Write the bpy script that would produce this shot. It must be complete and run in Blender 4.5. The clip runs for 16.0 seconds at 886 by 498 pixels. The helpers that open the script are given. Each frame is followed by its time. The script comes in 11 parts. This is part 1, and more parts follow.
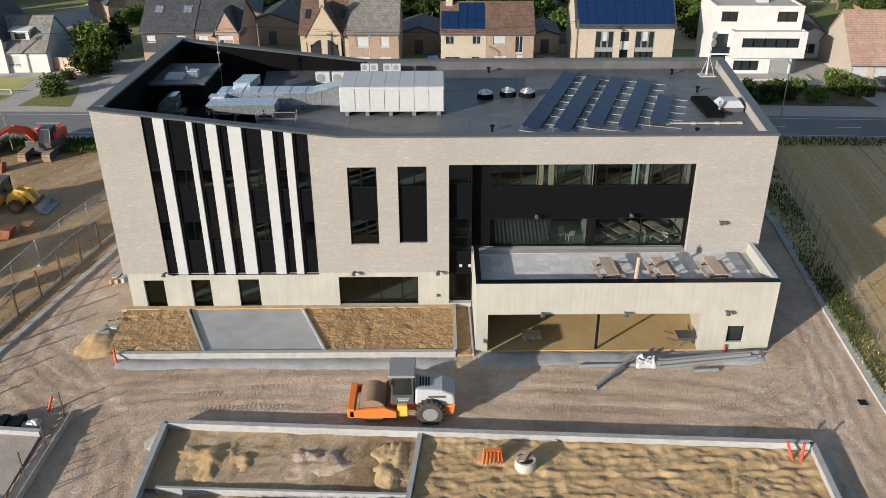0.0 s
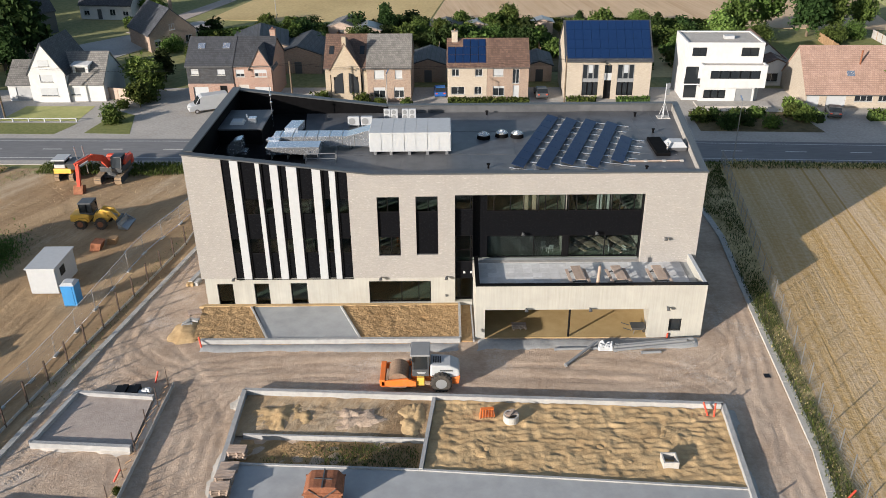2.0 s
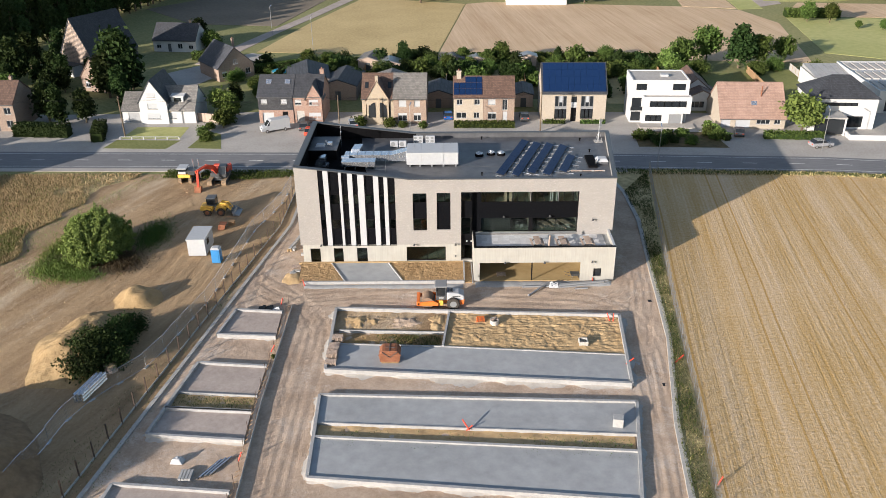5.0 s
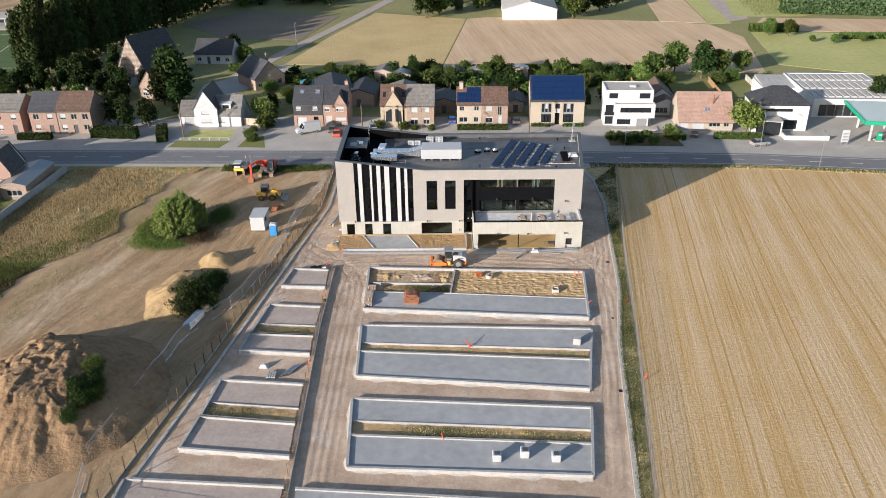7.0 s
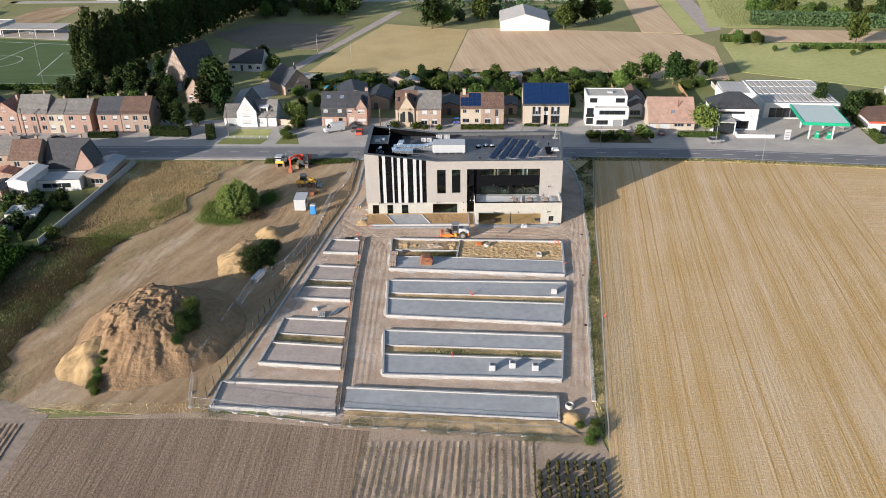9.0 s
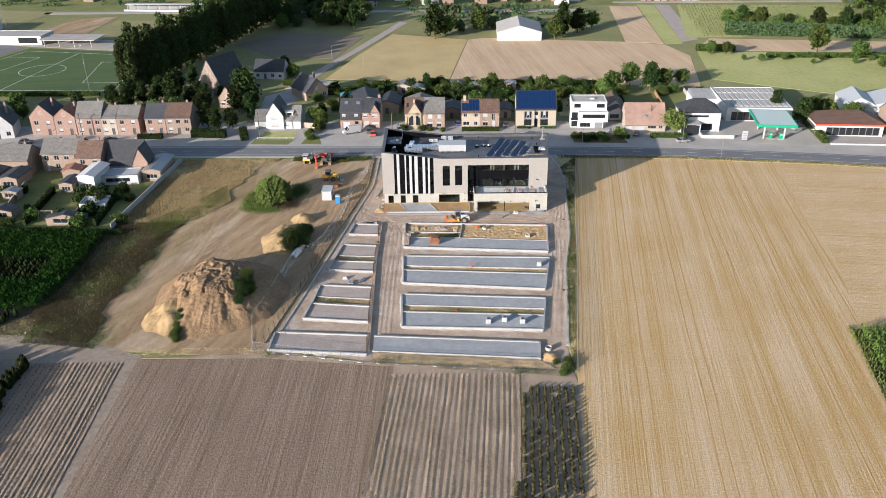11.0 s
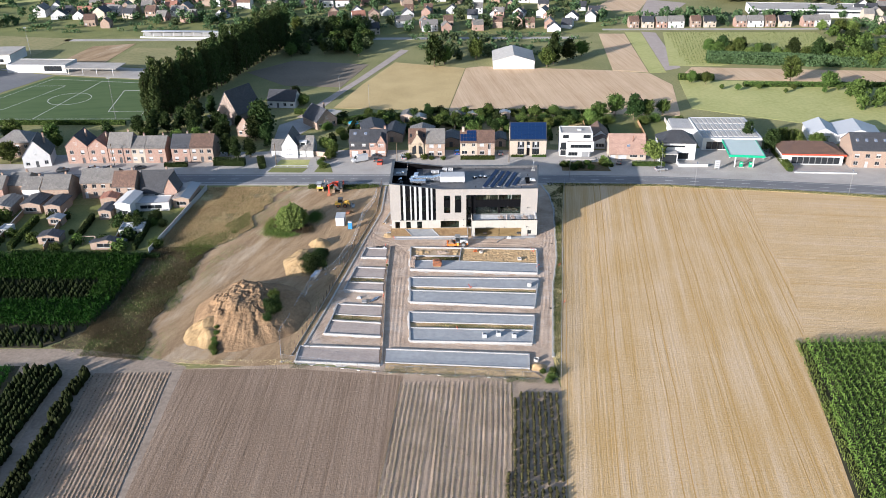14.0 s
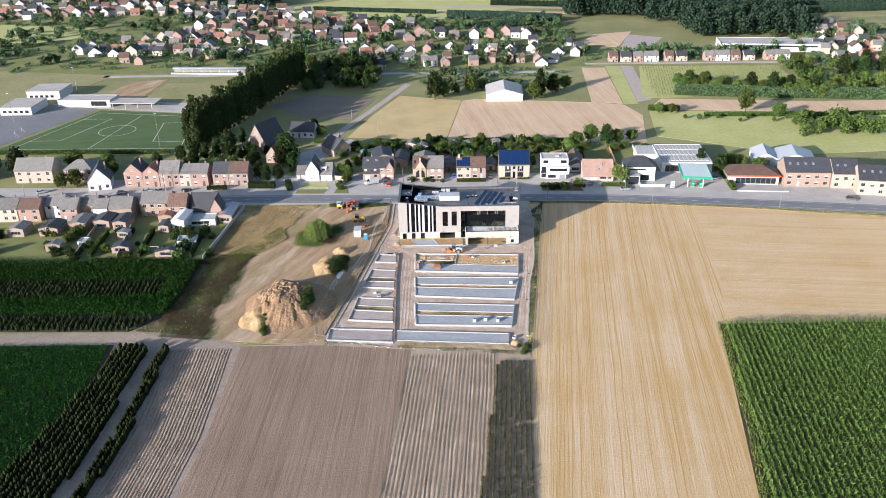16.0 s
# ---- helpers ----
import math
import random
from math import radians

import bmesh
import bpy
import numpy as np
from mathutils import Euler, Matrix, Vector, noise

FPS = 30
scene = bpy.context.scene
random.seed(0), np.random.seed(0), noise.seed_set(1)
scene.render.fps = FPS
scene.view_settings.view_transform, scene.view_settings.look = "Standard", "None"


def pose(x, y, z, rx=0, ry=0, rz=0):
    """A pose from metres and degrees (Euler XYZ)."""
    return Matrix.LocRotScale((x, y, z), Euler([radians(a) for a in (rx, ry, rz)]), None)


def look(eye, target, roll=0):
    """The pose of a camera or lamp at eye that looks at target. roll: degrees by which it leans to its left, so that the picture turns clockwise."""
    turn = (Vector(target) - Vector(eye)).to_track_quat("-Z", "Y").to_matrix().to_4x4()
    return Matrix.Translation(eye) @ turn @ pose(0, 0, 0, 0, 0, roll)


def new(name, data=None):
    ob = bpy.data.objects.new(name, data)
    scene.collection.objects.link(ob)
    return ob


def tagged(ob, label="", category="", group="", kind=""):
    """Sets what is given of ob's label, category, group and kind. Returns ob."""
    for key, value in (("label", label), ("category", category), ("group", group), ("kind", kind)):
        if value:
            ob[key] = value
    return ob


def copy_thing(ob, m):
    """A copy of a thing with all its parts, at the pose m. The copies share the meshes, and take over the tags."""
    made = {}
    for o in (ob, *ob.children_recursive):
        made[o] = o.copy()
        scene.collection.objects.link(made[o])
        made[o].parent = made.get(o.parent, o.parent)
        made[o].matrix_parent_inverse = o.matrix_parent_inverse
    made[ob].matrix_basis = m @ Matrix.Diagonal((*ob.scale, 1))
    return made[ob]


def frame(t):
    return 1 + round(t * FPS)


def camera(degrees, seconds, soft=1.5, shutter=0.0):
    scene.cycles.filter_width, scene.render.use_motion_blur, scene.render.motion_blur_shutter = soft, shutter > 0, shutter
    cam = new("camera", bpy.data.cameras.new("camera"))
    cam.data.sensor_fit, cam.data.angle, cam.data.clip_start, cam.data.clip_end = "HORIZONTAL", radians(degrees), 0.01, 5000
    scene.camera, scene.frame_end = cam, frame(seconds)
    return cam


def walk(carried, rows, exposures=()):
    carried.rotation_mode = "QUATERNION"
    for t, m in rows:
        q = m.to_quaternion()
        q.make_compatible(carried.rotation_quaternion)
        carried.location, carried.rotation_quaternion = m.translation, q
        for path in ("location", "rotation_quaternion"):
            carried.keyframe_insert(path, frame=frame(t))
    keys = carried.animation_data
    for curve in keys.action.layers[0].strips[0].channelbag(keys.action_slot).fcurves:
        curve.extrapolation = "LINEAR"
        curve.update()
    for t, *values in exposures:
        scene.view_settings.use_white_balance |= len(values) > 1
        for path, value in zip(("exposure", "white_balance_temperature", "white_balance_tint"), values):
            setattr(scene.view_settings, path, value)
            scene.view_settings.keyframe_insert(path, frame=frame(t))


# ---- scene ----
cam = camera(56.5, 16.0, soft=0.5)
PATH = [
    (0, (21.225, -48.246, 29.625), (21.226, -46.47, 28.705), -0.3),
    (0.5, (21.116, -50.615, 30.551), (21.115, -48.839, 29.633), -0.3),
    (1, (21.056, -53.577, 32.157), (21.051, -51.8, 31.239), -0.4),
    (1.5, (21.081, -57.323, 34.555), (21.071, -55.546, 33.637), -0.5),
    (2, (21.088, -61.714, 37.545), (21.075, -59.937, 36.626), -0.6),
    (2.5, (20.944, -66.55, 40.261), (20.933, -64.774, 39.341), -0.5),
    (3, (20.778, -72.403, 43.014), (20.767, -70.628, 42.092), -0.6),
    (3.5, (20.609, -78.661, 45.617), (20.597, -76.886, 44.696), -0.5),
    (4, (20.407, -85.618, 48.282), (20.395, -83.841, 47.364), -0.6),
    (6.5, (19.355, -122.707, 61.593), (19.338, -120.928, 60.68), -0.6),
    (7, (19.119, -130.869, 64.373), (19.103, -129.089, 63.461), -0.7),
    (7.5, (18.826, -138.916, 67.159), (18.809, -137.136, 66.247), -0.6),
    (8, (18.609, -147.52, 70.059), (18.591, -145.739, 69.148), -0.8),
    (8.5, (18.238, -155.7, 72.881), (18.221, -153.92, 71.968), -0.7),
    (9, (17.885, -164.169, 75.62), (17.868, -162.389, 74.708), -0.7),
    (9.5, (17.559, -172.4, 78.467), (17.542, -170.622, 77.553), -0.7),
    (12, (16.213, -208.036, 93.171), (16.2, -206.255, 92.262), -0.8),
    (12.5, (16.026, -211.887, 95.959), (16.013, -210.103, 95.054), -0.7),
    (13, (15.848, -214.831, 98.689), (15.837, -213.045, 97.79), -0.8),
    (13.5, (15.658, -216.438, 100.569), (15.65, -214.651, 99.67), -0.7),
    (14, (15.682, -216.711, 102.479), (15.675, -214.924, 101.58), -0.7),
    (14.5, (15.698, -220.081, 104.295), (15.692, -218.292, 103.401), -0.7),
    (15, (16.331, -233.991, 109.328), (16.323, -232.195, 108.450), -0.9),
    (15.5, (16.637, -248.829, 114.739), (16.628, -247.025, 113.874), -1.1),
    (16, (16.805, -265.468, 121.770), (16.794, -263.660, 120.914), -1.1),
]
walk(cam, [(t, look(e, g, r)) for t, e, g, r in PATH],
     [(0, 0.51, 6420, 10), (2, 0.67, 6420, 11), (3.5, 0.75, 6450, 12), (7, 0.79, 6350, 13), (9, 0.77, 6300, 13), (12.5, 0.93, 6020, 13), (16, 1.12, 5900, 15)])

# ---- light ----
SUN_EL, SUN_AZ = radians(13.9), (0.751, 0.66)   # height of the sun, way in which shadows fall
world = bpy.data.worlds.new("world")
scene.world = world
world.use_nodes = True
sky = world.node_tree.nodes.new("ShaderNodeTexSky")
sky.sky_type, sky.sun_disc = "NISHITA", False
sky.sun_elevation = SUN_EL
sky.sun_rotation = math.atan2(-SUN_AZ[0], -SUN_AZ[1])
world.node_tree.links.new(sky.outputs[0], world.node_tree.nodes["Background"].inputs[0])
world.node_tree.nodes["Background"].inputs[1].default_value = 0.105
lamp = bpy.data.lights.new("sun", "SUN")
lamp.energy, lamp.angle, lamp.color = 5.15, radians(0.55), (1.0, 0.905, 0.795)
sun = new("sun", lamp)
sun.matrix_world = look((0, 0, 200), (SUN_AZ[0] * math.cos(SUN_EL), SUN_AZ[1] * math.cos(SUN_EL), 200 - math.sin(SUN_EL)))

# ---- materials ----
def nodes_of(name):
    m = bpy.data.materials.new(name)
    m.use_nodes = True
    return m, m.node_tree.nodes, m.node_tree.links, m.node_tree.nodes["Principled BSDF"]


def ramp_node(N, stops):
    r = N.new("ShaderNodeValToRGB")
    while len(r.color_ramp.elements) < len(stops):
        r.color_ramp.elements.new(0.5)
    for e, (p, c) in zip(r.color_ramp.elements, stops):
        e.position, e.color = p, (*c, 1)
    return r


def noise_node(N, L, vec, scale, detail=5, rough=0.6):
    n = N.new("ShaderNodeTexNoise")
    n.inputs["Scale"].default_value, n.inputs["Detail"].default_value, n.inputs["Roughness"].default_value = scale, detail, rough
    L.new(vec, n.inputs["Vector"])
    return n.outputs["Fac"]


def math_node(N, L, op, a, b):
    n = N.new("ShaderNodeMath")
    n.operation = op
    for i, v in enumerate((a, b)):
        if isinstance(v, (int, float)):
            n.inputs[i].default_value = v
        else:
            L.new(v, n.inputs[i])
    return n.outputs[0]


def M(name, dark, light, fine=3.0, coarse=0.12, rough=0.9, bump=0.3, grain=18.0, metal=0.0, stretch=(1, 1, 1), turn=0.0, vary=0.0, contrast=0.17, spec=0.3, deep=0.05):
    """A matt, mottled surface: two noises blend two colours, a third gives relief. stretch and turn draw the grain out in the plan."""
    m, N, L, P = nodes_of(name)
    geo = N.new("ShaderNodeNewGeometry")
    mp = N.new("ShaderNodeMapping")
    mp.inputs["Scale"].default_value = stretch
    mp.inputs["Rotation"].default_value = (0, 0, radians(turn))
    L.new(geo.outputs["Position"], mp.inputs["Vector"])
    a = noise_node(N, L, mp.outputs[0], fine)
    b = noise_node(N, L, geo.outputs["Position"], coarse, 4)
    f = math_node(N, L, "ADD", math_node(N, L, "MULTIPLY", a, 0.55), math_node(N, L, "MULTIPLY", b, 0.45))
    r = ramp_node(N, [(0.5 - contrast, dark), (0.5 + contrast, light)])
    L.new(f, r.inputs[0])
    col = r.outputs[0]
    if vary:
        info = N.new("ShaderNodeObjectInfo")
        h = N.new("ShaderNodeHueSaturation")
        L.new(col, h.inputs["Color"])
        L.new(math_node(N, L, "ADD", math_node(N, L, "MULTIPLY", info.outputs["Random"], 2 * vary), 1 - vary), h.inputs["Value"])
        col = h.outputs[0]
    L.new(col, P.inputs["Base Color"])
    P.inputs["Roughness"].default_value, P.inputs["Metallic"].default_value = rough, metal
    P.inputs["Specular IOR Level"].default_value = spec
    if bump:
        bn = N.new("ShaderNodeBump")
        bn.inputs["Strength"].default_value, bn.inputs["Distance"].default_value = bump, deep
        L.new(noise_node(N, L, mp.outputs[0], grain, 6), bn.inputs["Height"])
        L.new(bn.outputs[0], P.inputs["Normal"])
    return m


def leaf_material(name, dark, light):
    """Foliage: each leaf clump takes its own tone."""
    m, N, L, P = nodes_of(name)
    geo = N.new("ShaderNodeNewGeometry")
    r = ramp_node(N, [(0.0, dark), (0.75, light), (1.0, tuple(min(1, c * 1.35) for c in light))])
    f = math_node(N, L, "ADD", math_node(N, L, "MULTIPLY", geo.outputs["Random Per Island"], 0.6),
                  math_node(N, L, "MULTIPLY", noise_node(N, L, geo.outputs["Position"], 0.35, 3), 0.5))
    L.new(f, r.inputs[0])
    info = N.new("ShaderNodeObjectInfo")
    h = N.new("ShaderNodeHueSaturation")
    L.new(r.outputs[0], h.inputs["Color"])
    L.new(math_node(N, L, "ADD", math_node(N, L, "MULTIPLY", info.outputs["Random"], 0.6), 0.7), h.inputs["Value"])
    L.new(math_node(N, L, "ADD", math_node(N, L, "MULTIPLY", info.outputs["Random"], 0.05), 0.475), h.inputs["Hue"])
    L.new(h.outputs[0], P.inputs["Base Color"])
    P.inputs["Roughness"].default_value = 0.75
    P.inputs["Specular IOR Level"].default_value = 0.1
    tr = N.new("ShaderNodeBsdfTranslucent")
    L.new(h.outputs[0], tr.inputs[0])
    mix = N.new("ShaderNodeMixShader")
    mix.inputs[0].default_value = 0.2
    L.new(P.outputs[0], mix.inputs[1])
    L.new(tr.outputs[0], mix.inputs[2])
    L.new(mix.outputs[0], N["Material Output"].inputs[0])
    return m


def gloss(name, colour, rough=0.3, metal=0.0, spec=0.5):
    """Smooth paint, plastic or metal with faint dirt."""
    m, N, L, P = nodes_of(name)
    geo = N.new("ShaderNodeNewGeometry")
    r = ramp_node(N, [(0.3, tuple(c * 0.9 for c in colour)), (0.65, colour)])
    L.new(noise_node(N, L, geo.outputs["Position"], 2.5, 6, 0.7), r.inputs[0])
    L.new(r.outputs[0], P.inputs["Base Color"])
    q = N.new("ShaderNodeMapRange")
    q.inputs["To Min"].default_value, q.inputs["To Max"].default_value = rough * 0.75, min(1, rough * 1.35)
    L.new(noise_node(N, L, geo.outputs["Position"], 6.0, 4), q.inputs[0])
    L.new(q.outputs[0], P.inputs["Roughness"])
    P.inputs["Metallic"].default_value, P.inputs["Specular IOR Level"].default_value = metal, spec
    return m


def worn_paint(name, colour, rough=0.5):
    """Machine paint with dried mud and scuffs."""
    m, N, L, P = nodes_of(name)
    pos = N.new("ShaderNodeNewGeometry").outputs["Position"]
    dirt = ramp_node(N, [(0.46, (0, 0, 0)), (0.66, (1, 1, 1))])
    L.new(math_node(N, L, "ADD", math_node(N, L, "MULTIPLY", noise_node(N, L, pos, 1.7, 6, 0.75), 0.6), math_node(N, L, "MULTIPLY", noise_node(N, L, pos, 9.0, 4, 0.7), 0.4)), dirt.inputs[0])
    mx = N.new("ShaderNodeMix")
    mx.data_type = "RGBA"
    L.new(math_node(N, L, "MULTIPLY", dirt.outputs[0], 0.4), mx.inputs[0])
    mx.inputs[6].default_value, mx.inputs[7].default_value = (*colour, 1), (0.27, 0.2, 0.14, 1)
    L.new(mx.outputs[2], P.inputs["Base Color"])
    P.inputs["Roughness"].default_value, P.inputs["Specular IOR Level"].default_value = rough, 0.35
    return m


def glass(name, tint):
    """Window glass: clear, tinted, with real mirror gloss."""
    m, N, L, P = nodes_of(name)
    t = N.new("ShaderNodeBsdfTransparent")
    t.inputs[0].default_value = (*tint, 1)
    g = N.new("ShaderNodeBsdfGlossy")
    g.inputs["Roughness"].default_value = 0.02
    fr = N.new("ShaderNodeFresnel")
    fr.inputs[0].default_value = 1.5
    mix = N.new("ShaderNodeMixShader")
    L.new(fr.outputs[0], mix.inputs[0])
    L.new(t.outputs[0], mix.inputs[1])
    L.new(g.outputs[0], mix.inputs[2])
    L.new(mix.outputs[0], N["Material Output"].inputs[0])
    return m


def worn_earth(name, dark, light, dust, turn=0.0, draw=1.0):
    """Driven-over earth: stains, pale dusty patches, gritty grain and shallow relief."""
    m, N, L, P = nodes_of(name)
    geo = N.new("ShaderNodeNewGeometry")
    pos = geo.outputs["Position"]
    way, drawn = N.new("ShaderNodeMapping"), N.new("ShaderNodeMapping")
    way.inputs["Rotation"].default_value = (0, 0, radians(turn))
    drawn.inputs["Scale"].default_value = (1, draw, 1)
    L.new(pos, way.inputs[0])
    L.new(way.outputs[0], drawn.inputs[0])
    f = math_node(N, L, "ADD", math_node(N, L, "MULTIPLY", noise_node(N, L, drawn.outputs[0], 0.22, 6, 0.65), 0.55), math_node(N, L, "ADD", math_node(N, L, "MULTIPLY", noise_node(N, L, pos, 2.6, 6, 0.75), 0.25), math_node(N, L, "MULTIPLY", noise_node(N, L, drawn.outputs[0], 1.3, 5, 0.7), 0.2)))
    r = ramp_node(N, [(0.36, dark), (0.62, light)])
    L.new(f, r.inputs[0])
    warp = N.new("ShaderNodeMapping")
    warp.inputs["Location"].default_value = (31, 17, 5)
    L.new(drawn.outputs[0], warp.inputs[0])
    pale = ramp_node(N, [(0.53, (0, 0, 0)), (0.68, (1, 1, 1))])
    L.new(math_node(N, L, "ADD", math_node(N, L, "MULTIPLY", noise_node(N, L, warp.outputs[0], 0.13, 6, 0.7), 0.75), math_node(N, L, "MULTIPLY", noise_node(N, L, warp.outputs[0], 5.0, 3, 0.7), 0.25)), pale.inputs[0])
    mx = N.new("ShaderNodeMix")
    mx.data_type = "RGBA"
    L.new(math_node(N, L, "MULTIPLY", pale.outputs[0], 0.8), mx.inputs[0])
    L.new(r.outputs[0], mx.inputs[6])
    mx.inputs[7].default_value = (*dust, 1)
    L.new(mx.outputs[2], P.inputs["Base Color"])
    P.inputs["Roughness"].default_value, P.inputs["Specular IOR Level"].default_value = 0.92, 0.2
    bn = N.new("ShaderNodeBump")
    bn.inputs["Strength"].default_value, bn.inputs["Distance"].default_value = 1.0, 0.06
    L.new(math_node(N, L, "ADD", noise_node(N, L, pos, 8.0, 6, 0.75), noise_node(N, L, pos, 1.1, 4, 0.6)), bn.inputs["Height"])
    L.new(bn.outputs[0], P.inputs["Normal"])
    return m


def rows_material(name, stops, period, turn, wobble=0.6, fine=5.0, bump=0.6, line=None, coarse=0.05, mix=(0.33, 0.2, 0.3, 0.17), draw=0.035, clod=7.0, width=0.32):
    """A field worked in rows: fine drill lines drawn out along one way, broad drifts, and tramlines every so many metres."""
    m, N, L, P = nodes_of(name)
    geo = N.new("ShaderNodeNewGeometry")
    mp = N.new("ShaderNodeMapping")
    mp.vector_type = "POINT"
    mp.inputs["Rotation"].default_value = (0, 0, radians(turn))
    L.new(geo.outputs["Position"], mp.inputs[0])
    st = N.new("ShaderNodeMapping")
    st.inputs["Scale"].default_value = (1, draw, 1)
    L.new(mp.outputs[0], st.inputs[0])
    a = noise_node(N, L, st.outputs[0], fine * 0.35, 5, 0.65)
    c = noise_node(N, L, st.outputs[0], 0.3, 4, 0.6)
    b = noise_node(N, L, geo.outputs["Position"], clod, 5, 0.7)
    d = noise_node(N, L, geo.outputs["Position"], coarse, 4)
    f = math_node(N, L, "ADD", math_node(N, L, "ADD", math_node(N, L, "MULTIPLY", a, mix[0]), math_node(N, L, "MULTIPLY", b, mix[1])),
                  math_node(N, L, "ADD", math_node(N, L, "MULTIPLY", c, mix[2]), math_node(N, L, "MULTIPLY", d, mix[3])))
    if line:
        sx = N.new("ShaderNodeSeparateXYZ")
        L.new(mp.outputs[0], sx.inputs[0])
        wob = math_node(N, L, "MULTIPLY", noise_node(N, L, geo.outputs["Position"], 0.02, 2), wobble)
        u = math_node(N, L, "FRACT", math_node(N, L, "DIVIDE", math_node(N, L, "ADD", sx.outputs[0], wob), period), 0)
        for at in (0.45, 0.45 + 1.9 / period):
            near = math_node(N, L, "ABSOLUTE", math_node(N, L, "SUBTRACT", u, at), 0)
            hit = math_node(N, L, "MULTIPLY", math_node(N, L, "LESS_THAN", near, width / period), line)
            f = math_node(N, L, "SUBTRACT", f, math_node(N, L, "MULTIPLY", hit, b))
    r = ramp_node(N, stops)
    L.new(f, r.inputs[0])
    L.new(r.outputs[0], P.inputs["Base Color"])
    P.inputs["Roughness"].default_value, P.inputs["Specular IOR Level"].default_value = 0.95, 0.15
    bn = N.new("ShaderNodeBump")
    bn.inputs["Strength"].default_value, bn.inputs["Distance"].default_value = bump, 0.12
    L.new(math_node(N, L, "ADD", a, b), bn.inputs["Height"])
    L.new(bn.outputs[0], P.inputs["Normal"])
    return m


def brick_material(name, a, b, mortar, size=0.22, row=0.065, bump=0.25):
    """Slim bricks in a wild mix of tones; works on upright walls that face any way."""
    m, N, L, P = nodes_of(name)
    geo = N.new("ShaderNodeNewGeometry")
    sp = N.new("ShaderNodeSeparateXYZ")
    L.new(geo.outputs["Position"], sp.inputs[0])
    cb = N.new("ShaderNodeCombineXYZ")
    L.new(math_node(N, L, "ADD", sp.outputs[0], sp.outputs[1]), cb.inputs[0])
    L.new(sp.outputs[2], cb.inputs[1])
    t = N.new("ShaderNodeTexBrick")
    L.new(cb.outputs[0], t.inputs["Vector"])
    t.inputs["Color1"].default_value, t.inputs["Color2"].default_value, t.inputs["Mortar"].default_value = (*a, 1), (*b, 1), (*mortar, 1)
    t.inputs["Scale"].default_value, t.inputs["Mortar Size"].default_value = 1.0, row * 0.13
    t.inputs["Brick Width"].default_value, t.inputs["Row Height"].default_value = size, row
    # some bricks come in pale batches
    st = N.new("ShaderNodeMapping")
    st.inputs["Scale"].default_value = (1.6, 7.0, 1)
    L.new(cb.outputs[0], st.inputs[0])
    pale = ramp_node(N, [(0.6, (0, 0, 0)), (0.65, (1, 1, 1))])
    L.new(noise_node(N, L, st.outputs[0], 1.3, 3, 0.7), pale.inputs[0])
    mx = N.new("ShaderNodeMix")
    mx.data_type = "RGBA"
    L.new(math_node(N, L, "MULTIPLY", pale.outputs[0], 0.6), mx.inputs[0])
    L.new(t.outputs["Color"], mx.inputs[6])
    mx.inputs[7].default_value = (*[min(0.85, c * 1.35) for c in b], 1)
    dirt = noise_node(N, L, geo.outputs["Position"], 0.25, 5)
    h = N.new("ShaderNodeHueSaturation")
    L.new(mx.outputs[2], h.inputs["Color"])
    L.new(math_node(N, L, "ADD", math_node(N, L, "MULTIPLY", dirt, 0.3), 0.85), h.inputs["Value"])
    L.new(h.outputs[0], P.inputs["Base Color"])
    P.inputs["Roughness"].default_value, P.inputs["Specular IOR Level"].default_value = 0.9, 0.2
    bn = N.new("ShaderNodeBump")
    bn.inputs["Strength"].default_value, bn.inputs["Distance"].default_value = bump, 0.01
    L.new(t.outputs["Fac"], bn.inputs["Height"])
    bn.invert = True
    L.new(bn.outputs[0], P.inputs["Normal"])
    return m


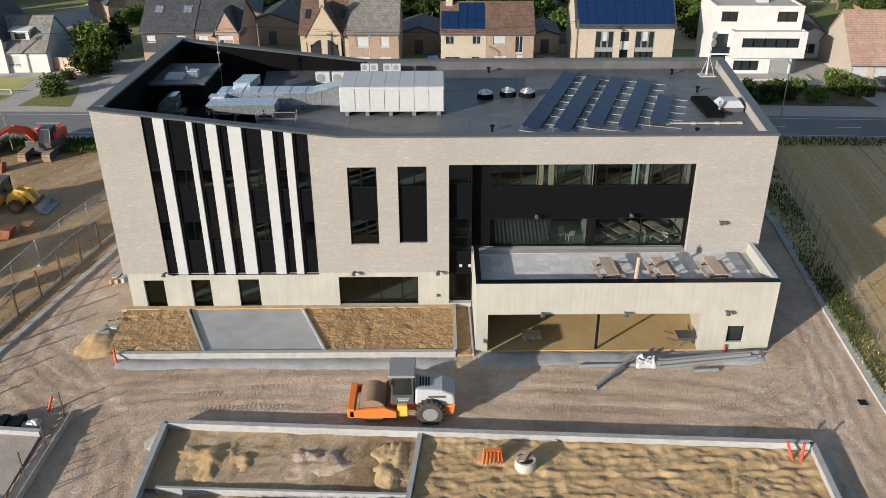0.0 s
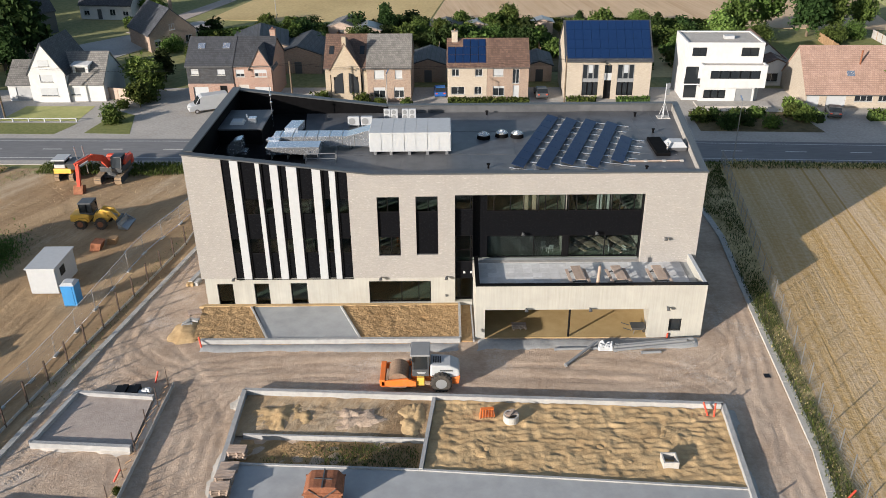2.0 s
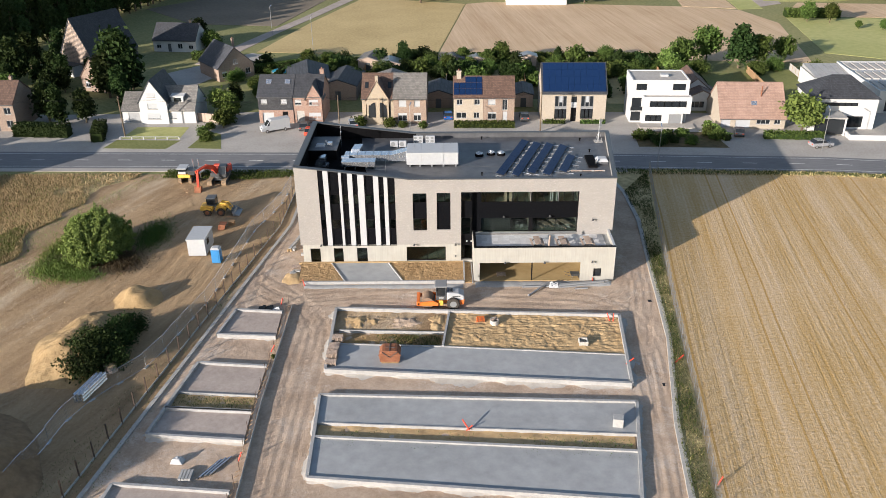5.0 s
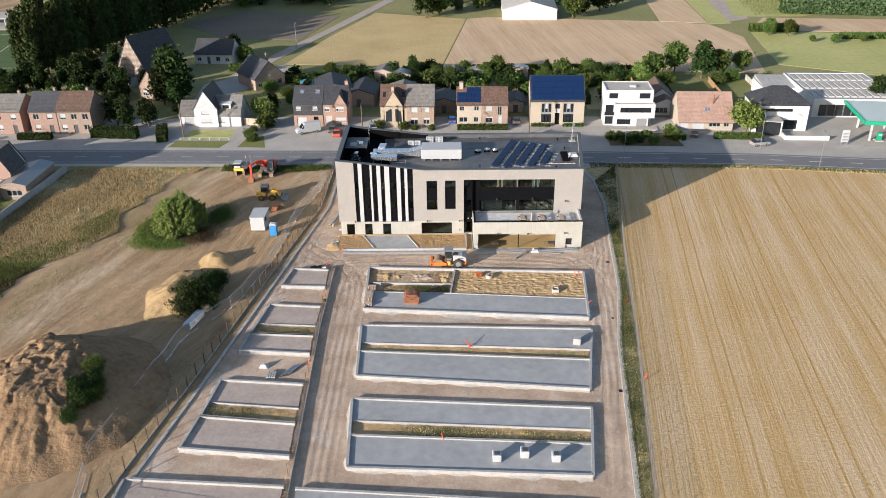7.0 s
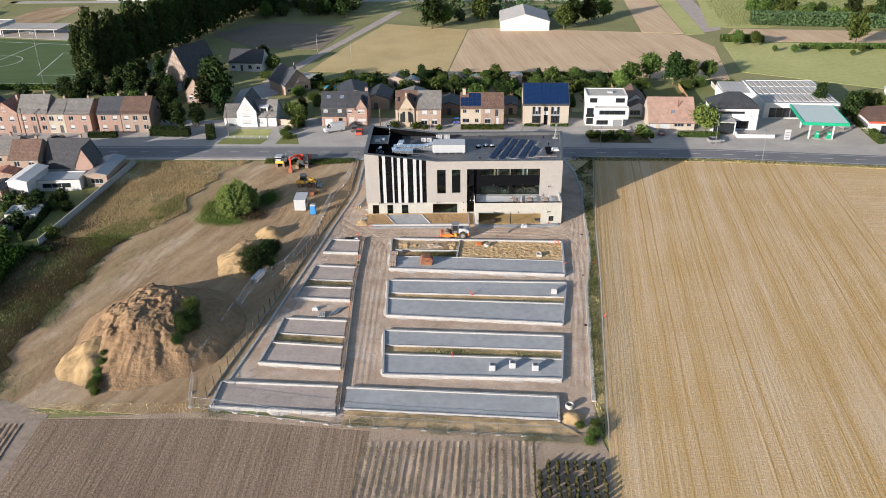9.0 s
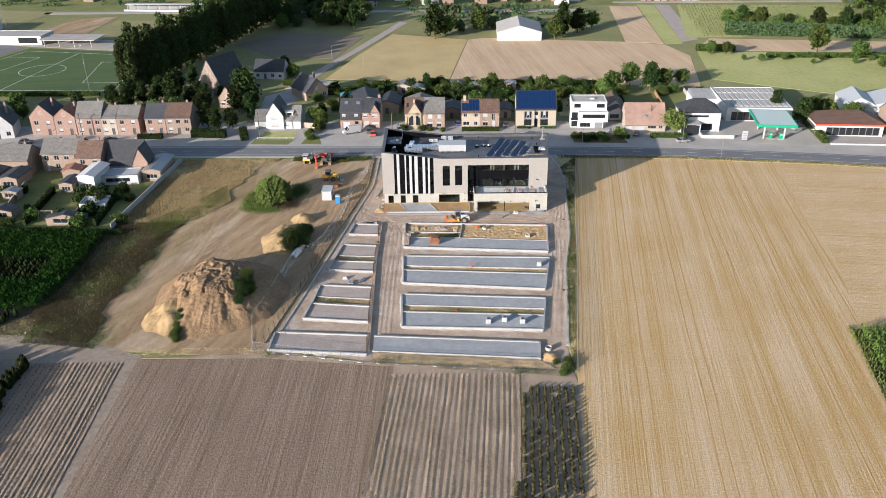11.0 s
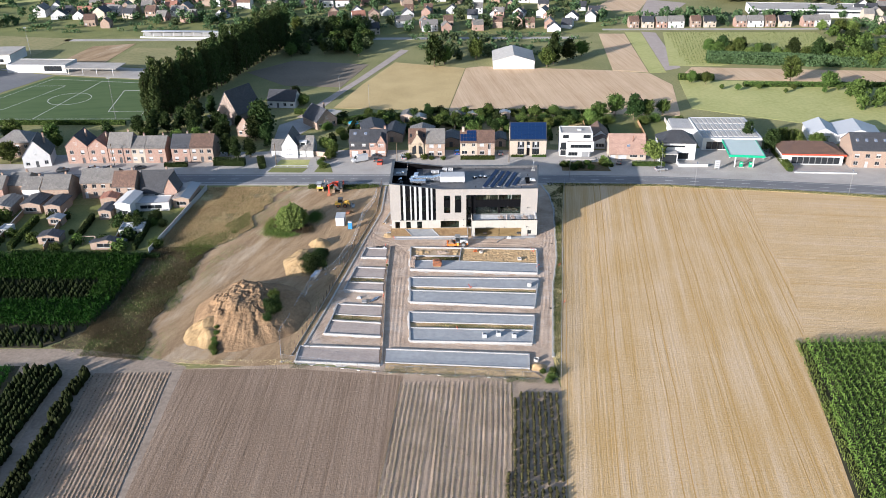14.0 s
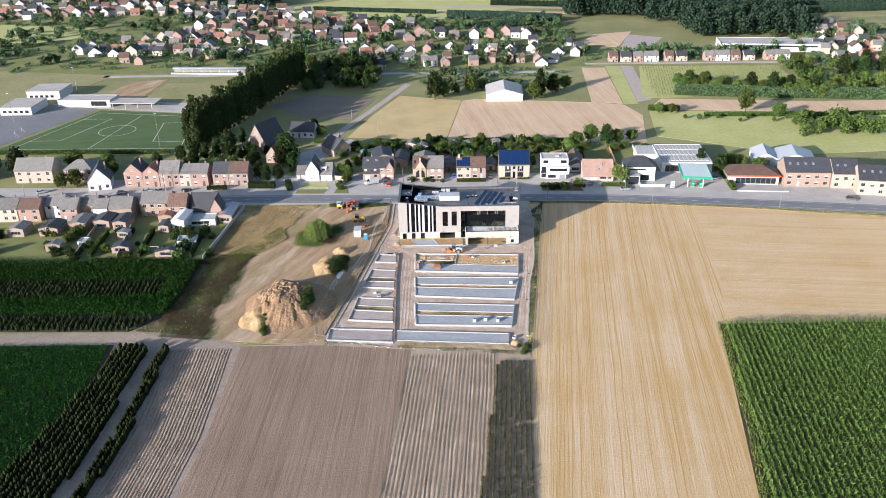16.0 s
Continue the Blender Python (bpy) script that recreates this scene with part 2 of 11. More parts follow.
def roof_material(name, a, b, vary=0.15):
    """Roof tiles: courses across the slope, with lichen and worn tiles."""
    m, N, L, P = nodes_of(name)
    geo = N.new("ShaderNodeNewGeometry")
    sp = N.new("ShaderNodeSeparateXYZ")
    L.new(geo.outputs["Position"], sp.inputs[0])
    cb = N.new("ShaderNodeCombineXYZ")
    L.new(math_node(N, L, "ADD", sp.outputs[0], math_node(N, L, "MULTIPLY", sp.outputs[1], 0.35)), cb.inputs[0])
    L.new(sp.outputs[2], cb.inputs[1])
    t = N.new("ShaderNodeTexBrick")
    L.new(cb.outputs[0], t.inputs["Vector"])
    t.inputs["Color1"].default_value, t.inputs["Color2"].default_value = (*a, 1), (*b, 1)
    t.inputs["Mortar"].default_value = (*[c * 0.7 for c in a], 1)
    t.inputs["Scale"].default_value, t.inputs["Mortar Size"].default_value = 1.0, 0.02
    t.inputs["Brick Width"].default_value, t.inputs["Row Height"].default_value = 0.32, 0.24
    info = N.new("ShaderNodeObjectInfo")
    h = N.new("ShaderNodeHueSaturation")
    L.new(t.outputs[0], h.inputs["Color"])
    v = math_node(N, L, "MULTIPLY", noise_node(N, L, geo.outputs["Position"], 0.6, 5, 0.7), 0.9)
    v = math_node(N, L, "ADD", v, math_node(N, L, "MULTIPLY", info.outputs["Random"], 2 * vary))
    L.new(math_node(N, L, "ADD", v, 0.55 - vary), h.inputs["Value"])
    L.new(h.outputs[0], P.inputs["Base Color"])
    P.inputs["Roughness"].default_value = 0.7
    bn = N.new("ShaderNodeBump")
    bn.inputs["Strength"].default_value, bn.inputs["Distance"].default_value = 0.5, 0.03
    L.new(t.outputs["Fac"], bn.inputs["Height"])
    bn.invert = True
    L.new(bn.outputs[0], P.inputs["Normal"])
    return m


def board_concrete(name, a, b):
    """Concrete cast against upright boards."""
    m, N, L, P = nodes_of(name)
    geo = N.new("ShaderNodeNewGeometry")
    st = N.new("ShaderNodeMapping")
    st.inputs["Scale"].default_value = (5.5, 5.5, 0.22)
    L.new(geo.outputs["Position"], st.inputs[0])
    f1 = noise_node(N, L, st.outputs[0], 1.0, 4, 0.7)
    f2 = noise_node(N, L, geo.outputs["Position"], 0.5, 5)
    r = ramp_node(N, [(0.3, a), (0.68, b)])
    L.new(math_node(N, L, "ADD", math_node(N, L, "MULTIPLY", f1, 0.5), math_node(N, L, "MULTIPLY", f2, 0.5)), r.inputs[0])
    L.new(r.outputs[0], P.inputs["Base Color"])
    P.inputs["Roughness"].default_value = 0.85
    bn = N.new("ShaderNodeBump")
    bn.inputs["Strength"].default_value, bn.inputs["Distance"].default_value = 0.4, 0.03
    L.new(f1, bn.inputs["Height"])
    L.new(bn.outputs[0], P.inputs["Normal"])
    return m


MAT = dict(
    grass=M("rough_grass", (0.12, 0.14, 0.045), (0.31, 0.285, 0.13), 1.2, 0.03),
    lawn=M("lawn", (0.1, 0.13, 0.035), (0.24, 0.235, 0.085), 2, 0.1),
    meadow=M("meadow", (0.29, 0.31, 0.1), (0.47, 0.45, 0.19), 0.6, 0.04),
    drygrass=M("dry_grass", (0.38, 0.285, 0.13), (0.57, 0.44, 0.22), 1.4, 0.06),
    weedsoil=M("weed_soil", (0.07, 0.06, 0.028), (0.19, 0.145, 0.075), 0.9, 0.06, bump=1.0, grain=3, deep=0.2, contrast=0.13),
    dirt=worn_earth("site_dirt", (0.33, 0.24, 0.172), (0.55, 0.43, 0.33), (0.63, 0.565, 0.5)),
    sandlot=worn_earth("sandy_lot", (0.21, 0.135, 0.072), (0.45, 0.322, 0.192), (0.57, 0.47, 0.347), 22, 0.2),
    sand=M("yellow_sand", (0.35, 0.232, 0.115), (0.54, 0.39, 0.215), 1.6, 0.3, bump=0.6, grain=6, deep=0.06),
    topsoil=M("brown_topsoil", (0.27, 0.165, 0.075), (0.43, 0.29, 0.15), 3.5, 0.5, bump=1.0, grain=5, deep=0.12),
    kerb=M("pale_kerb", (0.33, 0.32, 0.3), (0.48, 0.468, 0.44), 4, 0.5, bump=0.4, grain=25),
    wasteland=M("waste_grass", (0.27, 0.215, 0.09), (0.66, 0.52, 0.28), 0.9, 0.16, bump=1.0, grain=5, deep=0.15, contrast=0.13),
    lotsand=M("lot_sand", (0.26, 0.175, 0.085), (0.41, 0.295, 0.155), 1.6, 0.3, bump=0.9, grain=4, deep=0.1),
    plotwall=M("cast_wall", (0.28, 0.282, 0.28), (0.41, 0.412, 0.41), 2.5, 0.3, bump=0.5, grain=12),
    slab=M("slab_concrete", (0.265, 0.275, 0.28), (0.38, 0.392, 0.4), 0.9, 0.12, rough=0.7, bump=0.15),
    dust=M("concrete_dust", (0.34, 0.31, 0.275), (0.49, 0.465, 0.43), 1.6, 0.25, bump=0.7, grain=9),
    trackearth=M("track_earth", (0.2, 0.155, 0.116), (0.38, 0.31, 0.245), 1.2, 0.12, bump=0.6, grain=5),
    gravel=M("pinkish_gravel", (0.31, 0.26, 0.228), (0.45, 0.385, 0.342), 2.2, 0.3, bump=0.45, grain=9),
    baysand=M("bay_sand", (0.35, 0.245, 0.11), (0.45, 0.33, 0.165), 1.0, 0.4, bump=0.25, grain=6),
    asphalt=M("asphalt", (0.135, 0.137, 0.143), (0.21, 0.211, 0.215), 3, 0.08, stretch=(0.15, 1, 1), rough=0.8),
    mud=M("dried_mud", (0.17, 0.12, 0.075), (0.34, 0.25, 0.165), 5, 0.8),
    paving=M("paving", (0.3, 0.278, 0.25), (0.47, 0.445, 0.41), 3, 0.15),
    palepaint=gloss("pale_green_sheet", (0.5, 0.58, 0.55), 0.5),
    paint=M("road_paint", (0.5, 0.5, 0.48), (0.75, 0.75, 0.72), 4, 1, bump=0),
    farsoil=M("dark_fallow", (0.16, 0.13, 0.095), (0.24, 0.2, 0.15), 1, 0.05),
    stubble=rows_material("stubble", [(0.4, (0.44, 0.28, 0.105)), (0.465, (0.49, 0.335, 0.155)), (0.525, (0.55, 0.4, 0.235)), (0.6, (0.61, 0.47, 0.315))], 11.0, 7.5, 1.5, fine=6.0, line=0.26, mix=(0.3, 0.3, 0.27, 0.13), draw=0.012, clod=2.4, width=0.13, bump=0.8),
    stubble_cross=rows_material("cross_stubble", [(0.36, (0.44, 0.28, 0.105)), (0.43, (0.49, 0.335, 0.155)), (0.525, (0.55, 0.4, 0.235)), (0.6, (0.61, 0.47, 0.315))], 14.0, 97, 1.5, fine=6.0, line=0.08, mix=(0.3, 0.3, 0.22, 0.18), draw=0.012, clod=2.4, width=0.22, bump=0.8),
    plough=rows_material("harrowed_soil", [(0.38, (0.15, 0.105, 0.07)), (0.5, (0.25, 0.181, 0.129)), (0.62, (0.35, 0.268, 0.197))], 5.5, 1.5, 1.0, bump=0.9, line=0.06, mix=(0.24, 0.46, 0.16, 0.14), draw=0.02, clod=2.6, width=0.3),
    farstub=rows_material("pale_stubble", [(0.38, (0.45, 0.31, 0.19)), (0.62, (0.65, 0.495, 0.335))], 8, -8, 2.0, line=0.06),
    ridge=M("ridged_soil", (0.26, 0.19, 0.132), (0.47, 0.366, 0.275), 3, 0.2, bump=1.0, grain=5, deep=0.12),
    tilth=M("brown_tilth", (0.19, 0.132, 0.09), (0.37, 0.28, 0.205), 3, 0.2, bump=1.0, grain=5, deep=0.12),
    # soil under crops: the shade between plants is put into the colour
    darksoil=M("shaded_soil", (0.03, 0.03, 0.018), (0.07, 0.06, 0.035), 2, 0.2),
    mound=M("excavated_earth", (0.16, 0.1, 0.054), (0.32, 0.215, 0.123), 1.3, 0.16, bump=1.0, grain=3.5, deep=0.14),
    post=M("dark_post", (0.05, 0.035, 0.028), (0.1, 0.07, 0.055), 5, 1),
    pitch=rows_material("sports_turf", [(0.38, (0.06, 0.1, 0.04)), (0.62, (0.1, 0.145, 0.06))], 12, 80, 0, bump=0.1),
    dryturf=M("worn_turf", (0.17, 0.18, 0.07), (0.33, 0.28, 0.14), 0.5, 0.04),
    facade=brick_material("pale_facade_brick", (0.285, 0.273, 0.26), (0.325, 0.313, 0.3), (0.255, 0.244, 0.232)),
    precast=board_concrete("board_marked_concrete", (0.29, 0.285, 0.257), (0.4, 0.395, 0.362)),
    black=gloss("black_aluminium", (0.005, 0.005, 0.006), 0.4, 0.0, 0.2),
    panel=gloss("black_glass_panel", (0.006, 0.0065, 0.008), 0.25, 0.0, 0.07),
    membrane=M("roof_membrane", (0.055, 0.058, 0.064), (0.12, 0.123, 0.13), 0.8, 0.25, rough=0.45, bump=0.1, spec=0.5),
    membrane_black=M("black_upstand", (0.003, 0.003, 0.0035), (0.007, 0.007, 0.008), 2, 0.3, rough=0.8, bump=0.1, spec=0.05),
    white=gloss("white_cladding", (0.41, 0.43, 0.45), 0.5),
    whitewall=M("white_render", (0.46, 0.465, 0.465), (0.56, 0.565, 0.565), 1.5, 0.3, bump=0.1),
    galv=gloss("galvanised_sheet", (0.72, 0.75, 0.79), 0.24, 0.85),
    steel=gloss("dull_steel", (0.35, 0.36, 0.37), 0.4, 0.7),
    solar=gloss("solar_cells", (0.008, 0.024, 0.075), 0.3, 0.0, 0.14),
    clear=glass("window_glass", (0.56, 0.64, 0.6)),
    dim=gloss("dark_glazing", (0.02, 0.024, 0.028), 0.06, 0.0, 0.6),
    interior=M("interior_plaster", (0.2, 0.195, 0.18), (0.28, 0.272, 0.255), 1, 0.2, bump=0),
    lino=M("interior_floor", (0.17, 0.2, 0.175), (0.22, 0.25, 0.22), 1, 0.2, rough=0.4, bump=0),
    timber=M("grey_timber", (0.32, 0.245, 0.195), (0.47, 0.375, 0.31), 6, 1, stretch=(1, 6, 6), vary=0.15),
    oldwood=M("weathered_boards", (0.2, 0.12, 0.06), (0.38, 0.25, 0.14), 5, 0.6, vary=0.25),
    rust=M("rusty_steel", (0.16, 0.06, 0.03), (0.32, 0.14, 0.08), 5, 1, rough=0.8, metal=0.2),
    orange=worn_paint("orange_paint", (0.74, 0.17, 0.025)),
    red=worn_paint("red_paint", (0.58, 0.06, 0.03)),
    yellow=worn_paint("yellow_paint", (0.72, 0.43, 0.07)),
    rubber=M("tyre_rubber", (0.03, 0.028, 0.026), (0.08, 0.07, 0.06), 6, 1),
    grey=gloss("grey_plastic", (0.22, 0.23, 0.24), 0.5),
    darkgrey=gloss("dark_grey_paint", (0.07, 0.075, 0.08), 0.4),
    blue=gloss("blue_plastic", (0.04, 0.22, 0.5), 0.4),
    carblue=gloss("blue_car_paint", (0.02, 0.09, 0.3), 0.2),
    silver=gloss("silver_car_paint", (0.42, 0.43, 0.45), 0.25, 0.4),
    greenpaint=gloss("green_trim", (0.01, 0.32, 0.17), 0.35),
    leaf=leaf_material("leaves", (0.024, 0.041, 0.01), (0.088, 0.128, 0.031)),
    leafdark=leaf_material("dark_leaves", (0.007, 0.015, 0.005), (0.034, 0.055, 0.016)),
    maizedark=leaf_material("dark_maize", (0.003, 0.018, 0.002), (0.015, 0.064, 0.006)),
    nursery=leaf_material("nursery_leaves", (0.003, 0.005, 0.0015), (0.02, 0.026, 0.007)),
    leaflight=leaf_material("light_leaves", (0.05, 0.08, 0.018), (0.15, 0.195, 0.05)),
    leafpoplar=leaf_material("poplar_leaves", (0.014, 0.026, 0.009), (0.06, 0.086, 0.028)),
    willow=leaf_material("willow_leaves", (0.08, 0.112, 0.028), (0.2, 0.26, 0.075)),
    leafwood=leaf_material("wood_leaves", (0.014, 0.032, 0.024), (0.045, 0.08, 0.054)),
    # far foliage: the blue of distant haze is mixed into the leaf colour
    leaffar=leaf_material("hazy_leaves", (0.026, 0.045, 0.022), (0.085, 0.125, 0.055)),
    maize=leaf_material("maize_leaves", (0.035, 0.1, 0.017), (0.125, 0.24, 0.05)),
    straw=leaf_material("dry_stalks", (0.34, 0.265, 0.12), (0.62, 0.5, 0.27)),
    bedleaf=leaf_material("bed_leaves", (0.012, 0.012, 0.005), (0.062, 0.057, 0.025)),
    oldstalk=leaf_material("brown_stalks", (0.04, 0.03, 0.018), (0.12, 0.1, 0.05)),
    bark=M("bark", (0.08, 0.06, 0.04), (0.17, 0.13, 0.09), 6, 1),
    brickred=brick_material("red_brick", (0.25, 0.145, 0.112), (0.34, 0.215, 0.17), (0.3, 0.255, 0.22)),
    brickgrey=brick_material("grey_brown_brick", (0.31, 0.262, 0.215), (0.39, 0.335, 0.28), (0.34, 0.3, 0.26)),
    brickbrown=brick_material("brown_brick", (0.22, 0.155, 0.12), (0.31, 0.225, 0.175), (0.3, 0.26, 0.22)),
    brickyellow=brick_material("yellow_brick", (0.3, 0.25, 0.185), (0.38, 0.32, 0.245), (0.35, 0.305, 0.24)),
    brickbuff=brick_material("buff_brick", (0.34, 0.295, 0.238), (0.42, 0.37, 0.305), (0.38, 0.335, 0.28)),
    slate=roof_material("dark_slates", (0.032, 0.035, 0.042), (0.058, 0.062, 0.072)),
    tilegrey=roof_material("grey_tiles", (0.135, 0.13, 0.122), (0.21, 0.2, 0.187)),
    tilebrown=roof_material("brown_tiles", (0.1, 0.06, 0.045), (0.17, 0.105, 0.075)),
    tilered=roof_material("red_tiles", (0.24, 0.11, 0.075), (0.33, 0.16, 0.11)),
    tilepink=roof_material("faded_red_tiles", (0.31, 0.2, 0.155), (0.38, 0.255, 0.205), 0.03),
    slabtile=M("terrace_tiles", (0.46, 0.465, 0.47), (0.6, 0.605, 0.61), 3, 0.3, bump=0.2, vary=0.12),
    pool=gloss("pool_water", (0.05, 0.42, 0.6), 0.1),
)

# ---- builders ----
class Shape:
    """Collects corners and faces for one mesh."""

    def __init__(self):
        self.v, self.f = [], []

    def add(self, verts, faces):
        n = len(self.v)
        self.v += [tuple(p) for p in verts]
        self.f += [tuple(i + n for i in q) for q in faces]
        return self

    def box(self, x0, x1, y0, y1, z0, z1):
        return self.add([(x0, y0, z0), (x1, y0, z0), (x1, y1, z0), (x0, y1, z0), (x0, y0, z1), (x1, y0, z1), (x1, y1, z1), (x0, y1, z1)],
                        [(3, 2, 1, 0), (4, 5, 6, 7), (0, 1, 5, 4), (1, 2, 6, 5), (2, 3, 7, 6), (3, 0, 4, 7)])

    def prism(self, low, high):
        """Between two rings with as many corners, counter-clockwise from above."""
        n = len(low)
        return self.add([*low, *high], [tuple(range(n - 1, -1, -1)), tuple(range(n, 2 * n))] + [(i, (i + 1) % n, n + (i + 1) % n, n + i) for i in range(n)])

    def slab(self, ring, z0, z1):
        return self.prism([(x, y, z0) for x, y in ring], [(x, y, z1) for x, y in ring])

    def beam(self, a, b, w, h=None, up=(0, 0, 1)):
        """A square bar from a to b."""
        a, b = Vector(a), Vector(b)
        d = (b - a).normalized()
        s = d.cross(Vector(up))
        s = s.normalized() if s.length > 1e-4 else Vector((1, 0, 0))
        u = s.cross(d)
        s, u = s * w / 2, u * (h or w) / 2
        return self.prism([a - s - u, a + s - u, a + s + u, a - s + u][::-1], [b - s - u, b + s - u, b + s + u, b - s + u][::-1])

    def tube(self, a, b, r0, r1=None, n=10):
        a, b = Vector(a), Vector(b)
        r1 = r0 if r1 is None else r1
        d = (b - a).normalized()
        s = d.orthogonal().normalized()
        u = d.cross(s)
        ring = lambda c, r: [c + (s * math.cos(2 * math.pi * i / n) + u * math.sin(2 * math.pi * i / n)) * r for i in range(n)]
        return self.prism(ring(a, r0), ring(b, r1))

    def line(self, points, w):
        """One unbroken square wire through the points."""
        n0 = len(self.v)
        for x, y, z in points:
            self.v += [(x - w / 2, y - w / 2, z), (x, y, z - w / 2), (x + w / 2, y + w / 2, z), (x, y, z + w / 2)]
        m = len(points)
        self.f += [(n0 + 4 * i + j, n0 + 4 * i + (j + 1) % 4, n0 + 4 * i + 4 + (j + 1) % 4, n0 + 4 * i + 4 + j) for i in range(m - 1) for j in range(4)]
        self.f += [(n0 + 3, n0 + 2, n0 + 1, n0), (n0 + 4 * m - 4, n0 + 4 * m - 3, n0 + 4 * m - 2, n0 + 4 * m - 1)]
        return self

    def side(self, outline, y0, y1):
        """An outline in x and z, drawn out from y0 to y1."""
        area = sum(a[0] * b[1] - b[0] * a[1] for a, b in zip(outline, outline[1:] + outline[:1]))
        o = outline if area > 0 else outline[::-1]
        return self.prism([(x, y1, z) for x, z in o], [(x, y0, z) for x, z in o])

    def front(self, outline, x0, x1):
        """An outline in y and z, drawn out from x0 to x1."""
        area = sum(a[0] * b[1] - b[0] * a[1] for a, b in zip(outline, outline[1:] + outline[:1]))
        o = outline if area > 0 else outline[::-1]
        return self.prism([(x0, y, z) for y, z in o], [(x1, y, z) for y, z in o])

    def holes(self, x0, x1, z0, z1, y0, y1, openings):
        """A wall along x between y0 and y1 with rectangular openings (x0, x1, z0, z1)."""
        xs = sorted({x0, x1, *[v for o in openings for v in o[:2] if x0 < v < x1]})
        zs = sorted({z0, z1, *[v for o in openings for v in o[2:] if z0 < v < z1]})
        nx, nz = len(xs) - 1, len(zs) - 1
        solid = {(i, k) for i in range(nx) for k in range(nz)
                 if not any(o[0] < (xs[i] + xs[i + 1]) / 2 < o[1] and o[2] < (zs[k] + zs[k + 1]) / 2 < o[3] for o in openings)}
        at = {}

        def corner(i, k, back):
            key = (i, k, back)
            if key not in at:
                at[key] = len(self.v)
                self.v.append((xs[i], y1 if back else y0, zs[k]))
            return at[key]

        for i, k in solid:
            c = [[corner(i + a, k + b, s) for a, b in ((0, 0), (1, 0), (1, 1), (0, 1))] for s in (0, 1)]
            self.f.append(tuple(c[0]))
            self.f.append(tuple(c[1][::-1]))
            for (di, dk), (p, q) in (((0, -1), (0, 1)), ((1, 0), (1, 2)), ((0, 1), (2, 3)), ((-1, 0), (3, 0))):
                if (i + di, k + dk) not in solid:
                    self.f.append((c[0][q], c[0][p], c[1][p], c[1][q]))
        return self

    def mesh(self, name, smooth=False):
        me = bpy.data.meshes.new(name)
        me.from_pydata(self.v, [], self.f)
        if smooth:
            me.polygons.foreach_set("use_smooth", [True] * len(me.polygons))
        me.update()
        return me


def part(name, shape, mat, parent=None, label="", bevel=0.0, smooth=False, kind=""):
    me = shape if isinstance(shape, bpy.types.Mesh) else shape.mesh(name, smooth)
    if not me.materials:
        me.materials.append(MAT[mat] if isinstance(mat, str) else mat)
    ob = new(name, me)
    if parent is not None:
        ob.parent = parent
        if parent.type == "EMPTY":
            ob.location = -parent.location
    if bevel:
        b = ob.modifiers.new("bevel", "BEVEL")
        b.width, b.segments, b.limit_method = bevel, 2, "ANGLE"
    return tagged(ob, label=label, kind=kind)


def thing(name, label, category, at=(0, 0, 0), group="", kind=""):
    ob = new(name)
    ob.location = at
    ob.empty_display_size = 0.3
    return tagged(ob, label, category, group, kind)


def single(name, shape, mat, label, category, group="", kind="", bevel=0.0, smooth=False):
    """A thing of one part."""
    return tagged(part(name, shape, mat, None, label, bevel, smooth), label, category, group, kind)


def setting(name, shape, mat, label, category):
    return single(name, shape, mat, label, category, kind="structure")


def inside(x, y, ring):
    hit = False
    for (ax, ay), (bx, by) in zip(ring, ring[1:] + ring[:1]):
        if (ay > y) != (by > y) and x < (bx - ax) * (y - ay) / (by - ay) + ax:
            hit = not hit
    return hit


def inside_all(x, y, ring):
    """The same for arrays of points."""
    hit = np.zeros(x.shape, bool)
    for (ax, ay), (bx, by) in zip(ring, ring[1:] + ring[:1]):
        if ay != by:
            hit ^= ((ay > y) != (by > y)) & (x < (bx - ax) * (y - ay) / (by - ay) + ax)
    return hit


def lerp(a, b, k):
    return tuple(p + (q - p) * k for p, q in zip(a, b))

# ---- ground, fields and road ----
def sheet(name, ring, z, mat, label, category, low=-0.4):
    return setting(name, Shape().slab(ring if ring_area(ring) > 0 else ring[::-1], low, z), mat, label, category)


def ring_area(ring):
    return sum(a[0] * b[1] - b[0] * a[1] for a, b in zip(ring, ring[1:] + ring[:1]))


ground = setting("ground", Shape().add([(-2500, -900, -0.045), (2500, -900, -0.045), (2500, 4000, -0.045), (-2500, 4000, -0.045)], [(0, 1, 2, 3)]),
                 "grass", "rough green ground that reaches the horizon", "ground")

KERB_LEFT = [(-3.6, 33.0), (-3.8, 12.4), (-7.1, -6.7), (-13.0, -42.0), (-17.4, -66.0)]
KERB_RIGHT = [(46.9, 33.0), (48.6, 24.0), (48.7, 13.0), (47.7, 3.5), (45.6, -19.0), (42.7, -34.5), (38.9, -66.3)]
FENCE_RIGHT = [(54.6, 33.0), (50.9, 9.0), (48.0, -11.3), (45.6, -31.2), (42.6, -52.0), (39.4, -75.6)]
SITE = KERB_LEFT[::-1] + KERB_RIGHT + [(38.6, -73.2), (1.2, -70.6)]
sheet("site_ground", SITE, -0.03, "dirt", "compacted stony dirt with tyre tracks on a building site", "ground")
sheet("verge", KERB_RIGHT + FENCE_RIGHT[::-1], 0.02, "wasteland", "weedy strip between a kerb and a wire fence", "ground")


def ragged(line, amp, step=1.5):
    """A line of corners broken into short uneven stretches."""
    out = [line[0]]
    for a, b in zip(line, line[1:]):
        n = max(1, int(math.dist(a, b) / step))
        for i in range(1, n + 1):
            x, y = lerp(a, b, i / n)
            out.append((x + amp * noise.fractal((x * 0.13, y * 0.13, 4), 0.8, 2.0, 4), y))
    return out


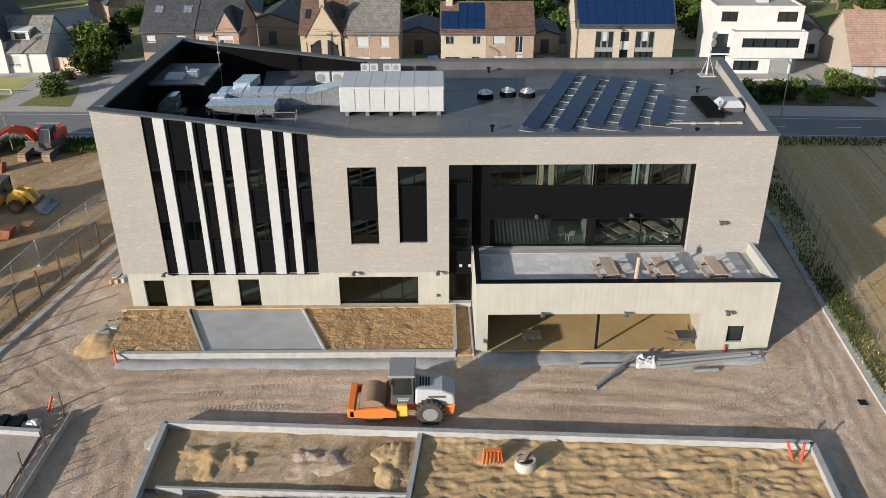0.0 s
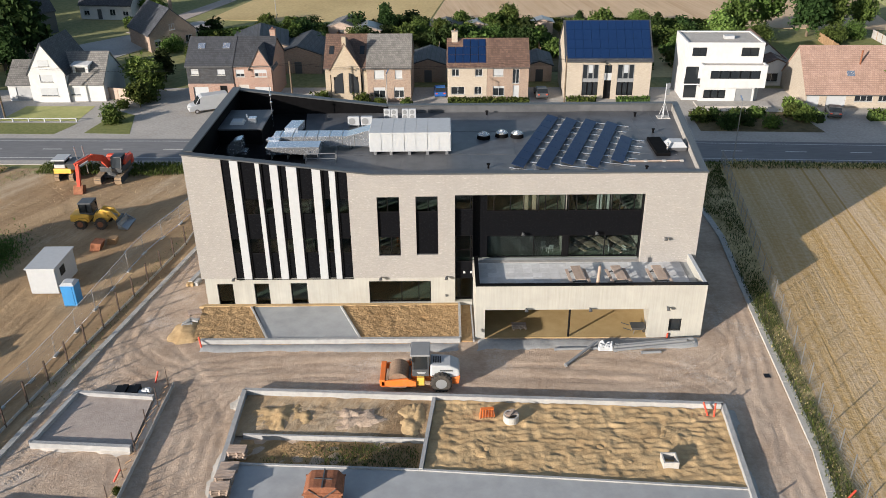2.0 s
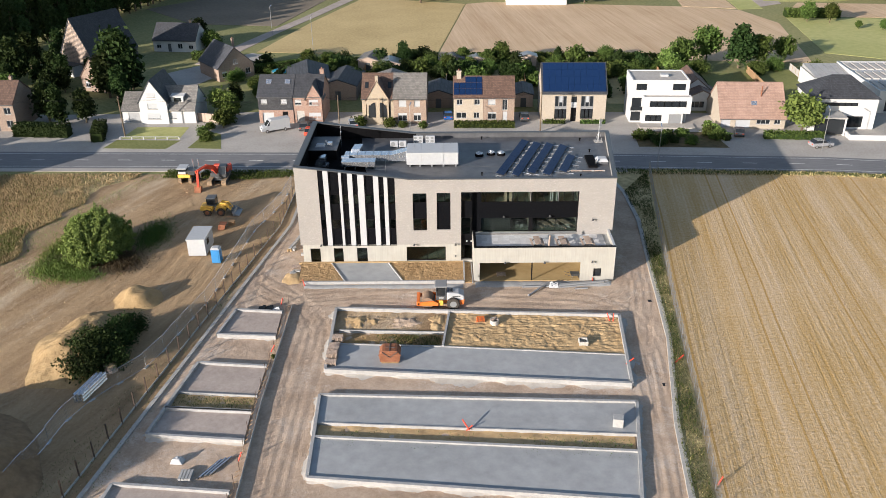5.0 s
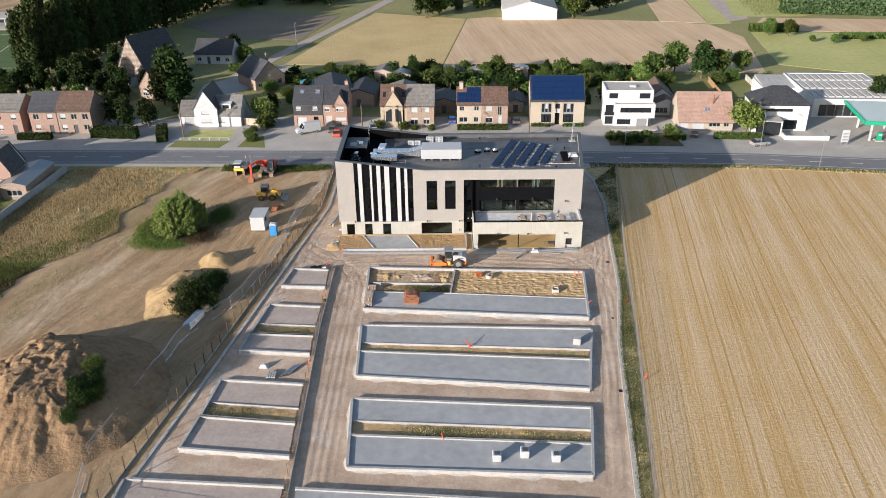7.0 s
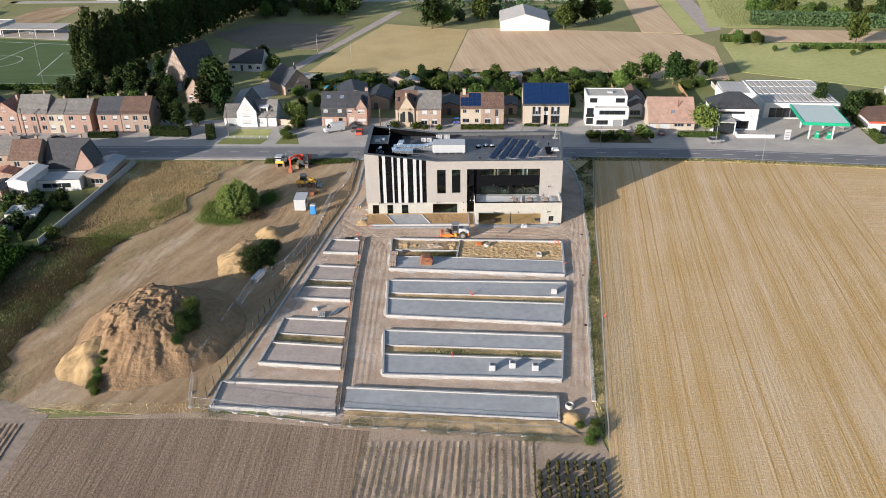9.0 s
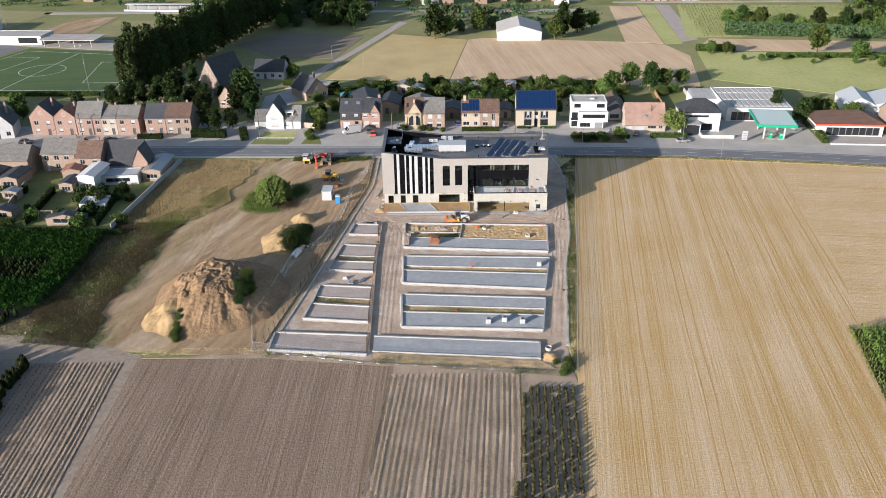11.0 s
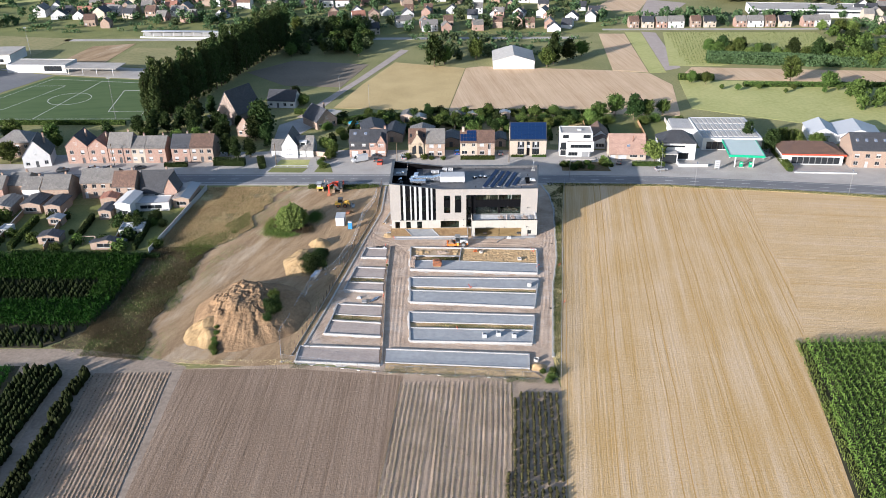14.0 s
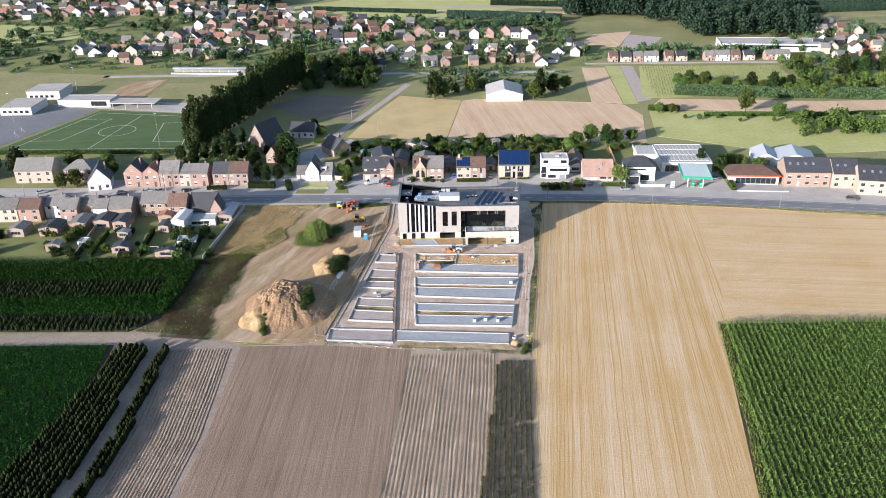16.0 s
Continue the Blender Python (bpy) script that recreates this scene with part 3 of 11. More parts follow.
SEAM = ragged([(-33, 33.4), (-40, 19), (-43, 6), (-45, -5), (-50, -15), (-52, -32), (-53.5, -47), (-53, -58), (-51.5, -66)], 3.0)
LOT = [(-3.6, 33.4)] + SEAM + [(-17.8, -69.5)] + KERB_LEFT[::-1]
sheet("sandy_ground", LOT, -0.01, "sandlot", "bare sandy ground crossed by wheel tracks", "ground")
WEEDS = [(-61.3, 33.4)] + SEAM + [(-66, -64), (-74, -60), (-68.5, -54), (-66.2, -40), (-66.4, -18), (-66.2, -14), (-64.8, 1.6)]
WEEDS_UP = [(-61.3, 33.4)] + [p for p in SEAM if p[1] > -10] + [(-66.0, -10), (-64.8, 1.6)]
WEEDS_LOW = [p for p in SEAM if p[1] <= -10] + [(-66, -64), (-74, -60), (-68.5, -54), (-66.2, -40), (-66.0, -10)]
sheet("weedy_hollow", WEEDS_LOW, -0.014, "weedsoil", "brown waste ground under rank weeds", "ground")
sheet("weedy_ground", WEEDS, -0.02, "wasteland", "waste ground under dry weeds", "ground")
sheet("stubble_field", FENCE_RIGHT[:1] + [(84, 30.6), (125, 24.6), (200, 8), (400, -50), (420, -330), (24, -330), (36, -112)] + FENCE_RIGHT[::-1][:-1], 0.03, "stubble",
      "golden stubble field with tramlines", "field")
sheet("stubble_headland", [(111.5, 26.3), (105.9, -5.5), (103.2, -32.5), (97.5, -57), (95.2, -61.3), (180, -61.8), (400, -70), (398, -52), (199, 7.5), (125, 24.2)], 0.036, "stubble_cross", "pale stubble harvested along the headland", "field")
sheet("harrowed_field", [(-41.2, -69.5), (-17.8, -69.6), (6.4, -72.6), (5.4, -112), (-2, -200), (-12, -330), (-60, -330), (-46, -200), (-40.6, -110)], 0.02, "plough", "brown harrowed field", "field")
sheet("farm_track", [(-150, -60), (-68, -61.0), (-50, -64.5), (-40.8, -68.5), (-40.3, -110), (-45.6, -200), (-60, -330), (-78, -330), (-66, -110), (-67, -69), (-150, -66)], 0.006, "trackearth", "pale farm track of packed earth", "track")
sheet("headland", [(-40.8, -69.3), (-17.8, -68.0), (1.2, -70.7), (38.6, -73.4), (39.4, -79.6), (29, -79.2), (5.6, -77), (5.4, -72.4), (-17.8, -69.7)], 0.012, "ridge", "trampled headland beside a fence", "ground")


def across(edge, y):
    """x of a bent edge at y; the edge runs southwards."""
    for (xa, ya), (xb, yb) in zip(edge, edge[1:]):
        if y >= yb:
            break
    return xa + (xb - xa) * (y - ya) / (yb - ya)


def ridged(name, left, right, rows, tall, label, mat="ridge"):
    """A field thrown up into rows of earth between two bent edges, real in relief."""
    s, steps, n = Shape(), 150, rows * 4
    y0, y1 = left[0][1], left[-1][1]
    for j in range(steps + 1):
        y = y0 + (y1 - y0) * j / steps
        a, b = across(left, y), across(right, y)
        for i in range(n + 1):
            k = i / n
            x = a + (b - a) * k + noise.noise((k * 12, y * 0.06, 3)) * 0.25
            s.v.append((x, y, 0.05 + tall * (1, 0.1, -0.9, 0.1)[i % 4] * (0.75 + 0.6 * noise.noise((k * 40, y * 0.05, 1))) + noise.noise((x * 1.4, y * 1.1, 0)) * 0.05))
    s.f = [(j * (n + 1) + i, (j + 1) * (n + 1) + i, (j + 1) * (n + 1) + i + 1, j * (n + 1) + i + 1) for j in range(steps) for i in range(n)]
    return setting(name, s, mat, label, "field")


ridged("ridged_field", [(5.9, -75.0), (-3.6, -200.0)], [(29.2, -75.0), (19.7, -200.0)], 23, 0.08, "pale earth thrown up into planting rows")
ridged("tilled_strip", [(-59.8, -70.6), (-58.0, -110), (-63, -200)], [(-43.6, -70.6), (-42.2, -110), (-48, -200)], 19, 0.085, "tilled strip thrown up into fine ridges", "tilth")
sheet("plant_bed", [(29.3, -78.2), (39.2, -79.3), (36, -112), (25, -330), (9, -330), (24.6, -112)], 0.02, "ridge", "bed of pale earth planted with rows of shrubs", "field")
# the maize and green crop soils carry painted shade between the plants
sheet("maize_ground_left", [(-180, -13.5), (-66, -17), (-66, -36), (-68, -54), (-76, -60.5), (-180, -58)], 0.0, "darksoil", "soil under maize, its colour darkened as crop shade", "field")
sheet("maize_ground_right", [(94.5, -61.5), (180, -62), (190, -180), (72, -180)], 0.06, "darksoil", "soil under maize rows, its colour darkened as crop shade", "field")
sheet("nursery_ground", [(-77, -67.6), (-66.8, -69.2), (-65.6, -106), (-78, -330), (-90, -330), (-75.8, -86)], 0.016, "ridge", "trodden soil between nursery rows", "field")
sheet("green_crop_ground", [(-180, -66.5), (-77.2, -67.6), (-76, -86), (-90.2, -330), (-180, -330)], 0.015, "darksoil", "soil under a green crop, its colour darkened as crop shade", "field")

ROAD = [(-420, 48, 57), (-104, 37.6, 46.6), (-50, 36.6, 44.8), (-10, 35.5, 43.6), (51, 34.2, 41.6), (87, 32.0, 39.2), (128, 26.0, 33.4), (190, 15.2, 23.0), (420, -38, -30)]


def along_road(x):
    """Near edge and far edge of the road at x."""
    for (xa, la, ua), (xb, lb, ub) in zip(ROAD, ROAD[1:]):
        if xa <= x <= xb:
            k = (x - xa) / (xb - xa)
            return la + (lb - la) * k, ua + (ub - ua) * k
    return ROAD[-1][1:]


road = sheet("road", [(x, l) for x, l, u in ROAD] + [(x, u) for x, l, u in ROAD[::-1]], 0.03, "asphalt", "two-lane asphalt road with dashed centre line", "road")
lines = Shape()
for x, y in ((x, along_road(x)) for x in range(-180, 260, 4)):
    for k in (0.12, 0.88):
        a, b = along_road(x), along_road(x + 4)
        p, q = a[0] + (a[1] - a[0]) * k, b[0] + (b[1] - b[0]) * k
        lines.add([(x, p - 0.06, 0.036), (x + 4, q - 0.06, 0.036), (x + 4, q + 0.06, 0.036), (x, p + 0.06, 0.036)], [(0, 1, 2, 3)])
part("edge_line", lines, "paint", road)
for x in range(-176, 250, 8):
    a, b = along_road(x), along_road(x + 2.6)
    p, q = sum(a) / 2, sum(b) / 2
    part("lane_dash", Shape().slab([(x, p - 0.08), (x + 2.6, q - 0.08), (x + 2.6, q + 0.08), (x, p + 0.08)], 0.031, 0.038), "paint", road)
sheet("pavement_north", [(x, along_road(x)[1]) for x in (-200, -104, -50, -10, 51, 87, 128, 190)] + [(x, along_road(x)[1] + (9.5 if x < 100 else 15)) for x in (190, 128, 87, 51, -10, -50, -104, -200)],
      0.02, "paving", "pale paved strip and driveways along the road", "pavement")
sheet("pavement_south", [(x, along_road(x)[0] - 1.4) for x in (-200, -104, -50, -10, 51)] + [(x, along_road(x)[0]) for x in (51, -10, -50, -104, -200)], 0.025, "paving", "cycle strip beside the road", "pavement")
sheet("yards", [(-130, 55.5), (-52, 54), (-18, 52.5), (54, 50.5), (88, 47.5), (104, 48), (104, 62), (60, 66), (-20, 68), (-130, 66)], 0.015, "paving", "driveways and yards between houses", "pavement")
sheet("filling_station_yard", [(102, 44), (128, 40), (150, 33), (190, 23), (190, 44), (150, 64), (104, 66)], 0.03, "paving", "concrete forecourt", "pavement")

# fields behind the houses
sheet("dry_meadow", [(-31, 120), (17, 114.5), (26, 184), (-9, 197), (-22, 156)], 0.02, "drygrass", "dry yellow meadow", "field")
sheet("pale_field", [(17.4, 114), (60, 110), (111, 104.5), (119, 150), (113.4, 170), (97, 176.3), (34, 187), (26.4, 184)], 0.03, "farstub", "pale harvested field", "field")
sheet("dark_field", [(-80, 180), (-61, 203), (-22, 193), (-31.5, 152), (-58, 156)], 0.025, "farsoil", "dark bare field", "field")
sheet("green_meadow", [(118, 114), (172, 84), (260, 90), (280, 150), (210, 149), (124, 158)], 0.02, "meadow", "green meadow", "field")
sheet("pale_strip", [(124, 160), (210, 150), (320, 150), (320, 172), (220, 170), (136, 181)], 0.025, "farstub", "pale strip of stubble", "field")
sheet("crop_strip_brown", [(97, 176.6), (113.2, 172), (118.5, 257), (104, 258)], 0.02, "farstub", "strip of brown soil", "field")
sheet("crop_strip_green", [(113.6, 171), (121.6, 172), (128.4, 259.5), (119.5, 262)], 0.02, "meadow", "strip of green crop", "field")
sheet("crop_strip_pale", [(122, 175), (130.5, 180), (136.6, 259), (129, 262)], 0.02, "gravel", "pale farm lane", "track")
sheet("maize_far", [(126, 184), (151, 183), (224, 219), (227, 255), (141, 260)], 0.03, "meadow", "light green field of maize", "field")
sheet("farm_lane", [(-44.5, 108), (-39.5, 107), (-29.4, 142.6), (-21.2, 166), (-3, 222), (-7, 224.5), (-25, 166), (-33, 143)], 0.03, "gravel", "pale lane between fields", "track")
sheet("lane_mouth", [(-48, 64), (-44, 64), (-41, 84), (-27, 116), (-32, 119), (-50, 98)], 0.03, "paving", "lane that leaves the road between gardens", "track")
for n, (x0, x1, y0, y1, z) in enumerate(((-224, -207, 170, 190, 4.0), (-224, -205, 202, 220, 4.6))):
    hall = thing("sports_hall", "pale flat-roofed hall beside a car park", "hall", (x0, y0, 0), "sports halls")
    part("wall", Shape().box(x0, x1, y0, y1, 0, z), "whitewall", hall)
    part("roof", Shape().box(x0 - 0.3, x1 + 0.3, y0 - 0.3, y1 + 0.3, z, z + 0.35), "paving", hall)
    for i in range(5):
        part("window", Shape().box(x0 + 1.5 + i * 3, x0 + 3.4 + i * 3, y0 - 0.05, y0 - 0.004, 1.2, 2.6), "dim", hall)
far_fields = [
    ("meadow", [(-460, 480), (-267, 430), (-262, 402), (-272, 384), (-320, 358), (-460, 380)], "meadow"), ("strip", [(-223, 362), (-199, 378), (-143, 435), (-151, 459)], "farstub"),
    ("meadow", [(-136, 510), (-78, 558), (-60, 760), (140, 720), (143, 532), (16, 445), (-43, 422), (-119, 444)], "meadow"), ("strip", [(10, 478), (132, 456), (134, 466), (12, 490)], "farstub"),
    ("strip", [(12, 505), (140, 482), (142, 489), (14, 514)], "gravel"), ("meadow", [(39, 350), (109, 355), (118, 436), (60, 440), (16, 420)], "lawn"),
    ("meadow", [(298, 514), (900, 470), (900, 400), (377, 422), (317, 414)], "dryturf"), ("strip", [(113, 332), (139, 319), (160, 375), (130, 366)], "farstub"),
    ("yard", [(137.5, 308), (153, 302), (178, 349), (155, 363)], "gravel"), ("meadow", [(232, 195), (330, 180), (340, 236), (236, 240)], "meadow"), ("meadow", [(-500, 620), (-60, 580), (-60, 900), (-500, 960)], "lawn"),
]
for i, (nm, ring, mt) in enumerate(far_fields):
    sheet("far_field_%d" % (i + 1), ring, 0.02 + 0.004 * i, mt, "distant field", "field")

# sports grounds
PITCH = [(-198, 108), (-104, 105.5), (-112, 165), (-172, 177)]
pitch = sheet("sports_pitch", PITCH, 0.03, "pitch", "green football pitch with white lines", "sports pitch")
sheet("worn_pitch", [(-156, 196), (-97, 184), (-94, 231), (-153, 236)], 0.03, "dryturf", "worn brownish football pitch", "sports pitch")
sheet("training_pitch", [(-300, 186), (-206, 184), (-196, 260), (-300, 282)], 0.03, "dryturf", "dry training pitch", "sports pitch")
sheet("club_road", [(-250, 118), (-200, 112), (-174, 179), (-206, 190), (-250, 192)], 0.024, "asphalt", "grey car park beside a pitch", "pavement")
sheet("dusty_bank", [(-182, 204), (-158, 200), (-156, 246), (-178, 240)], 0.028, "sandlot", "worn dusty bank beside a pitch", "ground")
sheet("club_yard", [(-206, 191), (-172, 180), (-112, 166.5), (-100, 183), (-156, 195), (-183, 204)], 0.025, "paving", "grey yard round a clubhouse", "pavement")
marks = Shape()
A, B, C, D = (-191, 110.5), (-109, 108), (-116, 161), (-171, 172)
for a, b in ((A, B), (B, C), (C, D), (D, A), (lerp(A, B, 0.46), lerp(D, C, 0.46))):
    marks.beam((*a, 0.035), (*b, 0.035), 0.22, 0.01)
mid = lerp(lerp(A, B, 0.46), lerp(D, C, 0.46), 0.5)
ring = [(mid[0] + 9 * math.cos(i * math.pi / 16), mid[1] + 9 * math.sin(i * math.pi / 16), 0.035) for i in range(32)]
for a, b in zip(ring, ring[1:] + ring[:1]):
    marks.beam(a, b, 0.22, 0.01)
for e0, e1, s in ((B, C, -1), (A, D, 1)):
    p, q = lerp(e0, e1, 0.2), lerp(e0, e1, 0.8)
    r, t = (p[0] + s * 15, p[1]), (q[0] + s * 15, q[1])
    for a, b in ((p, r), (r, t), (t, q)):
        marks.beam((*a, 0.035), (*b, 0.035), 0.22, 0.01)
part("pitch_line", marks, "paint", pitch)

# kerbs of the site
for nm, line in (("kerb_left", KERB_LEFT), ("kerb_right", KERB_RIGHT)):
    k = thing(nm, "pale concrete kerb along the site road", "kerb", (*line[0], 0), kind="structure")
    for a, b in zip(line, line[1:]):
        d = math.dist(a, b)
        n = max(1, round(d / 4))
        for i in range(n):
            p, q = lerp(a, b, i / n), lerp(a, b, (i + 0.985) / n)
            part("kerbstone", Shape().beam((*p, 0.06), (*q, 0.06), 0.6 if nm == "kerb_right" else 0.42, 0.22), "kerb", k)
    if nm == "kerb_right":
        for t in (0.2, 0.45, 0.7):
            p = lerp(line[3], line[-1], t)
            part("drain_grate", Shape().box(p[0] - 0.95, p[0] - 0.5, p[1] - 0.25, p[1] + 0.25, 0.0, 0.03), "black", k)


def bent(points, n=14):
    """A smooth line through the given points."""
    out = []
    p = [points[0]] + points + [points[-1]]
    for a, b, c, d in zip(p, p[1:], p[2:], p[3:]):
        for i in range(n):
            t = i / n
            out.append(tuple(0.5 * (2 * b[k] + (c[k] - a[k]) * t + (2 * a[k] - 5 * b[k] + 4 * c[k] - d[k]) * t * t + (3 * b[k] - a[k] - 3 * c[k] + d[k]) * t ** 3) for k in (0, 1)))
    return np.array(out)


def driven_relief(name, ring, x0, x1, y0, y1, cell, ways, mat, label, deep):
    """Driven ground inside a ring: low swells, wheel ruts in pairs and tread marks."""
    x, y = np.meshgrid(np.arange(x0, x1, cell), np.arange(y0, y1, cell))
    h = np.zeros_like(x)
    tread = Shape()
    for w, way in enumerate(ways):
        line = bent(way)
        d = np.gradient(line, axis=0)
        d /= np.linalg.norm(d, axis=1)[:, None] + 1e-9
        for side in (-0.95, 0.95):
            best = np.full(x.shape, 9.0)
            for (px, py), (dx, dy) in zip(line, d):
                cx, cy = px - dy * side, py + dx * side
                near = (abs(x - cx) < 3) & (abs(y - cy) < 3)
                along, off = (x[near] - cx) * dx + (y[near] - cy) * dy, -(x[near] - cx) * dy + (y[near] - cy) * dx
                best[near] = np.minimum(best[near], np.where(abs(along) < 1.6, abs(off), 9.0))
            h += -deep * np.exp(-(best / max(0.22, cell)) ** 2) + 0.6 * deep * np.exp(-((best - 0.5) / 0.17) ** 2)
            for k in range(len(line) - 1):
                (px, py), (qx, qy), (dx, dy) = line[k], line[k + 1], d[k]
                n = max(1, int(math.hypot(qx - px, qy - py) / 0.23))
                for j in range(n):
                    cx, cy = px + (qx - px) * j / n - dy * side, py + (qy - py) * j / n + dx * side
                    if noise.noise((cx * 0.22, cy * 0.22, w)) > 0.2 and inside(cx, cy, ring):
                        for e in (-1, 1):
                            tread.beam((cx, cy, -0.01), (cx - dy * 0.26 * e - dx * 0.1, cy + dx * 0.26 * e - dy * 0.1, -0.01), 0.06, 0.006 + 0.01 * noise.noise((cx, cy, 7)))
    tagged(part("tread_marks", tread, mat), "pressed ridges left by tyre treads", "tyre marks", kind="stuff")
    flat = [noise.fractal((a * 0.35, b * 0.35, 2), 0.9, 2.0, 5) * 0.03 + noise.noise((a * 1.7, b * 1.7, 6)) * 0.012 for a, b in zip(x.ravel(), y.ravel())]
    z = h + np.array(flat).reshape(x.shape)
    ok = inside_all(x, y, ring).ravel()
    n, m = x.shape[1], x.shape[0]
    i = np.arange(n * m).reshape(m, n)
    q = np.stack([i[:-1, :-1], i[:-1, 1:], i[1:, 1:], i[1:, :-1]], -1).reshape(-1, 4)
    q = q[ok[q].all(1)]
    used, back = np.unique(q, return_inverse=True)
    s = Shape()
    s.v = np.stack([x.ravel(), y.ravel(), z.ravel()], 1)[used].tolist()
    s.f = back.reshape(-1, 4).tolist()
    ob = setting(name, s, mat, label, "ground")
    ob.data.polygons.foreach_set("use_smooth", [True] * len(ob.data.polygons))


SITE_WAYS = [[(-9, 12), (-7.5, 0), (-5, -6), (1, -9.8), (14, -9.2), (30, -10.0), (40, -10.5), (44.5, -4), (46, 12)],
             [(-10, -30), (-5, -18), (-1, -11), (6, -8.4), (20, -8.0), (32, -8.6), (41, -12), (43, -25), (38.5, -52)],
             [(3.4, -68), (3.5, -45), (3.4, -25), (4.6, -13), (11, -9.6), (24, -11.2), (36, -11.8), (42.5, -9), (47, -1)],
             [(44.5, -6), (42.5, -20), (40.8, -38), (37.5, -62)], [(4.6, -66), (4.3, -40), (4.5, -18), (0, -9), (-6, -2), (-8, 10)],
             [(-6, -10), (-8.5, -25), (-11, -40)], [(46, 6), (45.2, -8), (41.2, -24), (39.2, -44)], [(6, -10.4), (20, -10.6), (38, -12.4)], [(-7, 4), (-5.5, -9), (-2.5, -13), (1.2, -24)]]
LOT_WAYS = [[(-10, 31), (-16, 22), (-19, 8), (-20, -2), (-27, -12), (-38, -25), (-44, -45), (-45, -62)], [(-13, 31), (-22, 24), (-33, 14), (-40, -5), (-42, -30), (-44, -60)], [(-9, 20), (-12, 8), (-14, -6), (-15, -20), (-18, -40), (-20, -58)],
            [(-8, 29), (-14, 24), (-22, 15), (-23, 0), (-25, -13), (-35, -22), (-40, -38)], [(-11, 14), (-13, 0), (-16, -14), (-24, -31), (-22, -44), (-20, -62)], [(-27, 31), (-20, 22), (-17, 10), (-18, -4)]]
driven_relief("driven_ground", SITE, -17.2, 49.2, -70.5, 33.0, 0.22, SITE_WAYS, "dirt", "stony dirt with wheel ruts on a building site", 0.03)
driven_relief("driven_sand", LOT, -50.0, -3.6, -68.0, 33.2, 0.33, LOT_WAYS, "sandlot", "bare sand crossed by wheel ruts", 0.06)

# ---- the new building ----
D = 18.5          # depth
ZB, ZR = 2.88, 11.7   # top of the concrete base, roof deck


def top(x):
    """Height of the parapet at x."""
    return 14.2 - (14.2 - 12.38) * min(max(x, 0), 15.0) / 15.0


def right(y):
    return 42.0 + 2.0 * y / D


building = thing("public_building", "new three-storey public building of pale brick over board-marked concrete", "building", (21, 9, 0))
SLOT, LOGGIA = (21.65, 23.15, 0.5, 10.55), (23.15, 37.3, 4.3, 10.55)
BASE_WIN = [(1.1, 2.46, 0.17, 2.36), (4.28, 5.58, 0.2, 2.38), (7.45, 8.87, 0.26, 2.4), (14.23, 19.56, 0.36, 2.54)]
TALL = [(15.24, 17.08, 5.0, 10.42), (18.42, 20.24, 5.08, 10.46)]
CURTAIN = (2.88, 12.94)
# brick skin of the front, left of and right of the curtain wall, with a sloping head
s = Shape()
s.side([(-0.15, ZB), (CURTAIN[0], ZB), (CURTAIN[0], top(CURTAIN[0])), (-0.15, 14.2)], 0, 0.45)
s.holes(CURTAIN[1], 42.0, ZB, 12.38, 0, 0.45, TALL + [SLOT, LOGGIA])
s.side([(CURTAIN[1], 12.38), (15.0, 12.38), (CURTAIN[1], top(CURTAIN[1]))], 0, 0.45)
part("front_wall", s, "facade", building)
s = Shape().front([(0.45, ZB), (D, ZB), (D, 14.2), (0.45, 14.2)], -0.15, 0.3)
part("side_wall", s, "facade", building)
s = Shape().add([(42.0, 0.45, 0), (41.55, 0.45, 0), (43.55, D, 0), (44.0, D, 0), (42.0, 0.45, 12.38), (41.55, 0.45, 12.38), (43.55, D, 12.38), (44.0, D, 12.38)],
                [(0, 3, 7, 4), (2, 1, 5, 6), (1, 0, 4, 5), (3, 2, 6, 7), (4, 7, 6, 5), (0, 1, 2, 3)])
part("side_wall", s, "facade", building)
part("back_wall", Shape().side([(-0.15, 0), (44.0, 0), (44.0, 12.38), (15, 12.38), (-0.15, 14.2)], D - 0.4, D + 0.05), "facade", building)
# concrete base
s = Shape().holes(0.1, 23.15, 0, ZB, 0.02, 0.42, BASE_WIN + [(21.65, 23.15, 0.45, ZB)])
s.box(0.1, 0.4, 0.42, D - 0.45, 0, ZB)
s.box(23.2, 41.6, 0.02, 0.42, 0, ZB)
part("concrete_base", s, "precast", building)
# copings: a band of black metal that folds with the parapet
COPE = dict(label="dark grey metal coping")
part("coping", Shape().prism([(-0.25, -0.08, 14.2), (15, -0.08, top(15)), (15, 0.6, top(15)), (-0.25, 0.6, 14.2)], [(-0.25, -0.08, 14.32), (15, -0.08, top(15) + 0.12), (15, 0.6, top(15) + 0.12), (-0.25, 0.6, 14.32)]), "darkgrey", building, **COPE)
part("coping", Shape().box(15, 42.08, -0.08, 0.5, 12.38, 12.5), "darkgrey", building, **COPE)
part("coping", Shape().box(-0.25, 0.55, 0.6, D + 0.1, 14.2, 14.33), "darkgrey", building, **COPE)
part("coping", Shape().prism([(0.55, D - 0.6, 14.13), (15, D - 0.6, 12.38), (15, D + 0.1, 12.38), (0.55, D + 0.1, 14.13)], [(0.55, D - 0.6, 14.26), (15, D - 0.6, 12.5), (15, D + 0.1, 12.5), (0.55, D + 0.1, 14.26)]), "darkgrey", building, **COPE)
part("coping", Shape().box(15, 44.1, D - 0.5, D + 0.1, 12.38, 12.5), "darkgrey", building, **COPE)
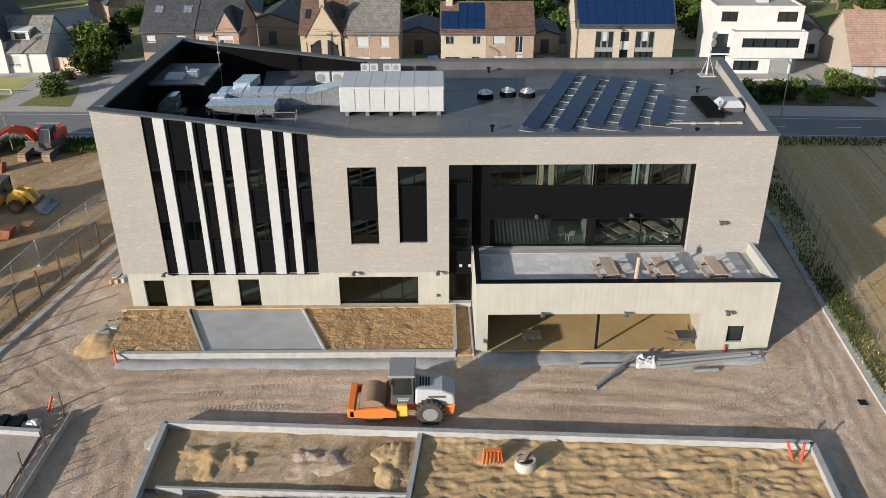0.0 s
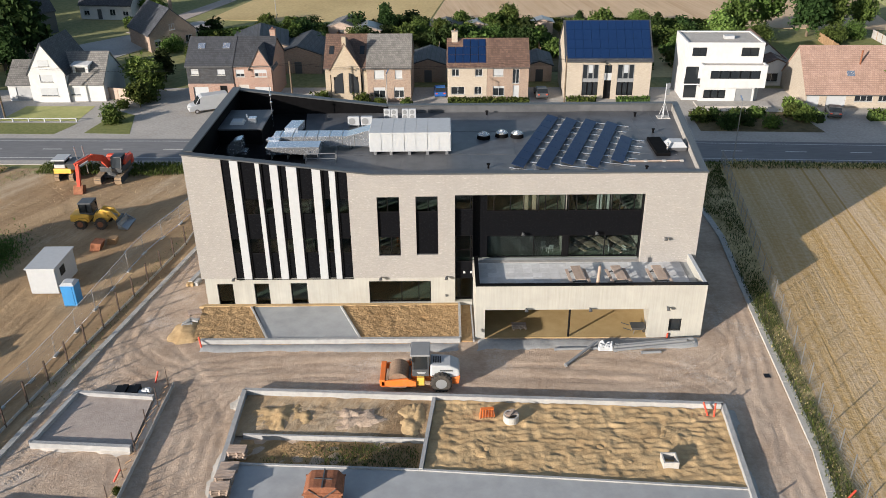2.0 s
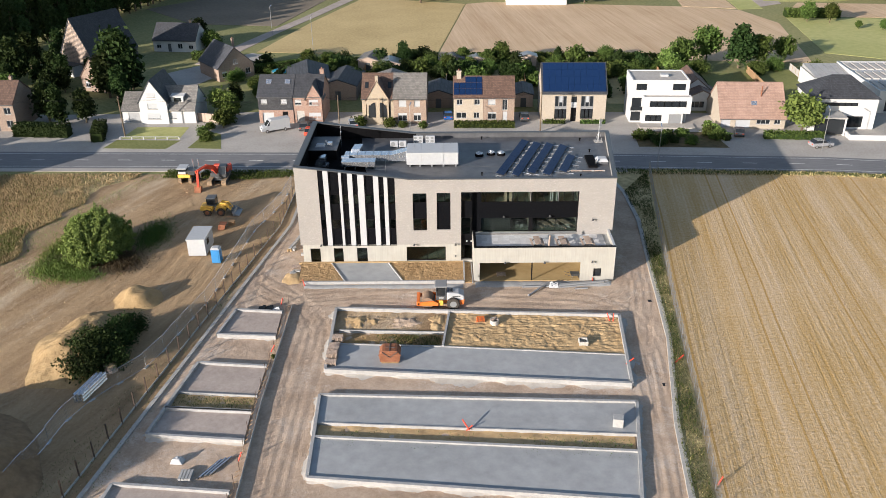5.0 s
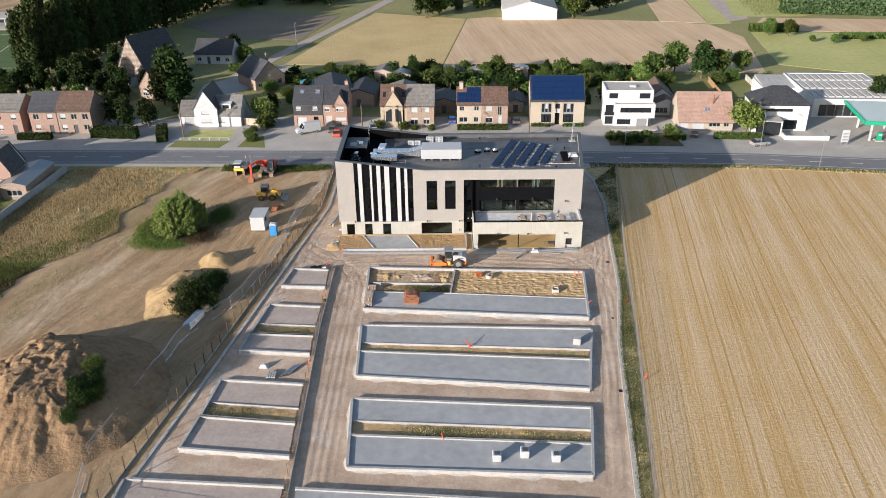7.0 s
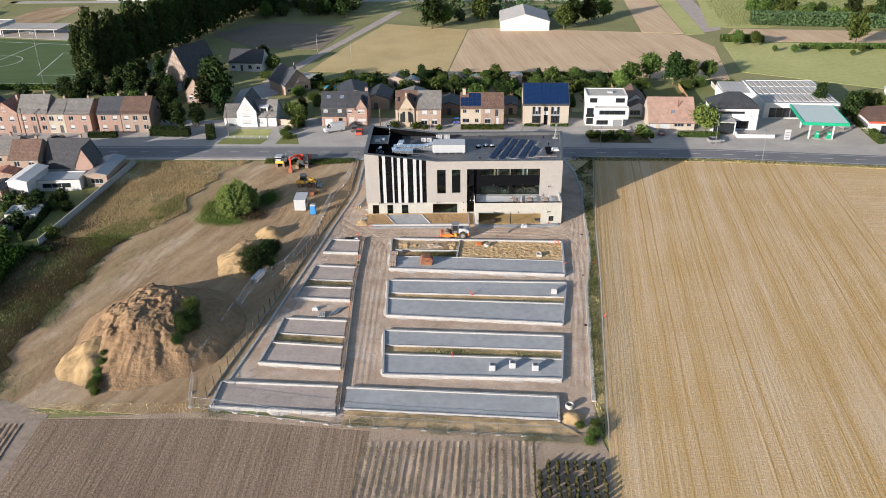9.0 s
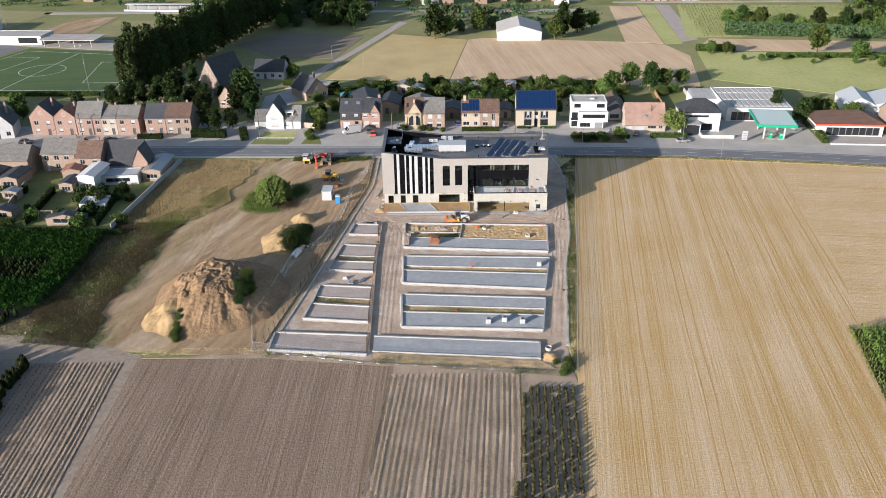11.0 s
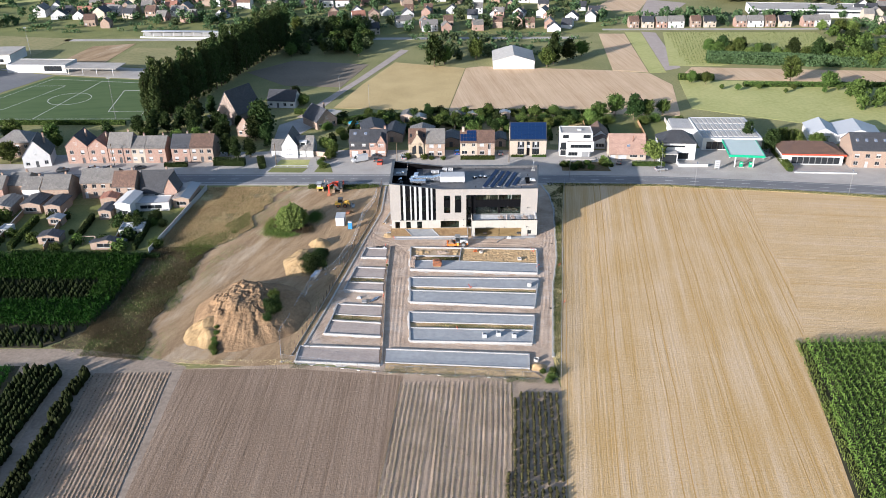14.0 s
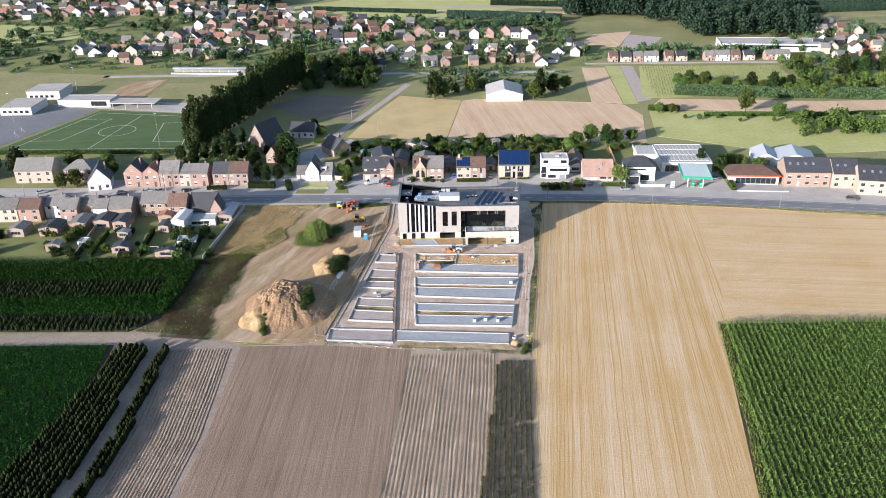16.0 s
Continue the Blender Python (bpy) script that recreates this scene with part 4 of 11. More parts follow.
part("coping", Shape().prism([(41.5, 0.5, 12.38), (42.08, 0.5, 12.38), (44.1, D - 0.5, 12.38), (43.5, D - 0.5, 12.38)], [(41.5, 0.5, 12.5), (42.08, 0.5, 12.5), (44.1, D - 0.5, 12.5), (43.5, D - 0.5, 12.5)]), "darkgrey", building, **COPE)
# roof deck and black upstands inside the parapet
part("roof_deck", Shape().slab([(0.3, 0.45), (41.6, 0.45), (43.5, D - 0.4), (0.3, D - 0.4)], ZR - 0.35, ZR), "membrane", building, "dark grey roofing membrane in welded sheets")
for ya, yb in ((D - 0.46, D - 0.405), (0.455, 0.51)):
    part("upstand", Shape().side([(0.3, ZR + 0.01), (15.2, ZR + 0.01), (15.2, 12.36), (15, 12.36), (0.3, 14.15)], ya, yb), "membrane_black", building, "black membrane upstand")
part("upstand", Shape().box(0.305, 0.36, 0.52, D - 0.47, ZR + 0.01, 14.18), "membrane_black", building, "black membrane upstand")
part("upstand", Shape().box(15.2, 43.45, D - 0.46, D - 0.405, ZR + 0.01, 12.36), "membrane", building, "grey membrane upstand")
part("upstand", Shape().box(15.2, 41.5, 0.455, 0.5, ZR + 0.01, 12.36), "membrane", building, "grey membrane upstand")
# deck blackened in the shape of the tall left parapet's cast shadow
part("recess_deck", Shape().slab([(0.4, 0.55), (9.6, 0.55), (8.2, 8.0), (7.0, D - 0.5), (0.4, D - 0.5)], ZR + 0.004, ZR + 0.03), "membrane_black", building, "roof membrane blackened where the tall parapet's shade falls")
seams = Shape()
for x in range(3, 42, 2):
    seams.box(x + 0.0, x + 0.05, 0.6, D - 0.6, ZR, ZR + 0.012)
for y in (6.2, 12.3):
    seams.box(0.5, 41.8, y, y + 0.05, ZR + 0.002, ZR + 0.014)
part("membrane_seam", seams, "membrane", building)
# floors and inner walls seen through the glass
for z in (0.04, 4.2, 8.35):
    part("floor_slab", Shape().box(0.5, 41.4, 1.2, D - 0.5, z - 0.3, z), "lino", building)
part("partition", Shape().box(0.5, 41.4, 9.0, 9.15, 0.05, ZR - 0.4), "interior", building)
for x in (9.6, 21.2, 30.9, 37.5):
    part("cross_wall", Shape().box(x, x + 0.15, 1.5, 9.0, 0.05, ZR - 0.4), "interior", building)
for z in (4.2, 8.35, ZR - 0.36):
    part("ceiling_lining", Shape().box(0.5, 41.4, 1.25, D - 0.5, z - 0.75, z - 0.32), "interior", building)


def glazing(x0, x1, z0, z1, y, mullions=(), rails=(), pane="clear", name="window", w=0.07):
    """A framed window in the plane y: posts, rails and one pane a field."""
    gx, gz = [x0 + w / 2, *mullions, x1 - w / 2], [z0 + w / 2, *rails, z1 - w / 2]
    f = Shape().holes(x0, x1, z0, z1, y - 0.06, y + 0.06, [(a + w / 2, b - w / 2, c + w / 2, d - w / 2) for a, b in zip(gx, gx[1:]) for c, d in zip(gz, gz[1:])])
    win = part(name, f, "black", building, "black aluminium window")
    xs, zs = [x0 + w, *mullions, x1 - w], [z0 + w, *rails, z1 - w]
    for a, b in zip(xs, xs[1:]):
        for c, d in zip(zs, zs[1:]):
            p = part("pane", Shape().box(a, b, y - 0.012, y + 0.012, c, d), pane, win)
            p.visible_shadow = pane != "clear"
    return win


for x0, x1, z0, z1 in BASE_WIN[:3]:
    glazing(x0, x1, z0, z1, 0.3)
glazing(*BASE_WIN[3], 0.3, (17.02, 18.5), ())
# two tall windows: glass above, black panel in the middle
glazing(15.24, 17.08, 8.98, 10.42, 0.22, (16.1,))
part("panel", Shape().box(15.24, 17.08, 0.2, 0.26, 6.74, 8.98), "panel", building, "black infill panel")
glazing(15.24, 17.08, 5.0, 6.74, 0.22, (16.3,))
glazing(18.42, 20.24, 8.98, 10.46, 0.22, (19.45,))
part("panel", Shape().box(18.42, 20.24, 0.2, 0.26, 5.08, 8.98), "panel", building, "black infill panel")
# curtain wall: black panels and glass bands behind white fins
FINS = [(3.6, 4.27), (5.62, 5.97), (6.77, 7.43), (8.09, 8.93), (10.14, 10.82), (11.5, 12.0)]
edges = [CURTAIN[0]] + [v for f in FINS for v in f] + [CURTAIN[1]]
for a, b in zip(edges[::2], edges[1::2]):
    for z0, z1 in ((ZB, 5.28), (6.7, 8.9)):
        part("panel", Shape().box(a, b, 0.1, 0.18, z0, z1), "panel", building)
    part("panel", Shape().side([(a, 10.33), (b, 10.33), (b, top(b) - 0.01), (a, top(a) - 0.01)], 0.1, 0.18), "panel", building)
    for z0, z1 in ((5.28, 6.7), (8.9, 10.33)):
        glazing(a, b, z0, z1, 0.14, (a + (b - a) * 0.6,) if b - a > 1 else (), (), w=0.05)
for a, b in FINS:
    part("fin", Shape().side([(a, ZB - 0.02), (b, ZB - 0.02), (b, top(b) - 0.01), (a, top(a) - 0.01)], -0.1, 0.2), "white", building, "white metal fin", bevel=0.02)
    part("fin_reveal", Shape().side([(b + 0.002, ZB), (b + 0.14, ZB), (b + 0.14, top(b + 0.14) - 0.02), (b + 0.002, top(b) - 0.02)], 0.0, 0.1), "black", building)
part("sill_band", Shape().box(CURTAIN[0], CURTAIN[1], -0.03, 0.45, ZB - 0.1, ZB - 0.02), "black", building)
# entrance slot
glazing(21.65, 23.15, 0.5, 2.6, 0.5, (22.1,), name="entrance_door")
part("panel", Shape().box(21.65, 23.15, 0.46, 0.54, 2.6, 4.15), "panel", building)
glazing(21.65, 23.15, 4.15, 6.7, 0.5, (22.95,), (5.3,))
part("panel", Shape().box(21.65, 23.15, 0.46, 0.54, 6.7, 9.06), "panel", building)
glazing(21.65, 23.15, 9.06, 10.55, 0.5, (22.95,))
for x in (22.35, 22.95):
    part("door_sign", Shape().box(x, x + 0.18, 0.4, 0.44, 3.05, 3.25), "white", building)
# loggia: set back behind the brick, glass at both floors, a black band between
s = Shape()
s.box(23.15, 37.3, 0.45, 1.4, 10.55, 10.75)
s.box(37.3, 37.45, 0.45, 1.4, 4.3, 10.55)
s.box(23.0, 23.15, 0.54, 1.4, 4.3, 10.55)
part("soffit", s, "black", building)
part("panel", Shape().box(23.15, 37.3, 1.0, 1.12, 6.38, 8.62), "panel", building, "wide black spandrel band")
part("panel", Shape().box(23.15, 24.3, 1.0, 1.1, 4.3, 6.38), "panel", building)
part("panel", Shape().box(23.15, 24.3, 1.0, 1.1, 8.62, 10.55), "panel", building)
glazing(24.3, 28.5, 8.62, 10.3, 1.05, (24.9, 26.3, 27.4), ())
glazing(28.6, 30.9, 8.62, 10.3, 1.05, (29.2, 30.2), ())
glazing(31.1, 34.6, 8.62, 10.3, 1.05, (31.8, 32.7, 33.7), ())
glazing(34.7, 37.3, 8.62, 10.3, 1.05, (35.4, 36.6), ())
part("panel", Shape().box(24.3, 37.3, 1.0, 1.1, 10.3, 10.55), "panel", building)
glazing(24.3, 30.85, 4.3, 6.38, 1.05, (28.35,), ())
part("pier", Shape().box(30.85, 31.3, 0.95, 1.15, 4.3, 6.38), "black", building)
glazing(31.3, 37.3, 4.3, 6.38, 1.05, (34.4,), ())
slats = Shape()
for i in range(44):
    x = 24.4 + i * 0.09
    slats.box(x, x + 0.03, 1.3, 1.36, 4.35, 6.3)
part("blind", slats, "darkgrey", building, "dark upright blind slats behind the glass")
for x, m in ((27.4, "timber"), (28.1, "timber"), (33.6, "white"), (34.3, "white")):
    part("curtain", Shape().box(x, x + 0.42, 1.6, 1.75, 8.4, 10.3), m, building)
# terrace block over the open parking bay
TX0, TX1, TY, TF, TP = 23.25, 41.6, -5.12, 4.25, 4.92
s = Shape().holes(TX0, TX1, 0, TP, TY, TY + 0.35, [(24.0, 37.2, 0, 2.72), (38.9, 39.95, 0.6, 1.8)])
part("front_wall", s, "precast", building, "pale board-marked concrete front of the terrace")
part("side_wall", Shape().box(TX0, TX0 + 0.3, TY + 0.35, 0.0, 0, TP), "precast", building)
part("side_wall", Shape().box(TX1 - 0.3, TX1, TY + 0.35, 0.0, 0, TP), "precast", building)
part("bay_wall", Shape().add([(37.2, TY + 0.35, 0), (37.45, TY + 0.35, 0), (38.3, 0.0, 0), (38.05, 0.0, 0), (37.2, TY + 0.35, 3.0), (37.45, TY + 0.35, 3.0), (38.3, 0.0, 3.0), (38.05, 0.0, 3.0)],
                             [(3, 2, 1, 0), (4, 5, 6, 7), (0, 1, 5, 4), (1, 2, 6, 5), (2, 3, 7, 6), (3, 0, 4, 7)]), "precast", building)
part("bay_floor", Shape().box(TX0 + 0.3, 38.0, TY + 0.02, 8.0, -0.05, 0.05), "baysand", building, "sandy floor of the parking bay")
part("bay_column", Shape().tube((30.85, TY + 0.2, 0.05), (30.85, TY + 0.2, 2.72), 0.09), "black", building)
part("terrace_deck", Shape().box(TX0 + 0.3, TX1 - 0.3, TY + 0.35, 0.98, TF - 0.4, TF - 0.03), "slab", building)
part("coping", Shape().box(TX0 - 0.02, TX1 + 0.02, TY - 0.03, TY + 0.38, TP, TP + 0.06), "black", building)
part("coping", Shape().box(TX0 - 0.02, TX0 + 0.32, TY + 0.38, -0.01, TP, TP + 0.06), "black", building)
part("upstand", Shape().box(TX1 - 0.3, TX1, TY + 0.38, -0.01, TP, TP + 0.06), "white", building)
glazing(38.9, 39.95, 0.6, 1.8, TY + 0.25, pane="dim")
tile = Shape().box(0, 0.735, 0, 0.735, 0, 0.05).mesh("paving_tile")
for i in range(24):
    for j in range(7):
        x, y = TX0 + 0.36 + i * 0.742, TY + 0.42 + j * 0.742
        if x + 0.74 < TX1 - 0.3:
            t = part("paving_tile", tile, "slabtile", building)
            t.location = Vector((x, y, TF - 0.04)) - building.location
# wall lights
for x, y, z in ((2.7, 0, 2.95), (15.3, 0, 2.95), (20.9, 0, 2.97), (27.4, 0.98, 6.6), (33.6, 0.98, 6.65), (39.2, 0, 6.55), (27.3, TY, 2.85), (32.4, TY, 2.85), (38.6, TY, 2.9)):
    lightp = part("wall_light", Shape().tube((x, y, z), (x, y - 0.35, z + 0.06), 0.06, 0.06, 8).tube((x, y - 0.35, z + 0.12), (x, y - 0.5, z - 0.02), 0.12, 0.15, 8), "darkgrey", building)
for x, y, z in ((20.9, 0, 1.0), (42.0, 0.5, 12.0)):
    part("wall_socket", Shape().box(x - 0.09, x + 0.09, y - 0.06, y, z, z + 0.2), "darkgrey", building)

# ---- on the roof ----
hut = thing("lift_head", "black-clad lift head with a pale roof hatch", "roof structure", (2.4, 11.7, ZR))
part("body", Shape().box(0.4, 4.3, 9.2, 14.6, ZR, 13.1), "membrane_black", hut)
part("roof", Shape().box(0.38, 4.38, 9.1, 14.7, 13.1, 13.22), "membrane", hut)
part("hatch", Shape().prism([(1.2, 10.2, 13.22), (2.5, 10.2, 13.22), (2.5, 11.4, 13.22), (1.2, 11.4, 13.22)], [(1.35, 10.35, 13.5), (2.35, 10.35, 13.5), (2.35, 11.25, 13.5), (1.35, 11.25, 13.5)]), "white", hut, "white domed roof hatch")
part("vent_box", Shape().box(2.9, 3.6, 10.5, 11.2, 13.22, 13.75), "galv", hut, bevel=0.03)
part("vent_pipe", Shape().tube((2.65, 11.2, 13.2), (2.65, 11.2, 13.9), 0.07), "galv", hut)

ahu = thing("air_handling_unit", "large white rooftop air handling unit with panelled sides", "air handling unit", (17.9, 8, ZR))
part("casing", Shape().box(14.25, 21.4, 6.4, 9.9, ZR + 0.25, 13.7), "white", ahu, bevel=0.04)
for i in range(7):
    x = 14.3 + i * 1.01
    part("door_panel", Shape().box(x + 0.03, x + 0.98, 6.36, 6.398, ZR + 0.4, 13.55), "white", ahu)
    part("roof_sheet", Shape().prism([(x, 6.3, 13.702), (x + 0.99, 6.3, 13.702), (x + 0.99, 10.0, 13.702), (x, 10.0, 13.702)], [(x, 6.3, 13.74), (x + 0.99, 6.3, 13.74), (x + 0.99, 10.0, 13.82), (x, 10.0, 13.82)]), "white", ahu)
for x in (14.6, 16.0, 17.6, 19.2, 20.9):
    part("foot", Shape().box(x, x + 0.25, 6.3, 10.0, ZR, ZR + 0.25), "steel", ahu)
part("end_panel", Shape().box(21.402, 21.44, 6.6, 9.7, ZR + 0.4, 13.5), "white", ahu)

duct = thing("air_duct", "galvanised rectangular air duct with kinks and a pale blue sheen", "duct", (9, 8, ZR))
part("trunk", Shape().side([(5.6, 12.1), (5.6, 13.0), (12.2, 13.0), (14.25, 13.55), (14.25, 12.0), (12.4, 12.1)], 7.6, 9.2), "galv", duct, bevel=0.02)
part("branch", Shape().box(5.4, 10.0, 5.3, 6.9, 12.15, 12.85), "galv", duct, bevel=0.02)
part("elbow", Shape().box(5.2, 6.3, 6.9, 7.6, 12.15, 12.95), "galv", duct, bevel=0.02)
part("riser", Shape().slab([(6.4, 9.2), (7.6, 9.2), (7.9, 11.4), (6.7, 11.4)], 12.6, 13.25), "galv", duct, bevel=0.02)
for x in (6.2, 7.3, 8.4, 9.5, 10.6, 11.7, 12.8):
    part("flange", Shape().box(x, x + 0.05, 7.57, 9.23, 12.05, 13.04), "steel", duct)
for x in (5.8, 7.2, 8.6, 9.8):
    part("support", Shape().box(x, x + 0.06, 5.3, 6.9, ZR, 12.15), "steel", duct)
    part("support", Shape().box(x + 2.6, x + 2.66, 7.7, 9.1, ZR, 12.1), "steel", duct)
stand = Shape()
for x in (8.9, 11.5):
    for y in (4.4, 5.0):
        stand.beam((x, y, ZR), (x, y, ZR + 0.9), 0.05)
stand.beam((8.9, 4.4, ZR + 0.9), (11.5, 4.4, ZR + 0.9), 0.05).beam((8.9, 4.4, ZR + 0.45), (11.5, 4.4, ZR + 0.45), 0.05)
single("guard_frame", stand, "steel", "low steel guard frame on the roof", "guard rail")

bend = thing("duct_outlet", "galvanised bent duct outlet on the roof", "duct", (2.3, 7.0, ZR))
arc = [(1.65 + 1.2 - 1.2 * math.cos(a), 11.9 + 1.2 * math.sin(a)) for a in [i * math.pi / 2 / 8 for i in range(9)]]
part("elbow", Shape().side([(1.65, ZR), *arc, (3.05, 13.1), (3.05, 12.2), (2.6, 12.05), (2.55, ZR)], 6.5, 7.7), "galv", bend)
part("base", Shape().box(2.65, 3.4, 6.6, 7.6, ZR, 12.0), "galv", bend)

ac = thing("outdoor_unit", "white outdoor air conditioner unit with round fan grilles", "air conditioner", (0, 0, 0), "outdoor units")
part("case", Shape().box(-0.33, 0.33, -0.16, 0.16, 0.1, 1.15), "white", ac, bevel=0.03)
for z in (0.38, 0.88):
    part("fan_grille", Shape().tube((-0.06, -0.165, z), (-0.06, -0.18, z), 0.21, 0.21, 16), "grey", ac)
part("foot", Shape().box(-0.3, -0.22, -0.2, 0.2, 0, 0.1).box(0.22, 0.3, -0.2, 0.2, 0, 0.1), "steel", ac)
for x, y in ((15.93, 15.75), (17.0, 15.75), (17.7, 15.75)):
    copy_thing(ac, pose(x, y, ZR))
ac.location = (15.23, 15.75, ZR)
for x in (12.1, 13.35):
    fan = thing("fan_unit", "low white fan unit with a round grille behind the duct", "air conditioner", (x, 14.2, ZR), "fan units")
    part("case", Shape().box(x - 0.55, x + 0.55, 14.0, 14.4, ZR + 0.1, ZR + 0.95), "white", fan, bevel=0.03)
    part("fan_grille", Shape().tube((x - 0.15, 13.995, ZR + 0.52), (x - 0.15, 13.97, ZR + 0.52), 0.32, 0.32, 18), "grey", fan)
    part("foot", Shape().box(x - 0.5, x - 0.4, 13.95, 14.45, ZR, ZR + 0.1), "steel", fan)
    part("foot", Shape().box(x + 0.4, x + 0.5, 13.95, 14.45, ZR, ZR + 0.1), "steel", fan)

dome = thing("roof_light", "round roof light with a clear dome on a black upstand", "roof light", (0, 0, 0), "round roof lights")
part("upstand", Shape().tube((0, 0, 0), (0, 0, 0.35), 0.62, 0.55, 20), "membrane_black", dome)
bub = Shape()
for k in range(4):
    bub.tube((0, 0, 0.35 + 0.08 * k), (0, 0, 0.43 + 0.08 * k), 0.56 * math.cos(k * 0.38), 0.56 * math.cos((k + 1) * 0.38), 20)
part("bubble", bub, "galv", dome, "shiny domed cap", smooth=True)
for x, y in ((26.1, 10.9), (27.5, 10.7)):
    copy_thing(dome, pose(x, y, ZR))
dome.location = (24.4, 10.4, ZR)

# solar panels in five leaning rows
ROWS = [((26.4, 2.9), (30.9, 16.0), 8), ((28.4, 2.5), (32.6, 15.0), 8), ((30.6, 3.4), (34.4, 14.6), 7), ((32.6, 2.8), (36.3, 13.8), 7), ((34.9, 3.8), (36.9, 9.8), 4)]
for (xa, ya), (xb, yb), n in ROWS:
    row = thing("solar_array", "row of dark blue solar panels on a silver rack", "solar panel", (xa, ya, ZR), "rows of solar panels")
    d = Vector((xb - xa, yb - ya, 0)).normalized()
    w = Vector((d.y, -d.x, 0)) * 1.05
    L = math.dist((xa, ya), (xb, yb)) / n
    for i in range(n):
        p = Vector((xa, ya, ZR + 0.42)) + d * (i * L)
        q = p + d * (L - 0.04)
        low = Vector((0, 0, -0.24))
        c = [p, p + w + low, q + w + low, q]
        part("panel", Shape().prism(c, [v + Vector((0.01, 0, 0.035)) for v in c]), "solar", row)
    rack = Shape()
    for i in range(n + 1):
        p = Vector((xa, ya, ZR + 0.07)) + d * (i * L)
        rack.beam(p - w * 0.15, p + w * 2.0, 0.05)
        rack.beam(p, p + Vector((0, 0, 0.36)), 0.05)
    part("rack", rack, "galv", row)
cable = thing("cable_tray", "pale cable tray laid across the roof", "cable tray", (39, 4, ZR))
part("tray", Shape().box(36.0, 41.2, 4.2, 4.35, ZR + 0.02, ZR + 0.1), "timber", cable)
for x in (36.2, 37.8, 39.4, 40.9):
    part("block", Shape().box(x, x + 0.3, 4.15, 4.4, ZR, ZR + 0.12), "kerb", cable)
hatch = thing("roof_hatch", "open roof hatch with white dome and ladder frame", "roof hatch", (40.6, 7.5, ZR))
part("curb", Shape().box(39.2, 40.4, 5.5, 9.6, ZR, ZR + 0.3), "membrane_black", hatch)
part("dome", Shape().prism([(40.4, 6.6, ZR + 0.35), (42.1, 6.6, ZR + 0.35), (42.1, 8.2, ZR + 0.35), (40.4, 8.2, ZR + 0.35)], [(40.7, 6.9, ZR + 0.75), (41.8, 6.9, ZR + 0.75), (41.8, 7.9, ZR + 0.75), (40.7, 7.9, ZR + 0.75)]), "white", hatch)
part("curb", Shape().box(40.45, 42.05, 6.65, 8.15, ZR, ZR + 0.34), "membrane", hatch)
part("valve", Shape().tube((40.3, 6.4, ZR), (40.3, 6.4, ZR + 0.9), 0.09), "galv", hatch)
mast = thing("antenna_mast", "white antenna mast with two small dishes on a stand", "antenna", (42.2, 16.0, ZR))
part("pole", Shape().tube((42.2, 16.0, ZR), (42.2, 16.0, ZR + 3.4), 0.05), "white", mast)
for a in range(3):
    part("stay", Shape().beam((42.2, 16.0, ZR + 1.6), (42.2 + 0.6 * math.cos(a * 2.1), 16 + 0.6 * math.sin(a * 2.1), ZR), 0.03), "white", mast)
part("base", Shape().box(41.6, 42.8, 15.5, 16.5, ZR, ZR + 0.06), "kerb", mast)
for z in (2.6, 3.2):
    part("dish", Shape().tube((42.25, 15.95, ZR + z), (42.35, 15.8, ZR + z), 0.08, 0.3, 14), "white", mast)
rod = thing("lightning_rod", "thin pale lightning rod with two small boxes", "lightning rod", (4.5, 13.4, ZR))
part("pole", Shape().tube((4.5, 13.4, ZR), (4.5, 13.4, ZR + 4.4), 0.03), "galv", rod)
for z in (2.6, 3.3):
    part("bracket", Shape().box(4.42, 4.62, 13.3, 13.5, ZR + z, ZR + z + 0.12), "galv", rod)
for x, y in ((25, 17.2), (39.5, 16.3), (37.6, 2.2), (40.2, 11.5), (24.5, 3.0)):
    v = thing("roof_vent", "small black roof vent", "vent", (x, y, ZR), "roof vents")
    part("pipe", Shape().tube((x, y, ZR), (x, y, ZR + 0.35), 0.09), "membrane_black", v)
    part("cap", Shape().tube((x, y, ZR + 0.35), (x, y, ZR + 0.42), 0.16), "membrane_black", v)

